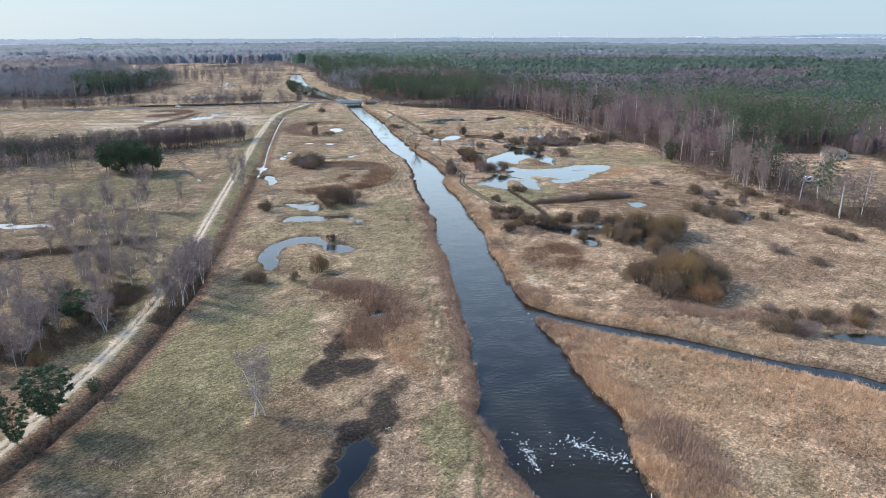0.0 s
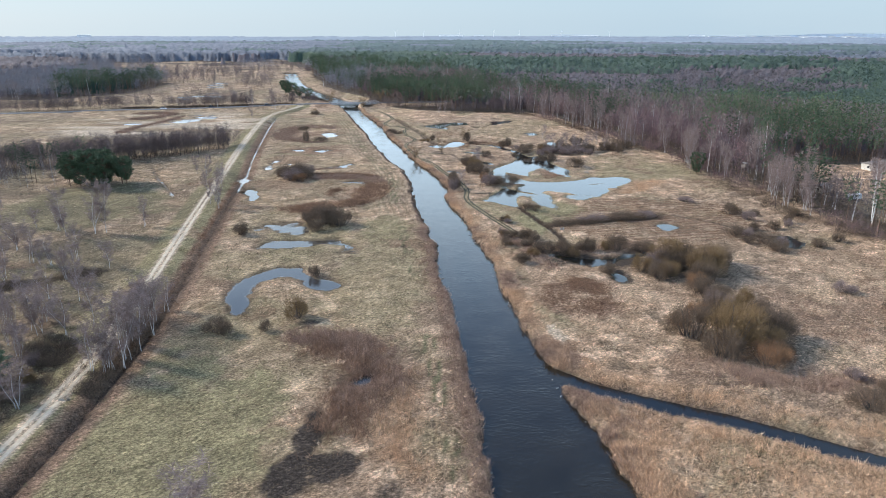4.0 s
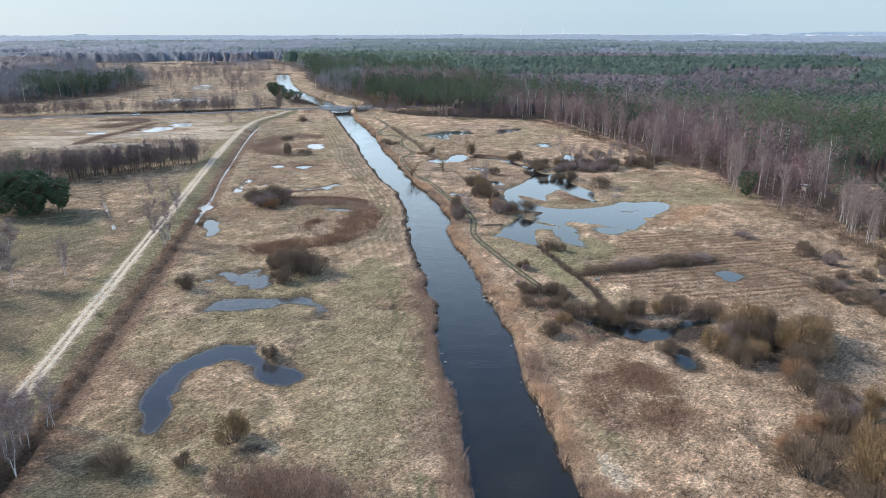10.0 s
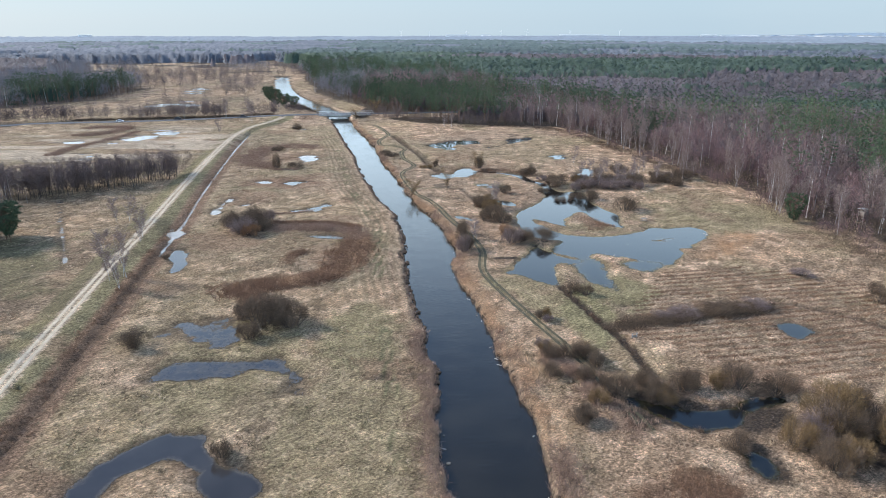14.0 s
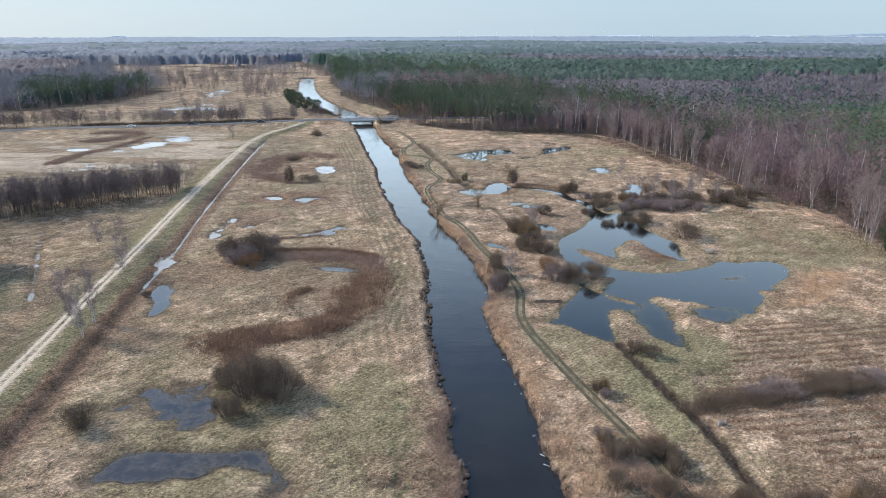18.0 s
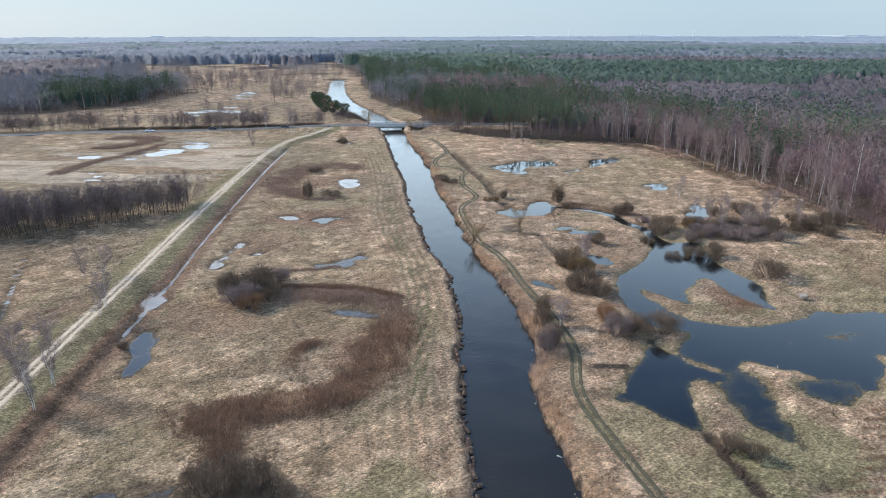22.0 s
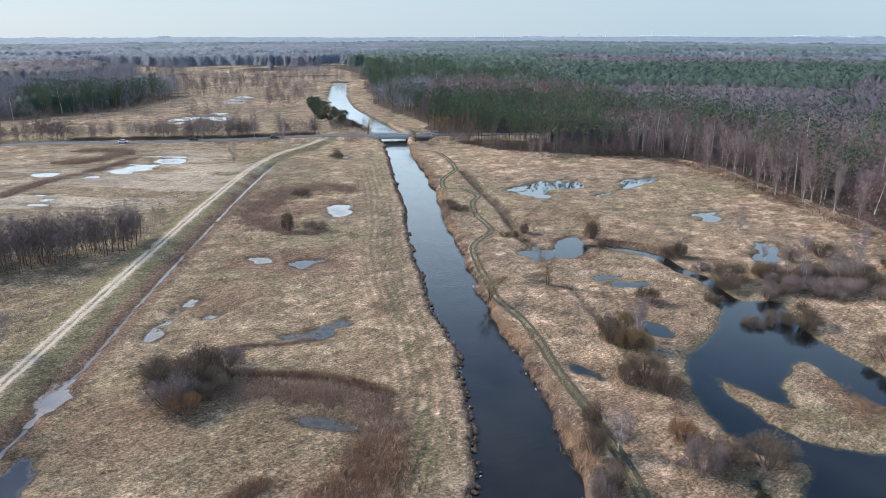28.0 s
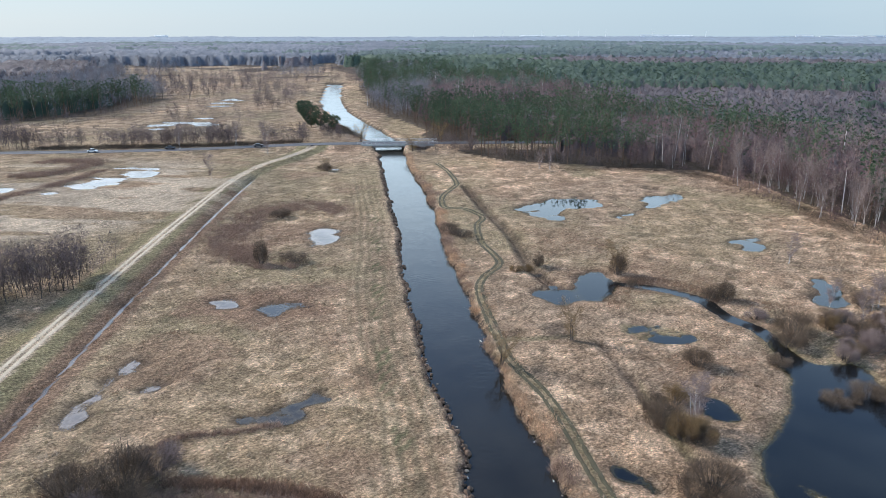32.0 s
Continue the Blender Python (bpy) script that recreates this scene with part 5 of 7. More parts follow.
rng = np.random.default_rng(11)
n = 110000
x = rng.uniform(-130, 140, n)
y = 78 + (470 - 78) * rng.uniform(0, 1, n) ** 1.25
p, ok = dry_points(x, y)
gm, sm = cover_at(green, p[:, 0], p[:, 1]), cover_at(sedge, p[:, 0], p[:, 1])
bare = np.maximum.reduce([cover_at(gravel, p[:, 0], p[:, 1]), cover_at(rut, p[:, 0], p[:, 1]), cover_at(mud, p[:, 0], p[:, 1]) * 1.2, cover_at(lawn, p[:, 0], p[:, 1]) * 0.9])
patch = value_noise(p[:, 0], p[:, 1], 6, 51, 3)
live = (rng.uniform(0, 1, len(p)) > bare) & (rng.uniform(-0.9, 0.6, len(p)) < patch) & (cover_at(mown, p[:, 0], p[:, 1]) * 0.8 < rng.uniform(0, 1, len(p)))
kind = rng.uniform(0, 1, len(p))
is_green, is_sedge = live & (kind < gm * 0.85), live & (kind >= gm * 0.85) & (kind < gm * 0.85 + sm * 0.9)
is_straw = live & ~is_green & ~is_sedge
sc = (0.6 + 0.9 * rng.uniform(0, 1, len(p)) ** 1.6) * (1 + 0.35 * patch)
stuff("straw_tussocks", GRASS_T, p[is_straw], sc[is_straw], STRAW, "pale straw grass tussocks across the meadow", "grass", rng)
stuff("green_tussocks", GRASS_T, p[is_green], sc[is_green] * 0.8, GREEN_GRASS, "short olive-green grass tussocks", "grass", rng)
stuff("sedge_tussocks", GRASS_T, p[is_sedge], sc[is_sedge] * 1.15, SEDGE, "russet-brown sedge tussocks", "sedge", rng)

# reeds along both banks, thick on the right one
rng = np.random.default_rng(12)
y = np.concatenate((78 + 472 * rng.uniform(0, 1, 17000) ** 1.2, rng.uniform(78, 160, 7000)))
width = np.interp(y, (78, 150, 250, 350, 560), (9, 6.5, 4.6, 3.2, 3))
gapn = value_noise(y, y * 0 + 4, 9, 61, 2)
x = np.interp(y, BR[:, 0], BR[:, 1]) + bank_wobble(y, 9) + 0.1 + np.abs(rng.normal(0, 0.5, len(y))) * width * (1 + 0.35 * gapn)
p, ok = dry_points(x, y, -0.6)
keepr = (cover_at(rut, p[:, 0], p[:, 1]) < 0.3) & (cover_at(gravel, p[:, 0], p[:, 1]) < 0.3)
p = p[keepr]
tuft = rng.uniform(0.4, 1.05, len(p)) * (1 + 0.7 * value_noise(p[:, 0], p[:, 1], 4, 63, 2)) * np.interp(p[:, 1], (78, 300, 560), (1.0, 0.95, 0.75))
brown = value_noise(p[:, 0], p[:, 1], 7, 64, 3) + rng.uniform(-0.25, 0.25, len(p)) > 0.12
thin = (value_noise(p[:, 0], p[:, 1], 3.2, 65, 2) > -0.5) | (rng.uniform(0, 1, len(p)) < 0.4)
stuff("bank_reeds", REED_T, p[~brown & thin], tuft[~brown & thin], REED, "dry tan reeds along the river bank", "reeds", rng)
stuff("bank_reeds", REED_T, p[brown & thin], tuft[brown & thin] * 0.95, REED_BROWN, "grey-brown reeds along the river bank", "reeds", rng)
y = np.concatenate((78 + 472 * rng.uniform(0, 1, 6000) ** 1.1, rng.uniform(78, 240, 4500)))
wl_ = np.interp(y, (78, 130, 240, 262, 560), (2.6, 4.2, 3.0, 1.2, 1.0))
x = np.interp(y, BL[:, 0], BL[:, 1]) + bank_wobble(y, 3) + 0.1 - np.abs(rng.normal(0, 0.5, len(y))) * wl_
p, ok = dry_points(x, y, -0.6)
stuff("bank_reeds", REED_T, p, rng.uniform(0.35, 0.95, len(p)) * np.interp(p[:, 1], (78, 240, 270, 560), (1.0, 1.0, 0.6, 0.6)), REED_BROWN, "brown-tan reeds along the mown river bank", "reeds", rng)


def reed_belt(name, pts, half, count, mat, label, size=1.0, seed=1):
    rng = np.random.default_rng(seed)
    c = curve_points(pts, 1.0)
    i = rng.integers(0, len(c), count)
    off = rng.normal(0, 0.6, (count, 2)) * half * (1 + 0.4 * value_noise(c[i, 0], c[i, 1], 9, seed + 60, 2))[:, None]
    x, y = c[i, 0] + off[:, 0], c[i, 1] + off[:, 1]
    w = value_noise(x, y, 4, seed + 70, 3) > rng.uniform(-0.75, 0.35, count)
    p, ok = dry_points(x[w], y[w], -0.55)
    stuff(name, BRUSH_T if mat is TWIG else REED_T, p, rng.uniform(0.4, 1.2, len(p)) * size * (1 + 0.5 * value_noise(p[:, 0], p[:, 1], 6, seed + 90, 2)), mat, label, "reeds", rng)


reed_belt("reed_bed", [(-13, 158), (-7, 158), (-2, 150), (0, 143), (-3, 137), (-5, 130)], 4.6, 3400, SEDGE, "brown reed bed round a small pool", 1.1, 1)
reed_belt("reed_bed", [(-17, 163.5), (-11, 162), (-4, 158), (0, 150), (-1, 144), (-3, 137)], 3.8, 5200, REED_BROWN, "grey-brown reed bed round a small pool", 1.2, 41)
reed_belt("reed_bed", [(2, 150), (6, 140), (4, 128), (7, 118)], 3.2, 1700, REED, "pale reed fringe beside the brown bed", 0.9, 2)
reed_belt("oxbow_reeds", [(-37, 261), (-30, 264.5), (-23, 267), (-15.5, 272.5), (-13.6, 282), (-12.5, 292), (-12.6, 300)], 3.5, 8600, SEDGE, "russet reeds in the dry bend of the old channel", 1.15, 3)
reed_belt("oxbow_reeds", [(-28, 250), (-30, 256), (-33, 261)], 2.4, 1000, SEDGE, "russet reeds in the dry bend of the old channel", 0.9, 37)
reed_belt("oxbow_reeds", [(-12.5, 300), (-14.5, 308), (-22, 311.5), (-30, 312), (-38, 311.5), (-45, 313)], 3.0, 7500, REED_BROWN, "grey-brown reeds filling the oxbow", 1.0, 4)
reed_belt("oxbow_reeds", [(-13.5, 312.5), (-20, 315.5), (-30, 317), (-40, 316.5)], 0.8, 1900, SEDGE, "tall brown reed edge of the oxbow", 1.15, 38)
reed_belt("oxbow_reeds", [(-34, 263), (-24, 268), (-15, 274), (-12, 288), (-11, 299)], 3.6, 2300, REED, "paler reeds scattered through the oxbow", 0.9, 36)
reed_belt("oxbow_reeds", [(-28, 281), (-28, 286), (-26, 288.5)], 1.6, 700, SEDGE, "russet reed tuft in the old meadow", 1.0, 39)
reed_belt("oxbow_reeds", [(-47, 322), (-43, 326.5), (-36, 328.5), (-31, 331)], 0.9, 1100, REED_BROWN, "thin reed line along the oxbow pool", 0.8, 5)
reed_belt("oxbow_reeds", [(-60, 401), (-70, 412), (-74, 428), (-72, 444), (-66, 453), (-56, 452), (-50, 448)], 6.0, 9000, REED_BROWN, "reeds round the old river ring", 0.9, 6)
reed_belt("oxbow_reeds", [(-63, 402), (-56, 396), (-49, 397)], 2.0, 900, REED_BROWN, "reeds round the old river ring", 0.8, 7)
reed_belt("ditch_reeds", [(-51, 84), (-48, 105), (-46.5, 125), (-47, 150), (-49, 172), (-52, 197), (-56, 222), (-59, 245), (-63, 272), (-68, 312)], 1.1, 2600, SEDGE, "brown weeds along the ditch", 0.75, 8)
reed_belt("ditch_reeds", [(-67, 312), (-73, 345), (-79, 382), (-84, 415)], 1.3, 1200, REED_BROWN, "brown weeds along the ditch", 0.5, 9)
reed_belt("stream_reeds", [(34, 150), (45, 144), (57, 138), (68, 132), (80, 127)], 3.0, 2600, REED, "pale reeds along the side stream", 0.85, 10)
reed_belt("stream_reeds", [(38, 137), (50, 130), (62, 124), (74, 116), (86, 108)], 3.0, 2200, REED, "pale reeds along the side stream", 0.8, 11)
reed_belt("reed_field", [(50, 112), (62, 104), (74, 100), (86, 96)], 9, 6000, REED, "wide field of pale reeds", 0.72, 12)
reed_belt("reed_field", [(44, 128), (54, 122), (66, 116), (76, 110), (90, 104)], 5, 3600, REED, "wide field of pale reeds", 0.8, 31)
reed_belt("reed_tufts", [(46, 100), (48, 92), (47, 84)], 4, 2600, REED_BROWN, "darker tall reeds beside the sill", 1.35, 32)
reed_belt("dike_shrubs", [(-48, 140), (-48.3, 152), (-49.4, 172)], 1.5, 1300, TWIG, "purple-brown undergrowth among the ditch birches", 1.1, 34)
reed_belt("russet_sedge_bed", [(36, 180), (40, 188), (46, 192), (48, 182), (43, 175)], 3.8, 7500, SEDGE, "russet sedge bed on the east bank", 0.5, 35)
reed_belt("thicket_reeds", [(60, 152), (66, 146), (76, 143), (90, 142), (104, 140)], 4.5, 4200, REED_BROWN, "brown reeds below the willows", 1.0, 13)
reed_belt("lagoon_reeds", [(58, 320), (61, 317), (58, 313), (54, 311)], 2.4, 700, SEDGE, "russet reeds on the lagoon island", 0.7, 14)
reed_belt("lagoon_reeds", [(80, 285), (86, 290), (92, 300), (97, 305)], 4.0, 1600, REED, "pale reeds at the lagoon shore", 0.8, 15)
reed_belt("willow_reeds", [(36, 222), (44, 218), (54, 216), (66, 221), (78, 210)], 3.0, 1700, REED_BROWN, "brown undergrowth between the willow bushes", 0.8, 16)
reed_belt("willow_reeds", [(30, 230), (34, 222), (37, 212), (40, 204)], 3.0, 2000, REED_BROWN, "brown reeds by the willow pool", 0.9, 17)
reed_belt("ditch_weeds", [(38, 265), (43, 245), (46, 233), (48, 216), (50, 205)], 0.55, 900, STUBBLE, "dark weeds along the straight field ditch", 0.7, 29)
reed_belt("ditch_weeds", [(-15, 485), (-6, 452), (1, 429), (7, 400), (13, 386)], 0.9, 1500, STUBBLE, "dark weeds along the narrow meadow ditch", 0.7, 30)
reed_belt("brush_row", [(45, 241), (52, 244), (62, 247), (70, 249.5), (80, 252)], 1.6, 3200, TWIG, "low brown brush row", 1.9, 18)
reed_belt("west_reeds", [(-166, 428), (-166, 440), (-164, 454), (-160, 468), (-158, 482), (-156, 498)], 2.4, 2800, REED_BROWN, "brown reed belt bending through the flooded meadow", 1.0, 40)
reed_belt("west_reeds", [(-182, 486), (-172, 492), (-168, 505), (-172, 515), (-190, 512)], 4.0, 2400, REED_BROWN, "brown reeds at the flooded meadow", 1.3, 19)
reed_belt("west_reeds", [(-130, 178), (-110, 184), (-90, 192), (-75, 200)], 3.0, 2600, TWIG, "dark brushy hedge line across the west meadow", 1.5, 20)
reed_belt("stream_reeds", [(22, 380), (30, 396), (40, 391), (50, 384), (62, 378)], 3.5, 1800, SEDGE, "russet sedge along the stream", 0.7, 21)
reed_belt("edge_brush", [(137, 232), (128, 255), (126, 280), (124, 310)], 6, 2000, TWIG, "brown brush at the foot of the wood", 1.3, 22)
reed_belt("edge_brush", [(116, 372), (104, 400), (98, 430), (92, 455), (80, 490), (60, 518), (20, 518)], 4.5, 2400, TWIG, "brown brush at the foot of the wood", 1.3, 23)
reed_belt("edge_brush", [(140, 230), (152, 212), (175, 180), (200, 150)], 8, 2000, TWIG, "brown brush at the foot of the wood", 1.3, 24)
reed_belt("road_brush", [(-215, 544), (-180, 549), (-150, 555), (-120, 565), (-100, 572)], 4.0, 2600, TWIG, "dark bare brush along the road", 1.8, 25)
reed_belt("road_brush", [(-60, 572), (-66, 588), (-78, 600), (-95, 620)], 4.0, 1200, TWIG, "dark bare brush by the bridge", 2.2, 26)
reed_belt("dike_shrubs", [(-66, 128), (-61, 138), (-60, 150), (-64, 160)], 5.0, 1300, TWIG, "purple-brown shrubs at the dike foot", 1.5, 27)
reed_belt("dike_shrubs", [(-84, 122), (-76, 126), (-70, 130)], 5.5, 1100, TWIG, "purple-brown shrubs at the dike foot", 1.5, 28)

# mown rows of the east field
rng = np.random.default_rng(13)
u, k_ = rng.uniform(46, 114, 10500), rng.integers(0, 25, 10500)
v_ = 222 + 2.3 * k_ + 0.2 * (u - 85) + rng.normal(0, 0.16, len(u))
w = (u > 47.5 + 0.6 * (v_ - 245)) & (np.hypot((u - 80) / 35, (v_ - 250) / 28) + 0.2 * value_noise(u, v_, 7, 99, 2) < 1) & (value_noise(u, v_, 3, 98, 2) > -0.35)
p, ok = dry_points(u[w], v_[w])
stuff("mown_rows", GRASS_T, p, rng.uniform(0.6, 1.15, len(p)), SEDGE, "parallel russet rows of cut stubble", "stubble", rng)

# ---------------------------------------------------------------- woods
def wood_tree(seed, h, w, n, twig, width, first, pads=0, pole_r=0.11):
    """A forest tree: a pole, fine twigs and denser sprays inside an egg-shaped crown."""
    rng = np.random.default_rng(seed)
    pole = tube((0, 0, -0.5), (rng.normal(0, 0.6), rng.normal(0, 0.6), h * 0.9), pole_r, 0.03, 3)
    m = n + pads
    d = rng.normal(size=(m, 3))
    d /= np.linalg.norm(d, axis=1)[:, None]
    rad = rng.uniform(0.05, 1.0, m) ** 0.45
    zc = h * (first + 1) / 2
    egg = 1.0 - 0.35 * d[:, 2]
    base = np.column_stack((d[:, 0] * rad * w / 2 * egg, d[:, 1] * rad * w / 2 * egg, zc + d[:, 2] * rad * h * (1 - first) / 2))
    g = d * 0.5 + rng.normal(0, 0.3, (m, 3))
    g[:, 2] = np.abs(g[:, 2]) * 0.8 + 0.22
    g /= np.linalg.norm(g, axis=1)[:, None]
    size = np.where(np.arange(m) < n, 1.0, 0.75) * twig
    wid = np.where(np.arange(m) < n, 1.0, 3.2) * width
    return pole, blades(base, base + g * (size * rng.uniform(0.6, 1.2, m))[:, None], wid * rng.uniform(0.6, 1.3, m), rng)


NEAR_W = [wood_tree(700 + i, 14, 6.6, 260, 1.5, 0.10, 0.10, 60) for i in range(6)]
BIRCH_W = [wood_tree(770 + i, 14, 5.2, 190, 1.3, 0.085, 0.42, 20, 0.19) for i in range(6)]
MID_W = [wood_tree(750 + i, 14, 6.2, 92, 1.65, 0.165, 0.14, 22) for i in range(6)]
SHRUB_W = [wood_tree(790 + i, 4.6, 5.4, 110, 0.9, 0.09, 0.0, 0) for i in range(4)]
NEAR_P, DEEP_P = [], []
for i in range(5):
    nd = pine_shape(720 + i, 17, 5.6, 30, 24, 0.48, 0.80, 0.14, 0.17, 3)[2]
    NEAR_P.append((tube((0, 0, -0.5), (0, 0, 16), 0.18, 0.05, 3), nd))
    nd = pine_shape(730 + i, 17, 5.8, 18, 10, 0.56, 0.95, 0.21, 0.17, 3)[2]
    DEEP_P.append((tube((0, 0, -0.5), (0, 0, 16), 0.18, 0.05, 3), nd))
FAR_W = [wood_tree(740 + i, 15, 5.4, 30, 2.2, 0.36, 0.10, 0)[1] for i in range(6)]
FAR_P = [pine_shape(760 + i, 16, 4.2, 9, 5, 0.35, 1.2, 0.30, 0.17, 3)[2] for i in range(6)]


def woods(name, x, y, hs, templates, far, seed, labels, mats, rngw, wide=1.0):
    xyz = np.column_stack((x, y, height_at(x, y)))
    tall = rngw.uniform(0.75, 1.2, len(x)) / wide
    hs = hs * wide
    # painted light: east pines paler as sunlit, bare crowns paler with distance as haze
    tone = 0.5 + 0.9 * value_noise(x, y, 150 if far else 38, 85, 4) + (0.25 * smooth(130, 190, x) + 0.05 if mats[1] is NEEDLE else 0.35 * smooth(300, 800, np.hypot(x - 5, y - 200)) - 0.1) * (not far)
    if far:
        v, f, t = scatter(templates, xyz, hs, rngw, tall, 0.0, tone)
        tagged(new(name, tri_mesh(name, v, f, mats[1], t)), labels, "forest", kind="stuff")
        return
    st = rngw.bit_generator.state
    v, f, t = scatter([a[1] for a in templates], xyz, hs, rngw, tall, 0.0, tone)
    tagged(new(name, tri_mesh(name, v, f, mats[1], t)), labels, "forest", kind="stuff")
    rngw.bit_generator.state = st
    v, f, t = scatter([a[0] for a in templates], xyz, hs, rngw, tall, 0.0, tone)
    tagged(new(name + "_trunks", tri_mesh(name + "_trunks", v, f, mats[0], t)), labels, "forest", kind="stuff")


rng = np.random.default_rng(21)
# near woods: jittered rows
ax, ay = np.meshgrid(np.arange(-430, 520, 5.4), np.arange(150, 1000, 5.4))
x, y = (ax + rng.uniform(-2.9, 2.9, ax.shape)).ravel(), (ay + rng.uniform(-2.9, 2.9, ax.shape)).ravel()
dist = np.hypot(x - 5, y - 200)
inview = np.abs(np.arctan2(x - 5, np.maximum(1, y - 40))) < 0.95
kind = wood_kind(x, y)
flip = rng.uniform(0, 1, len(x))
kind = np.where((kind == 2) & (flip < (0.14 + 0.62 * smooth(-0.1, 0.4, value_noise(x, y, 48, 93, 3))) * (0.3 + 0.7 * smooth(0.8, 1.2, np.hypot((x - 14) / 36, (y - 556) / 44)))), 1, np.where((kind == 1) & (flip > 0.97 - 0.75 * smooth(0.12, 0.42, value_noise(x, y, 26, 97, 3))) & (x > 0), 2, kind))
edge_in = np.interp(y, FOREST_EDGE[:, 0], FOREST_EDGE[:, 1])
ok = inview & (dist < np.where(x < -60, 900, 700)) & ((x - edge_in < 150) | (x < 0))
w1, w2 = ok & (kind == 1), ok & (kind == 2)
sel = rng.uniform(0, 1, len(x))
near_edge = (x > 0) & (x - edge_in < 34) & (value_noise(x, y, 22, 95, 2) > -0.1)
grove_b = value_noise(x, y, 30, 94, 2)
bir = w1 & (sel < np.where(near_edge, 0.20 + 0.45 * smooth(0.0, 0.5, grove_b), 0.05 + 0.3 * smooth(0.2, 0.5, grove_b)))
dec = w1 & ~bir
front = (dist < 620) & (np.minimum.reduce([wood_kind(x - 22, y - 4), wood_kind(x, y - 24), wood_kind(x + 8, y - 20)]) == 0)
stand = 1 + 0.24 * value_noise(x, y, 24, 98, 2)
ruddy = value_noise(x, y, 42, 99, 3) + 0.25 * (sel - 0.5) > -0.05
decf, decb, w2f, w2b = dec & front, dec & ~front, w2 & front, w2 & ~front
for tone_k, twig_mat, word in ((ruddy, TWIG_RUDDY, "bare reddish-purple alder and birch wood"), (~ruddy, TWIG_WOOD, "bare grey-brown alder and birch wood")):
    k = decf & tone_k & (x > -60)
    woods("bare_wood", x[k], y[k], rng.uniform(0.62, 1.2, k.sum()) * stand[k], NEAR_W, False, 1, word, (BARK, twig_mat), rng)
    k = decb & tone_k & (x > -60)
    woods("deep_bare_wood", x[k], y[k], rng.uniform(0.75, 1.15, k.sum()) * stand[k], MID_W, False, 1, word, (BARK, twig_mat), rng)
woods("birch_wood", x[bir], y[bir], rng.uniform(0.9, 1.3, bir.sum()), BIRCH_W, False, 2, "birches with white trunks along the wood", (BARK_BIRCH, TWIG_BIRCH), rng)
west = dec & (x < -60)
woods("west_bare_wood", x[west], y[west], rng.uniform(0.82, 1.22, west.sum()), MID_W, False, 1, "grey-brown bare wood far to the west, haze in its colour", (BARK, TWIG_HAZE_TINT), rng)
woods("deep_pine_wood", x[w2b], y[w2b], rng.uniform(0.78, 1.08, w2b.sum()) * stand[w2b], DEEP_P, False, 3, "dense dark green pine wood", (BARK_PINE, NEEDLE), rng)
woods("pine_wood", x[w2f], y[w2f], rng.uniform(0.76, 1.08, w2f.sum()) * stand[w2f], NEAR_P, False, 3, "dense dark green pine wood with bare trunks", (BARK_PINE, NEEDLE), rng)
# farther trees: spacing grows with distance
fx, fy = [], []
for r in np.geomspace(420, 1500, 66):
    step = 4.4 + r * 0.0044
    a = np.arange(-0.80, 0.80, step / r)
    a = a + rng.uniform(-0.4, 0.4, len(a)) * step / r
    rr_ = r * (1 + rng.uniform(-0.008, 0.008, len(a)))
    fx.append(5 + rr_ * np.sin(a))
    fy.append(100 + rr_ * np.cos(a))
fx, fy = np.concatenate(fx), np.concatenate(fy)
kind = wood_kind(fx, fy)
dist = np.hypot(fx - 5, fy - 200)
edge_in = np.interp(fy, FOREST_EDGE[:, 0], FOREST_EDGE[:, 1])
ok = (kind > 0) & ~((dist < np.where(fx < -60, 900, 700)) & (fy < 1000) & ((fx - edge_in < 150) | (fx < 0)))
w1, w2 = ok & (kind == 1), ok & (kind == 2)
fd = np.hypot(fx - 5, fy - 200)
# crowns beyond 1050 m take the materials with haze in their colour
for lo, hi, mw, mp, word in ((0, 1050, WOOD_FAR, NEEDLE_FAR, "far"), (1050, 9999, WOOD_HAZE, NEEDLE_HAZE, "distant haze-tinted")):
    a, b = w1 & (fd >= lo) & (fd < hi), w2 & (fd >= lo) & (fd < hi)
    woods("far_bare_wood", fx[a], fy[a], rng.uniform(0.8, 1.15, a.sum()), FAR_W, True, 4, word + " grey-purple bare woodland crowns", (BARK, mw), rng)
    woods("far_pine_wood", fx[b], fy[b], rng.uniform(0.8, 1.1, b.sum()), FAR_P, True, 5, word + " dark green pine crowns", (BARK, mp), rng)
# shrubs at the foot of the near woods
ax, ay = np.meshgrid(np.arange(-330, 260, 4.2), np.arange(190, 640, 4.2))
x, y = (ax + rng.uniform(-2.9, 2.9, ax.shape)).ravel(), (ay + rng.uniform(-2.9, 2.9, ax.shape)).ravel()
w = (wood_kind(x, y) > 0) & ((wood_kind(x - 18, y - 4) == 0) | (wood_kind(x, y - 20) == 0)) & (rng.uniform(0, 1, len(x)) < 0.75)
woods("wood_edge_shrubs", x[w], y[w], rng.uniform(0.5, 1.3, w.sum()), SHRUB_W, False, 13, "dense grey-brown shrubs at the foot of the wood", (BARK, TWIG), rng)
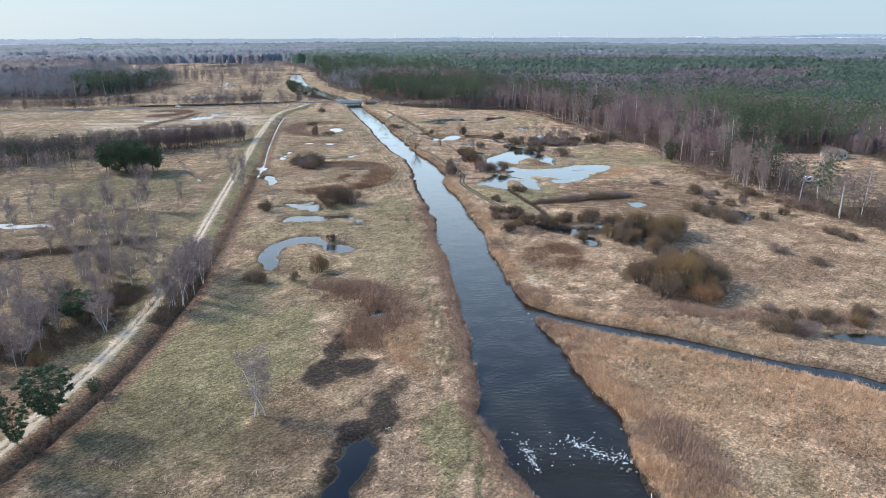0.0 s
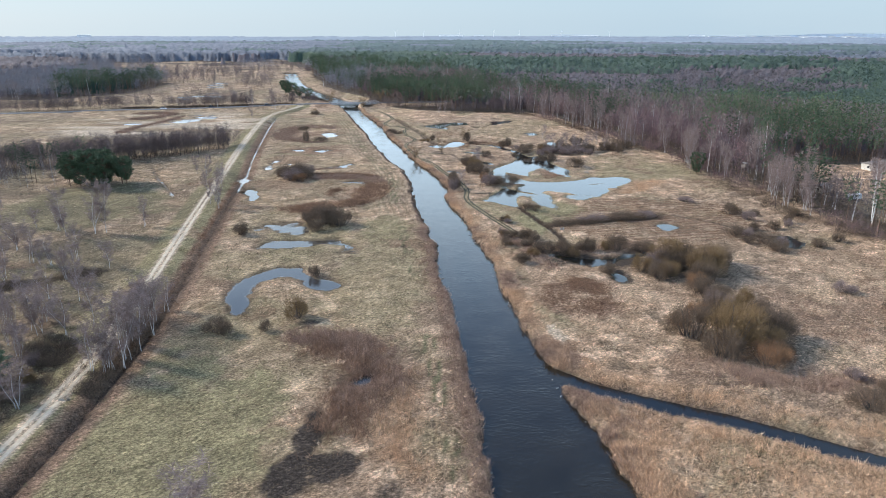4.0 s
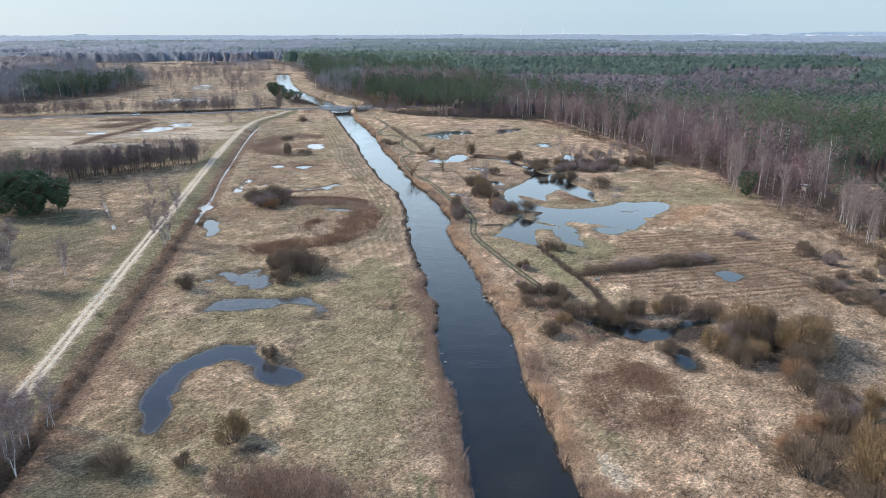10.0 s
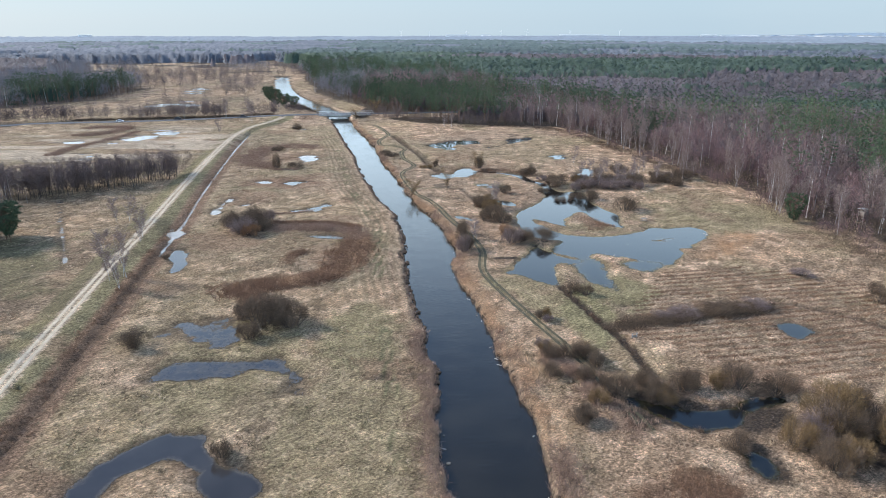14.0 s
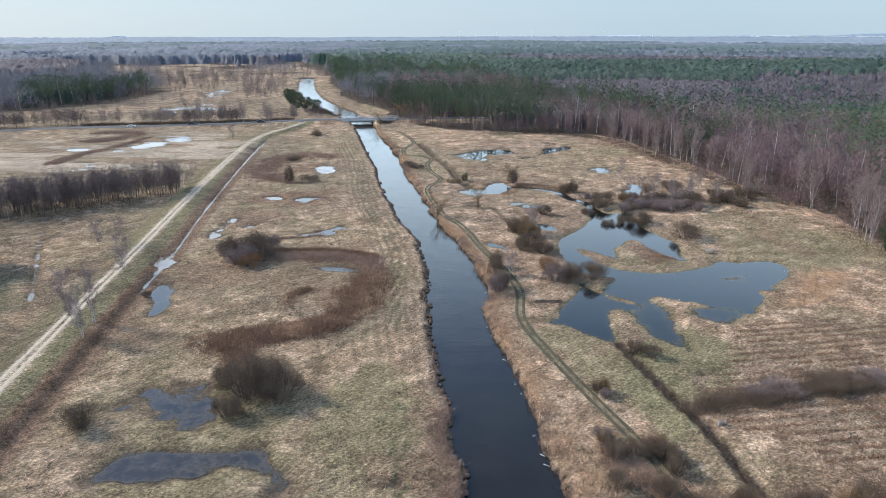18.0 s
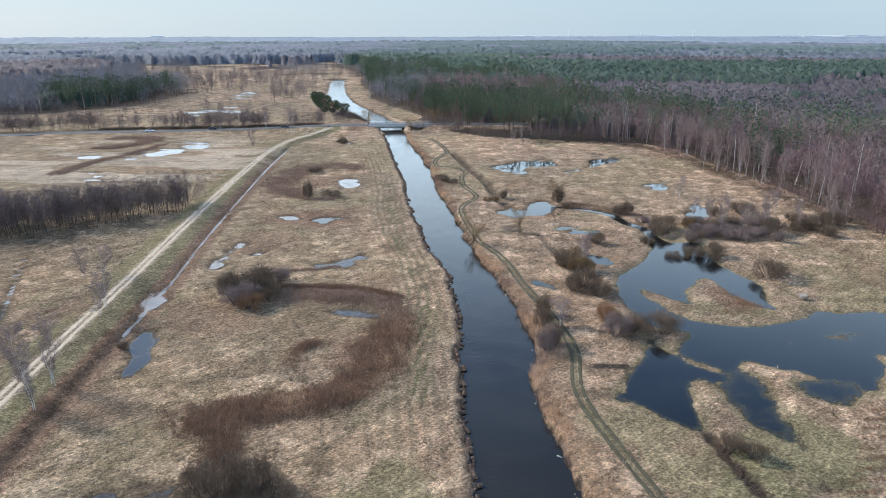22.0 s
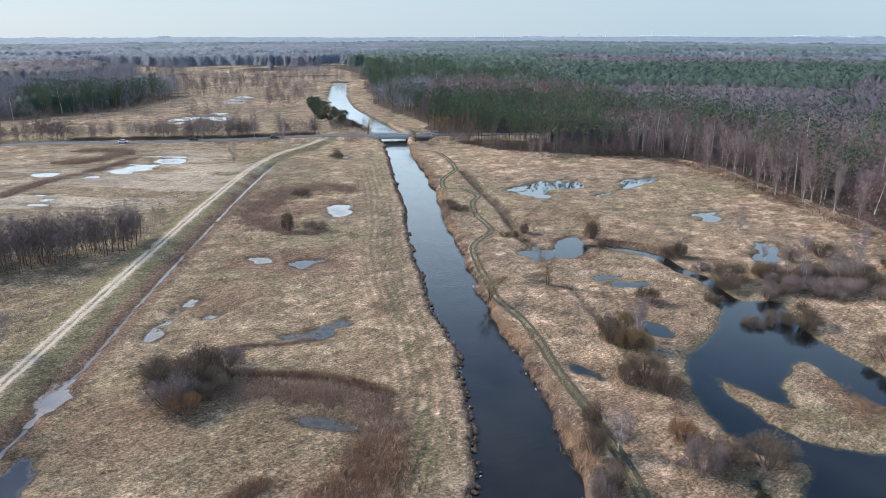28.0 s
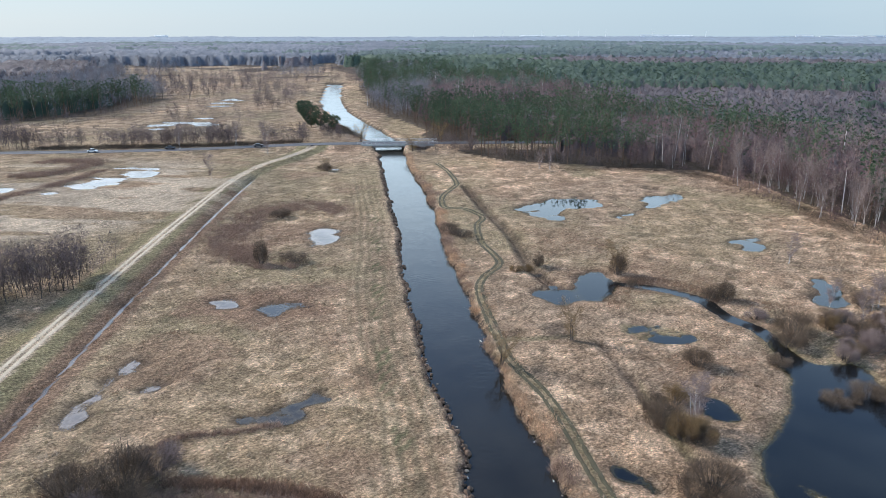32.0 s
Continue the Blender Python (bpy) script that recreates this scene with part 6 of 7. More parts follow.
# the closed canopy and lower storey between the single crowns
cr_ = [150.0]
while cr_[-1] < 4790:
    cr_.append(cr_[-1] + max(3.2, 0.0125 * cr_[-1]))
cr_, ca_ = np.array(cr_), np.linspace(-0.84, 0.84, 620)
ma, mr = np.meshgrid(ca_, cr_)
ma, mr = ma.ravel(), mr.ravel()
mr = mr * (1 + 0.004 * RNG.uniform(-1, 1, len(mr)))
ma = ma + 0.0009 * RNG.uniform(-1, 1, len(ma))
mxx, myy = 5 + mr * np.sin(ma), 60 + mr * np.cos(ma)
kk = wood_kind(mxx, myy)
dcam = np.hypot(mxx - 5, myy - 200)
inner, ring = (kk > 0).astype(float), (kk > 0).astype(float)
reach_ = 11 + 0.012 * np.maximum(0, dcam - 400)
for ox, oy in ((reach_, 0), (-reach_, 0), (0, reach_), (0, -reach_)):
    ring = np.minimum(ring, wood_kind(mxx + ox, myy + oy) > 0)
    inner = np.minimum(inner, wood_kind(mxx + 2.2 * ox, myy + 2.2 * oy) > 0)
far_ = smooth(330, 900, dcam)
storey = np.where(kk == 2, 7.0 + 7.0 * far_, 4.6 + 6.8 * far_)
rough_ = (0.8 + 1.5 * far_) * RNG.uniform(-1, 1, len(mxx)) + (0.8 + 1.3 * far_) * value_noise(mxx, myy, 14, 81, 3)
top = height_at(mxx, myy) + np.where(inner > 0, storey + rough_, np.where(ring > 0, 0.5 * storey + 0.5 * rough_, -0.1))
rim_shade = inner == 0
nc = len(ca_)
ii, jj = np.meshgrid(np.arange(nc - 1), np.arange(len(cr_) - 1))
qq = (jj * nc + ii).ravel()
cf = np.stack((qq, qq + 1, qq + nc + 1, qq + nc), 1)
woodf = (inner[cf] > 0).any(1) & (kk[cf] > 0).all(1)
rim = np.zeros(len(mxx), bool)
rim[cf[~woodf].ravel()] = True
top = np.where(rim, height_at(mxx, myy) - 0.1, top)
# tint grows paler with camera distance as painted haze, plus random variation
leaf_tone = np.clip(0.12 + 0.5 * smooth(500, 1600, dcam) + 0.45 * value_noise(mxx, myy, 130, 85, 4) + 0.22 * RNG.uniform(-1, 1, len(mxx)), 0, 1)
# near canopy rim gets a darker tint: painted shade below the edge
leaf_tone = np.where(rim_shade & (dcam < 600), 0.2, leaf_tone)
mid_d = dcam[cf].mean(1)
deepf = mid_d > 430
isp = (kk[cf] == 2).sum(1) >= 2
for sel_, mat, nm, lb in ((woodf & ~deepf, TWIG_WOOD, "wood_understorey", "tangle of branches under the near crowns, shade painted dark"),
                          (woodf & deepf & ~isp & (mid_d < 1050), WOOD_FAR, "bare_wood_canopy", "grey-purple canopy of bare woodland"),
                          (woodf & deepf & isp & (mid_d < 1050), NEEDLE_FAR, "pine_canopy", "dark green canopy of pine forest"),
                          (woodf & ~isp & (mid_d >= 1050) & (mid_d < 2300), WOOD_HAZE, "distant_woodland", "grey-mauve bare woodland in the distance, haze in its colour"),
                          (woodf & isp & (mid_d >= 1050) & (mid_d < 2300), NEEDLE_HAZE, "haze_tinted_pine_forest", "blue-green pine forest in the distance, haze in its colour"),
                          (woodf & (mid_d >= 2300), HORIZON_HAZE, "horizon_forest", "forest reaching the horizon, pale blue haze in its colour")):
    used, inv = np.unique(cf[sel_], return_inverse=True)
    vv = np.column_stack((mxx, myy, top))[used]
    # understorey tint cut to 0.4, shade under the crowns painted in
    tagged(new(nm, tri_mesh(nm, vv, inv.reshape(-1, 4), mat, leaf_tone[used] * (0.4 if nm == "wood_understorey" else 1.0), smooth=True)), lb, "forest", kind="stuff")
# scattered bare trees on the north-west meadows
rng = np.random.default_rng(31)
x, y = rng.uniform(-460, -140, 1500), rng.uniform(560, 1200, 1500)
okk = (wood_kind(x, y) == 0) & (river_depth(x, y) < -6) & (value_noise(x, y * 1.8, 70, 91, 2) > 0.16)
ln, _ = line_distance(x, y, ROAD_C, 14)
okk &= ln > 9
woods("meadow_trees", x[okk], y[okk], rng.uniform(0.4, 0.8, okk.sum()), MID_W, False, 6, "scattered bare trees on the far meadows", (BARK, TWIG_WOOD), rng)
for gx0, gy0, gw, gd, cnt in ((-285, 860, 42, 16, 44), (-242, 772, 34, 30, 46), (-166, 722, 16, 40, 36), (-200, 905, 60, 14, 70), (-312, 920, 50, 22, 48), (-195, 815, 30, 26, 46), (-262, 800, 30, 10, 22), (-225, 900, 26, 14, 24)):
    x, y = gx0 + gw * rng.uniform(-1, 1, cnt), gy0 + gd * rng.uniform(-1, 1, cnt)
    okk = river_depth(x, y) < -6
    woods("meadow_grove", x[okk], y[okk], rng.uniform(0.55, 0.95, okk.sum()), MID_W, False, 15, "loose grove of bare trees on the far meadow", (BARK, TWIG_WOOD), rng)
u = rng.uniform(0, 1, 330)
x = -330 + 235 * u
y = np.interp(x, ROAD_C[:, 0], ROAD_C[:, 1]) + rng.uniform(11, 19, len(u))
okk = value_noise(x, y * 0, 17, 96, 2) > -0.5
woods("road_trees", x[okk], y[okk], rng.uniform(0.45, 0.78, okk.sum()), MID_W, False, 7, "row of bare trees behind the road", (BARK, TWIG_WOOD), rng)
y = rng.uniform(225, 520, 380)
x = np.interp(y, FOREST_EDGE[:, 0], FOREST_EDGE[:, 1]) - 3 + rng.normal(0, 3.0, len(y))
okk = value_noise(x, y, 16, 101, 2) > rng.uniform(-0.5, 0.3, len(y))
woods("edge_shrubs", x[okk], y[okk], rng.uniform(0.5, 1.05, okk.sum()), SHRUB_W, False, 16, "rounded brown shrubs at the foot of the wood", (BARK, TWIG_RUDDY), rng)
x = rng.uniform(-28, 84, 90)
y = np.interp(x, (-28, 0, 36, 70, 84), (556, 534, 526, 518, 505)) + rng.uniform(-5, 10, 90)
woods("wood_edge_trees", x, y, rng.uniform(0.25, 0.5, 90) + 0.3 * (x > 46), NEAR_W, False, 14, "bare alders and shrubs in front of the pines", (BARK, TWIG_WOOD), rng)
x = np.concatenate((rng.uniform(-274, -218, 75), rng.uniform(-177, -127, 70), rng.uniform(-330, -300, 30)))
y = np.interp(x, ROAD_C[:, 0], ROAD_C[:, 1]) + rng.uniform(9, 24, len(x))
woods("road_grove", x, y, rng.uniform(0.5, 0.78, len(x)), MID_W, False, 12, "dense clump of bare trees behind the road", (BARK, TWIG_WOOD), rng)
x, y = np.concatenate((rng.uniform(-95, -60, 26), rng.uniform(-40, -10, 30))), np.concatenate((rng.uniform(572, 600, 26), rng.uniform(546, 561, 30)))
okk = river_depth(x, y) < -5
woods("bridge_trees", x[okk], y[okk], rng.uniform(0.3, 0.55, okk.sum()), NEAR_W, False, 8, "bare trees by the bridge", (BARK, TWIG_WOOD), rng)
u = rng.uniform(0, 1, 600)
x = -90 - 105 * u
y = 385 - 26 * np.minimum(1, u / 0.35) + rng.uniform(-4, 15, len(u)) - 60 * np.maximum(0, u - 0.45) - 5 - 8 * u
woods("alder_wood", x, y, rng.uniform(0.50, 0.66, len(u)), MID_W, False, 9, "dense dark belt of bare alders", (BARK, TWIG_WOOD), rng, 0.7)
x, y = rng.uniform(-215, -126, 190), rng.uniform(292, 348, 190)
woods("west_grove", x, y, rng.uniform(0.5, 0.78, 190), MID_W, False, 10, "grove of bare birches beside the pines", (BARK_BIRCH, TWIG_BIRCH), rng, 0.8)
x, y = rng.uniform(-205, -140, 30), rng.uniform(300, 340, 30)
woods("grove_pines", x, y, rng.uniform(0.5, 0.66, 30), NEAR_P, False, 11, "dark pines in the west grove", (BARK_PINE, NEEDLE), rng, 1.2)
x, y = rng.uniform(-200, -95, 90), rng.uniform(100, 300, 90)
okk = (value_noise(x, y, 40, 92, 2) > 0.1)
for i, (px, py) in enumerate(zip(x[okk], y[okk])):
    birch(px, py, rng.uniform(2.6, 3.6), rng.uniform(5, 9), i)


# ---------------------------------------------------------------- road, bridge, cars
def ribbon(pts, half, z, mat, name):
    dv = np.gradient(pts, axis=0)
    dv /= np.linalg.norm(dv, axis=1)[:, None]
    nrm = np.stack((-dv[:, 1], dv[:, 0]), 1)
    v = np.vstack([np.column_stack((pts + nrm * h, z + dz)) for h, dz in ((half, -0.5), (half, 0), (-half, 0), (-half, -0.5))])
    n = len(pts)
    k = np.arange(n - 1)
    f = np.vstack([np.stack((k + a * n, k + a * n + 1, k + (a + 1) * n + 1, k + (a + 1) * n), 1) for a in range(3)])
    return tri_mesh(name, v, f, mat)


def wheel_track(line, off, half, seed, mat, name, label):
    pts = curve_points(line, 1.2)
    pts = pts[(pts[:, 1] > 40)]
    dv = np.gradient(pts, axis=0)
    dv /= np.linalg.norm(dv, axis=1)[:, None]
    nrm = np.stack((-dv[:, 1], dv[:, 0]), 1)
    wob = [off + s * half * (1 + 0.45 * value_noise(pts[:, 1], pts[:, 1] * 0 + k, 2.5, seed, 2)) for k, s in ((1, 1), (7, 0), (9, -1))]
    rows = [pts + nrm * w[:, None] for w in wob]
    v = np.vstack([np.column_stack((r, height_at(r[:, 0], r[:, 1]) + dz)) for r, dz in zip(rows, (0.0, 0.04, 0.0))])
    n = len(pts)
    k = np.arange(n - 1)
    f = np.vstack([np.stack((k + a * n, k + a * n + 1, k + (a + 1) * n + 1, k + (a + 1) * n), 1) for a in range(2)])
    tagged(new(name, tri_mesh(name, v, f, mat)), label, "track", kind="structure")


for off, sd_ in ((0.78, 3), (-0.78, 5)):
    wheel_track(TRACK, off, 0.38, sd_, GRAVEL, "dirt_track", "pale gravel wheel track on the dike crown")
    wheel_track(PATH_R, off * 0.85, 0.33, sd_ + 1, RUT_EARTH, "wheel_rut", "dark turfy wheel rut winding beside the river")
rc = ROAD_C[(ROAD_C[:, 0] > -900) & (ROAD_C[:, 0] < 60)]
tagged(new("road", ribbon(rc, 3.4, road_height(rc[:, 0], rc[:, 1]) + 0.06, ASPHALT, "road")), "grey asphalt road on a low embankment", "road", kind="structure")
BR_A = math.atan2(565 - 557, -34 + 90)
BX, BY = -51.0, 562.5
bridge = thing("bridge", "concrete road bridge with steel railings over the river", "bridge", at=(BX, BY, -1.1), rz=BR_A)
part("deck", bm_mesh("deck", box((33, 9.4, 0.7), (0, 0, 2.58), 0.06), CONCRETE), bridge)
for sy in (-3.2, -1.1, 1.1, 3.2):
    part("girder", bm_mesh("girder", box((30, 0.5, 0.8), (0, sy, 1.85), 0.04), CONCRETE), bridge)
for sx in (-16.2, 16.2):
    part("abutment", bm_mesh("abutment", box((1.4, 9.8, 3.4), (sx, 0, 0.6), 0.1), CONCRETE), bridge)
for sy in (-4.55, 4.55):
    part("kerb", bm_mesh("kerb", box((33, 0.35, 0.25), (0, sy, 3.05), 0.03), CONCRETE), bridge, "pale concrete edge beam")
    part("rail", bm_mesh("rail", box((36, 0.08, 0.1), (0, sy, 4.15), 0.0), STEEL), bridge)
    part("rail", bm_mesh("rail", box((36, 0.06, 0.08), (0, sy, 3.65), 0.0), STEEL), bridge)
    for k in range(19):
        part("post", bm_mesh("post", box((0.09, 0.09, 1.05), (-18 + k * 2, sy, 3.68), 0.0), STEEL), bridge)
part("carriageway", bm_mesh("carriageway", box((33.4, 6.8, 0.05), (0, 0, 2.965)), ASPHALT), bridge)


def car(x, y, rz, mat, label):
    z = road_height(np.array([x]), np.array([y]))[0] + 0.07
    c = thing("car", label, "car", "cars on the road", (x, y, z), rz)
    bm = box((4.3, 1.75, 0.62), (0, 0, 0.62), 0.12)
    part("body", bm_mesh("body", bm, mat), c)
    bm = bmesh.new()
    r = bmesh.ops.create_cube(bm, size=1, matrix=Matrix.Translation((-0.2, 0, 1.2)) @ Matrix.Diagonal((2.5, 1.55, 0.58, 1)))
    for v in r["verts"]:
        if v.co.z > 1.2:
            v.co.x, v.co.y = -0.2 + (v.co.x + 0.2) * 0.7, v.co.y * 0.85
    part("cabin", bm_mesh("cabin", bm, GLASS_DARK), c, "dark glass")
    part("roof", bm_mesh("roof", box((1.75, 1.3, 0.06), (-0.2, 0, 1.5), 0.02), mat), c)
    for sx in (-1.35, 1.35):
        for sy in (-0.78, 0.78):
            bm = bmesh.new()
            bmesh.ops.create_cone(bm, cap_ends=True, segments=14, radius1=0.33, radius2=0.33, depth=0.22, matrix=Matrix.Translation((sx, sy, 0.33)) @ Matrix.Rotation(radians(90), 4, "X"))
            part("wheel", bm_mesh("wheel", bm, RUBBER), c)
    return c


def road_y(x):
    return float(np.interp(x, ROAD_C[:, 0], ROAD_C[:, 1]))


for cx, off, mat, lb in ((-112, -1.6, CAR_DARK, "dark parked-looking car on the asphalt road"), (-181, -1.6, CAR_WHITE, "white car on the asphalt road"), (-150, 1.6, CAR_DARK, "dark car on the asphalt road")):
    car(cx, road_y(cx) + off, math.atan2(road_y(cx + 3) - road_y(cx - 3), 6), mat, lb)


# ---------------------------------------------------------------- houses at the wood's edge
def house(x, y, rz, lx, ly, h, roof_h, wall, roof, label, windows=3):
    z = float(height_at([x], [y])[0]) - 0.1
    e = thing("house", label, "house", "houses by the wood", (x, y, z), rz)
    part("wall", bm_mesh("wall", box((lx, ly, h), (0, 0, h / 2), 0.03), wall), e)
    bm = bmesh.new()
    o = 0.5
    pts = [(-lx / 2 - o, -ly / 2 - o, h), (lx / 2 + o, -ly / 2 - o, h), (lx / 2 + o, ly / 2 + o, h), (-lx / 2 - o, ly / 2 + o, h), (-lx / 2 - o, 0, h + roof_h), (lx / 2 + o, 0, h + roof_h)]
    vs = [bm.verts.new(c) for c in pts]
    for f in ((0, 1, 5, 4), (2, 3, 4, 5), (0, 4, 3), (1, 2, 5), (3, 2, 1, 0)):
        bm.faces.new([vs[i] for i in f])
    rf = part("roof", bm_mesh("roof", bm, roof), e)
    part("chimney", bm_mesh("chimney", box((0.6, 0.6, 1.5), (lx * 0.2, 0.5, h + roof_h * 0.75 + 0.3), 0.03), RED_ROOF), rf)
    for i in range(windows):
        wx = -lx / 2 + lx * (i + 0.5) / windows
        for sy in (-1, 1):
            w = part("window", bm_mesh("window", box((1.2, 0.12, 1.2), (wx, sy * (ly / 2 + 0.02), h * 0.55), 0.02), WHITE_WALL), e)
            part("pane", bm_mesh("pane", box((1.0, 0.06, 1.0), (wx, sy * (ly / 2 + 0.08), h * 0.55)), GLASS_DARK), w)
    for sx in (-1, 1):
        w = part("window", bm_mesh("window", box((0.12, 1.2, 1.2), (sx * (lx / 2 + 0.02), 0, h * 0.55), 0.02), WHITE_WALL), e)
        part("pane", bm_mesh("pane", box((0.06, 1.0, 1.0), (sx * (lx / 2 + 0.08), 0, h * 0.55)), GLASS_DARK), w)
    part("door", bm_mesh("door", box((1.0, 0.1, 2.05), (lx * 0.12, -ly / 2 - 0.06, 1.05), 0.02), TIMBER), e)
    return e


house(196, 326, 0.35, 9, 7, 2.8, 1.2, WHITE_WALL, GREY_ROOF, "small white summer house with a low grey roof")
house(192, 262, 0.2, 12, 7, 3.2, 0.7, WHITE_WALL, GREY_ROOF, "white flat-roofed house beside the wood", 4)
house(203, 272, 0.3, 9, 8, 3.0, 1.2, WHITE_WALL, GREY_ROOF, "grey-roofed house behind the white one")
house(152, 286, 0.5, 5, 4, 2.4, 1.0, TIMBER, GREY_ROOF, "weathered timber shed among birches", 1)
van = thing("caravan", "white caravan standing in the yard by the wood", "caravan", "", (157, 274, float(height_at([157], [274])[0])), 0.25)
part("body", bm_mesh("body", box((4.6, 2.2, 1.9), (0, 0, 1.4), 0.2), CAR_WHITE), van)
part("window", bm_mesh("window", box((1.6, 0.06, 0.7), (0.2, -1.11, 1.7), 0.01), GLASS_DARK), van)
for sy in (-0.95, 0.95):
    bm = bmesh.new()
    bmesh.ops.create_cone(bm, cap_ends=True, segments=14, radius1=0.33, radius2=0.33, depth=0.22, matrix=Matrix.Translation((0, sy, 0.3)) @ Matrix.Rotation(radians(90), 4, "X"))
    part("wheel", bm_mesh("wheel", bm, RUBBER), van)

# ---------------------------------------------------------------- weir, stones, posts
rng = np.random.default_rng(41)


def stone_mesh(seed):
    r = np.random.default_rng(seed)
    bm = bmesh.new()
    bmesh.ops.create_icosphere(bm, subdivisions=1, radius=1)
    for v in bm.verts:
        v.co *= r.uniform(0.75, 1.15)
        v.co.z *= 0.6
    return bm_mesh("stone", bm, STONE)


STONES = [stone_mesh(i) for i in range(4)]
for i in range(46):
    u = rng.uniform(0, 1)
    if i < 5:
        x, y, s = 36 + 4 * u, 91 + rng.normal(0, 1.0), rng.uniform(0.2, 0.4)
        z = RIVER_Z - 0.1
    else:
        y = rng.uniform(90, 400)
        x = (np.interp(y, BR[:, 0], BR[:, 1]) - 0.1) if i % 2 else (np.interp(y, BL[:, 0], BL[:, 1]) + 0.1)
        s, z = rng.uniform(0.15, 0.4), RIVER_Z
    st = new("stone", STONES[i % 4])
    st.matrix_world = Matrix.Translation((x, y, z)) @ Matrix.Rotation(u * 6, 4, "Z") @ Matrix.Scale(s, 4)
    tagged(st, "rounded grey-brown stone at the water's edge", "stone", "stones in the river")
# broken white water below the sill
fr = np.random.default_rng(42)
nf = 420
u = fr.uniform(0, 1, nf)
arm = fr.uniform(0, 1, nf) < 0.66
bx = np.where(arm, np.interp(u, (0, 0.3, 0.7, 1), (30.5, 33.2, 36.8, 39.2)), np.interp(u, (0, 0.5, 1), (23.6, 24.6, 25.0)))
by = np.where(arm, np.interp(u, (0, 0.3, 0.7, 1), (97.5, 95.2, 92.8, 92.4)), np.interp(u, (0, 0.5, 1), (95.8, 93.2, 89.6)))
bx, by = bx + fr.normal(0, 0.45, nf), by + fr.normal(0, 0.5, nf) + 2.5 * fr.uniform(0, 1, nf) ** 5
stray = fr.uniform(0, 1, nf) < 0.16
bx, by = np.where(stray, 21 + 17 * fr.uniform(0, 1, nf), bx), np.where(stray, 91 + 9 * fr.uniform(0, 1, nf), by)
FT = []
for i in range(4):
    r = np.random.default_rng(i)
    an = np.linspace(0, 2 * math.pi, 8, endpoint=False)
    rad = r.uniform(0.5, 1.0, 8)
    v = np.vstack(((0, 0, 0.05), np.column_stack((np.cos(an) * rad * 0.5, np.sin(an) * rad * 0.22, np.full(8, -0.02)))))
    FT.append((v, np.array([(0, 1 + k, 1 + (k + 1) % 8) for k in range(8)])))
v, f, t = scatter(FT, np.column_stack((bx, by, np.full(nf, RIVER_Z + 0.03))), fr.uniform(0.12, 0.62, nf) ** 1.3, fr)
tagged(new("white_water", tri_mesh("white_water", v, f, FOAM, t)), "white broken water over the low sill", "water", kind="stuff")

dr = np.random.default_rng(43)
for i in range(30):
    y = 84 + 300 * dr.uniform(0, 1) ** 1.3
    left_bank = i % 3 == 0
    bank = BL if left_bank else BR
    x = np.interp(y, bank[:, 0], bank[:, 1]) + float(bank_wobble(np.array([y]), 3 if left_bank else 9)[0]) + (0.5 if left_bank else -0.5)
    a, ln = dr.uniform(-1.2, 1.2) + (1.85 if left_bank else 1.75), dr.uniform(0.3, 1.1)
    lg = new("driftwood", tint_mesh("driftwood", joined([tube((-ln / 2, 0, 0), (0, 0.05 * ln, 0.05), 0.05, 0.09, 5), tube((0, 0.05 * ln, 0.05), (ln / 2, 0, 0.02), 0.09, 0.03, 5)]), BARK_BIRCH, i, 5))
    lg.matrix_world = Matrix.Translation((x, y, RIVER_Z + 0.03)) @ Matrix.Rotation(a, 4, "Z")
    tagged(lg, "bleached driftwood stick lying at the waterline", "driftwood", "driftwood along the banks")

pole = thing("utility_pole", "thin grey leaning pole in the meadow", "pole", "", (-42, 104, float(height_at([-42], [104])[0])))
part("shaft", tint_mesh("shaft", tube((0, 0, -0.4), (-0.9, 0.2, 6.0), 0.07, 0.05, 8), BARK), pole)
sluice = thing("ditch_sluice", "small pale concrete sluice at the end of the field ditch", "sluice", "", (48, 237, float(height_at([48], [237])[0])), 0.4)
sluice.scale = (0.6, 0.6, 0.6)
for sx in (-0.9, 0.9):
    part("post", bm_mesh("post", box((0.28, 0.28, 1.6), (sx, 0, 0.5), 0.03), CONCRETE), sluice)
part("beam", bm_mesh("beam", box((2.2, 0.16, 0.16), (0, 0, 1.38), 0.02), TIMBER), sluice)
part("gate_board", bm_mesh("gate_board", box((1.5, 0.08, 0.8), (0, 0, 0.3), 0.01), TIMBER), sluice, "grey timber board")
stand = thing("fishing_stand", "small weathered timber stand on the lagoon shore", "stand", "", (72, 318.5, float(height_at([72], [318.5])[0])), 0.3)
for sx in (-1.2, 1.2):
    for sy in (-0.8, 0.8):
        part("leg", bm_mesh("leg", box((0.14, 0.14, 2.0), (sx, sy, 0.7), 0.01), TIMBER), stand)
for k in range(6):
    part("plank", bm_mesh("plank", box((2.9, 0.28, 0.07), (0, -0.85 + 0.34 * k, 0.75), 0.01), TIMBER), stand)
part("roof", bm_mesh("roof", box((3.1, 2.3, 0.09), (0, 0, 1.74), 0.02), TIMBER), stand)
stand.scale = (0.6, 0.6, 0.6)
hide = thing("raised_hide", "pale timber raised hide at the edge of the wood", "raised hide", "", (134, 312, float(height_at([134], [312])[0])), 0.5)
for sx in (-0.8, 0.8):
    for sy in (-0.8, 0.8):
        part("leg", bm_mesh("leg", box((0.14, 0.14, 4.2), (sx, sy, 1.9), 0.01), TIMBER), hide)
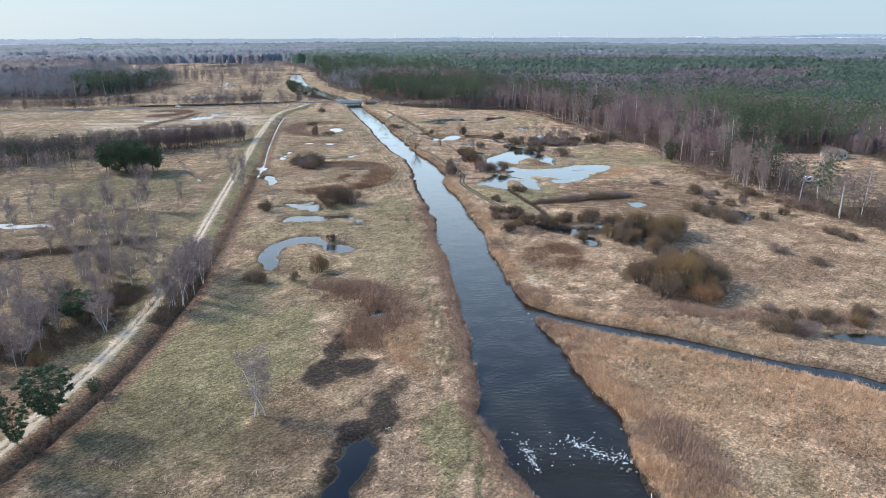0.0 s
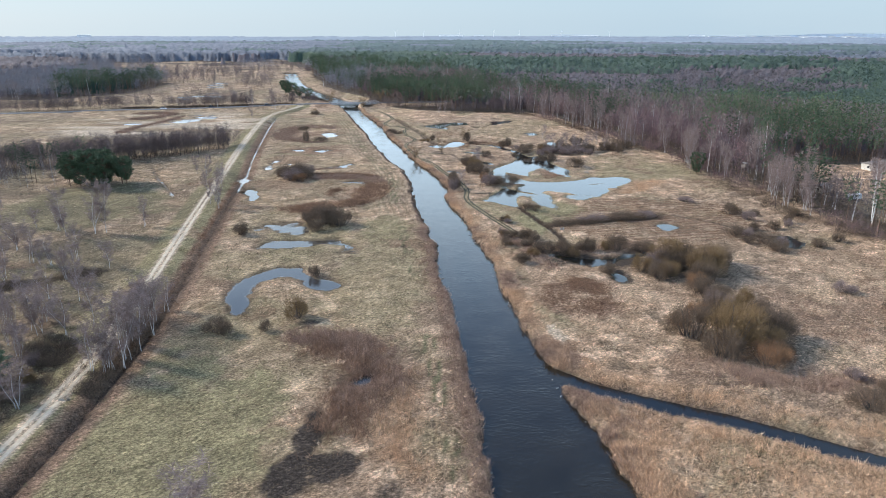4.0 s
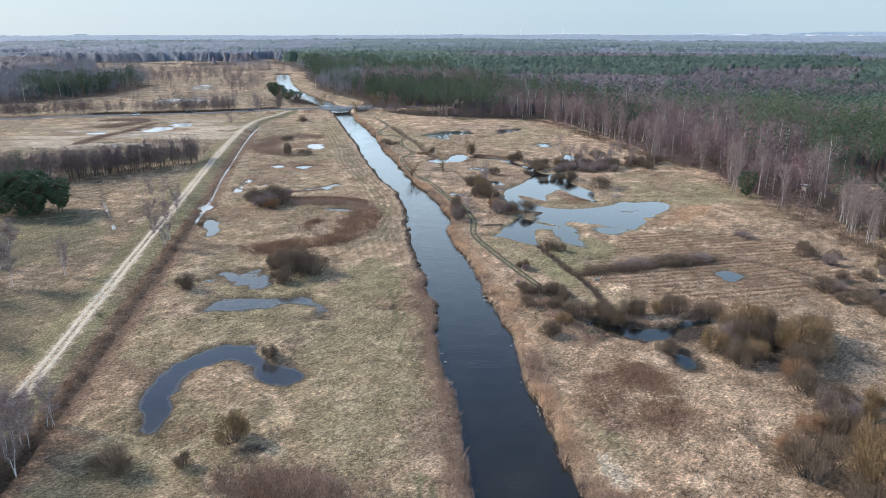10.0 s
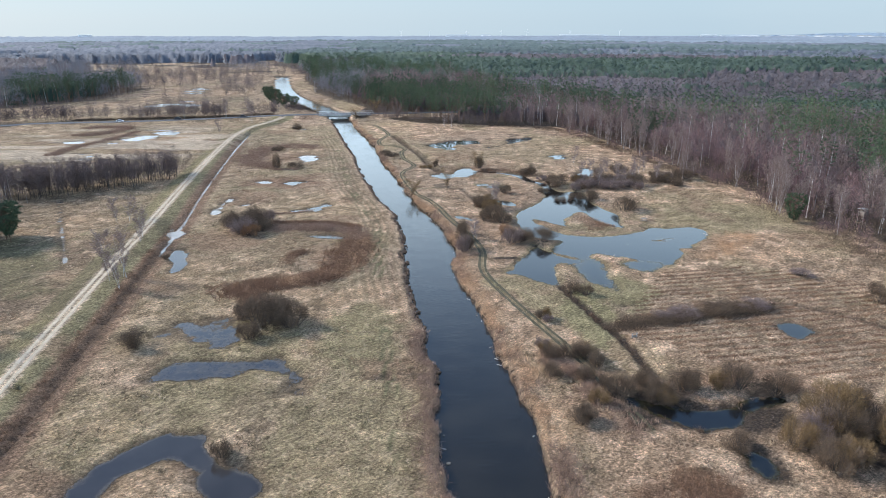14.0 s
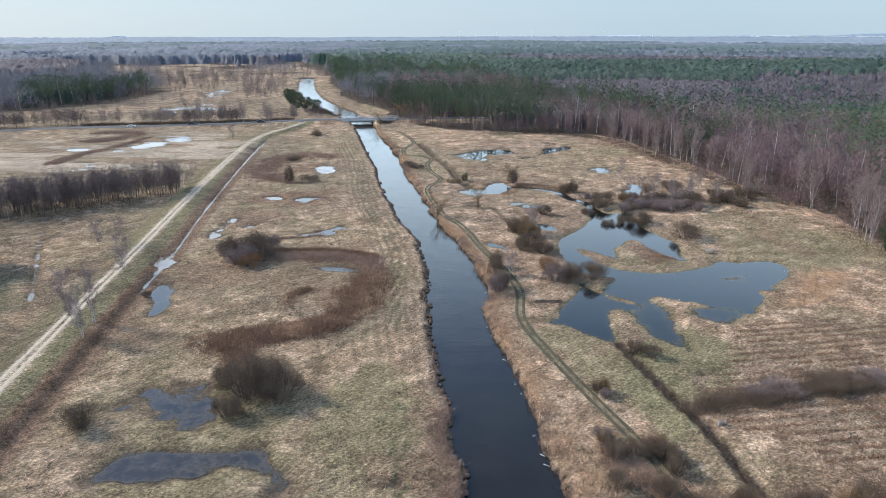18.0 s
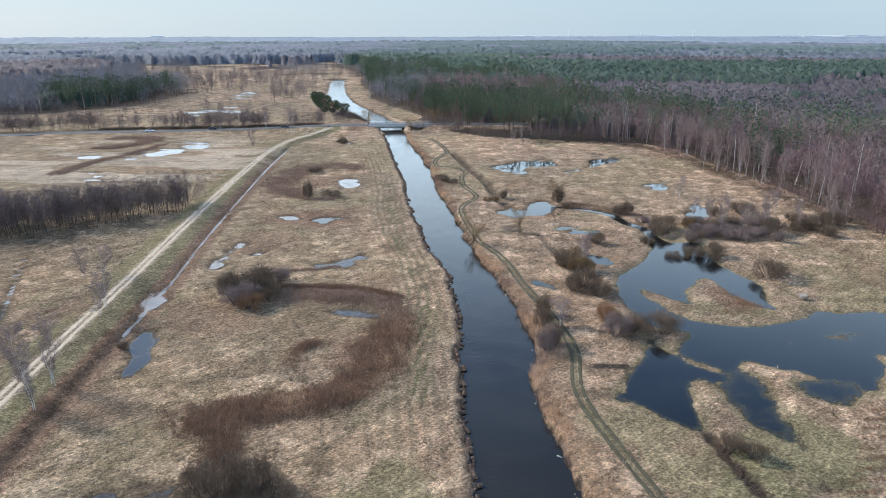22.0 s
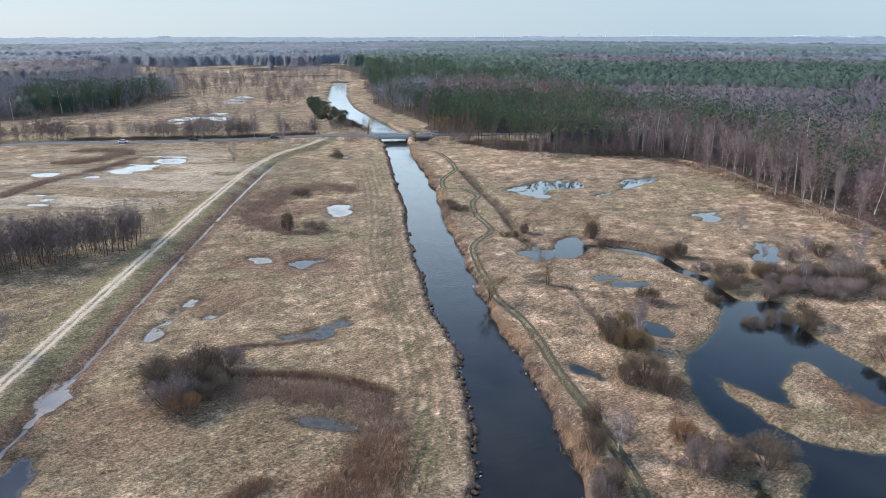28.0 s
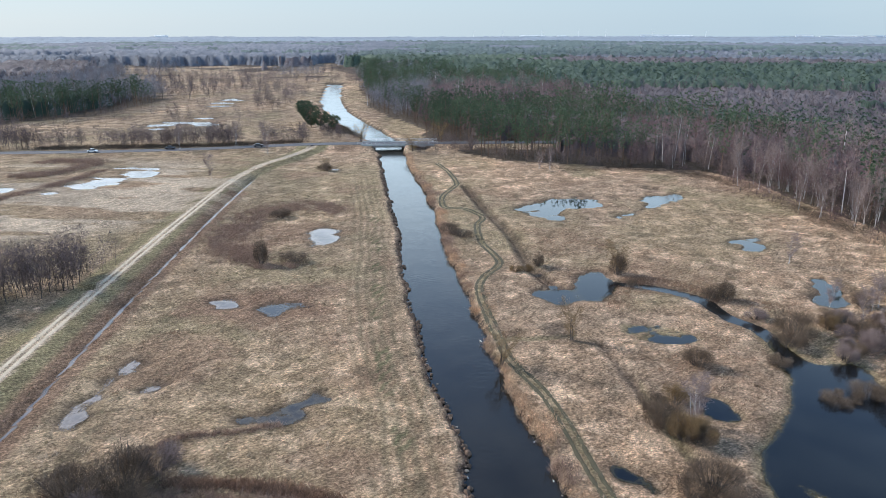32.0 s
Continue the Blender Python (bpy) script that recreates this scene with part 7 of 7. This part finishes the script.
part("cabin", bm_mesh("cabin", box((1.9, 1.9, 1.2), (0, 0, 4.4), 0.03), TIMBER), hide)
part("roof", bm_mesh("roof", box((2.4, 2.4, 0.12), (0, 0, 5.7), 0.03), CONCRETE), hide)
for sx in (-0.85, 0.85):
    part("roof_post", bm_mesh("roof_post", box((0.1, 0.1, 0.75), (sx, 0, 5.32), 0.0), TIMBER), hide)
# dark turf clods that line the mown bank
cr2 = np.random.default_rng(44)
yb = cr2.uniform(215, 545, 520)
xb = np.interp(yb, BL[:, 0], BL[:, 1]) + bank_wobble(yb, 3) + cr2.uniform(-0.2, 0.5, len(yb))
CLODS = []
for i in range(4):
    bm = bmesh.new()
    bmesh.ops.create_icosphere(bm, subdivisions=1, radius=0.6)
    bm.verts.ensure_lookup_table()
    cv = np.array([tuple(q.co) for q in bm.verts]) * cr2.uniform(0.7, 1.2, (len(bm.verts), 1)) * (1, 1, 0.7)
    CLODS.append((cv, np.array([[q.index for q in p.verts] for p in bm.faces])))
    bm.free()
v, f, t = scatter(CLODS, np.column_stack((xb, yb, np.full(len(yb), RIVER_Z + 0.1))), cr2.uniform(0.4, 1.0, len(yb)), cr2)
tagged(new("bank_clods", tri_mesh("bank_clods", v, f, STUBBLE, t * 0.4)), "dark turf clods along the water's edge", "turf", kind="stuff")

# ---------------------------------------------------------------- distance
rng = np.random.default_rng(51)
for i, (az, d, lx, h) in enumerate([(1.2, 4600, 150, 9), (3.4, 4600, 60, 8), (10.2, 4650, 180, 10), (12.0, 4650, 120, 9), (20.0, 4600, 90, 12), (22.5, 4600, 130, 9), (25.5, 4600, 110, 9), (28.0, 4600, 100, 8), (-26, 4600, 70, 9)]):
    a = radians(az)
    x, y = 5 + d * math.sin(a), 100 + d * math.cos(a)
    hall = thing("warehouse", "long white warehouse on the horizon", "building", "far halls", (x, y, float(height_at([x], [y])[0]) + 10), -a)
    part("wall", bm_mesh("wall", box((lx, 40, h), (0, 0, h / 2), 0.5), HALL_WHITE), hall)
    part("roof", bm_mesh("roof", box((lx + 2, 42, 1.5), (0, 0, h + 0.75), 0.3), HALL_WHITE), hall)
for az, d in ((-3.2, 4300), (-1.0, 4350), (1.9, 4300), (4.6, 4320), (6.6, 4300), (9.9, 4280), (13.6, 4330)):
    a = radians(az)
    x, y = 5 + d * math.sin(a), 100 + d * math.cos(a)
    wt = thing("wind_turbine", "slim white wind turbine standing in the far forest", "wind turbine", "far wind turbines", (x, y, float(height_at([x], [y])[0])), -a)
    part("tower", tint_mesh("tower", tube((0, 0, 0), (0, 0, 42), 1.1, 0.7, 8), CAR_WHITE), wt)
    hub = part("nacelle", bm_mesh("nacelle", box((1.8, 4, 1.8), (0, 0, 42.6), 0.3), CAR_WHITE), wt)
    for k in range(3):
        t = k * 2.094 + az
        part("blade", tint_mesh("blade", tube((0, -2.2, 42.6), (14 * math.sin(t), -2.2, 42.6 + 14 * math.cos(t)), 0.5, 0.15, 4), CAR_WHITE), hub)
# town on the right of the horizon
rng = np.random.default_rng(52)
TOWN_WALL = [bm_mesh("wall", box((lx, 14, h), (0, 0, h / 2), 0.2), HALL_WHITE) for lx, h in ((16, 9), (34, 12), (60, 10))]
TOWN_ROOF = [bm_mesh("roof", box((lx + 2, 16, 1.6), (0, 0, h + 0.8), 0.3), CONCRETE if k % 2 else STEEL) for k, (lx, h) in enumerate(((16, 9), (34, 12), (60, 10)))]
for i in range(46):
    a, d = radians(rng.uniform(21, 35.5)), rng.uniform(4150, 4720)
    x, y = 5 + d * math.sin(a), 100 + d * math.cos(a)
    k = int(rng.choice((0, 0, 0, 1, 1, 2)))
    b = thing("town_building", "small pale building of the town on the horizon", "building", "far town buildings", (x, y, float(height_at([x], [y])[0]) + 8), -a + rng.uniform(-0.4, 0.4))
    part("wall", TOWN_WALL[k], b)
    part("roof", TOWN_ROOF[k], b)
# backdrop ridge far beyond the forest, its blue is painted haze
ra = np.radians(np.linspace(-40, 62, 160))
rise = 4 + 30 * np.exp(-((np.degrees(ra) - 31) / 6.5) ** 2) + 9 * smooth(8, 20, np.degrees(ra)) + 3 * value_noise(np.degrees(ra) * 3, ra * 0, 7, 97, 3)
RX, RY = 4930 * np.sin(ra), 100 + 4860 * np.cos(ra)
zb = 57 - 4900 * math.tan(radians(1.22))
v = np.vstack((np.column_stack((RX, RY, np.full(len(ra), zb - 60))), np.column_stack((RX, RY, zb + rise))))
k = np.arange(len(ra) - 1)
tagged(new("backdrop", tri_mesh("backdrop", v, np.stack((k, k + 1, k + 1 + len(ra), k + len(ra)), 1), RIDGE_HAZE)), "backdrop of a wooded ridge, pale blue haze in its colour", "backdrop", kind="structure")
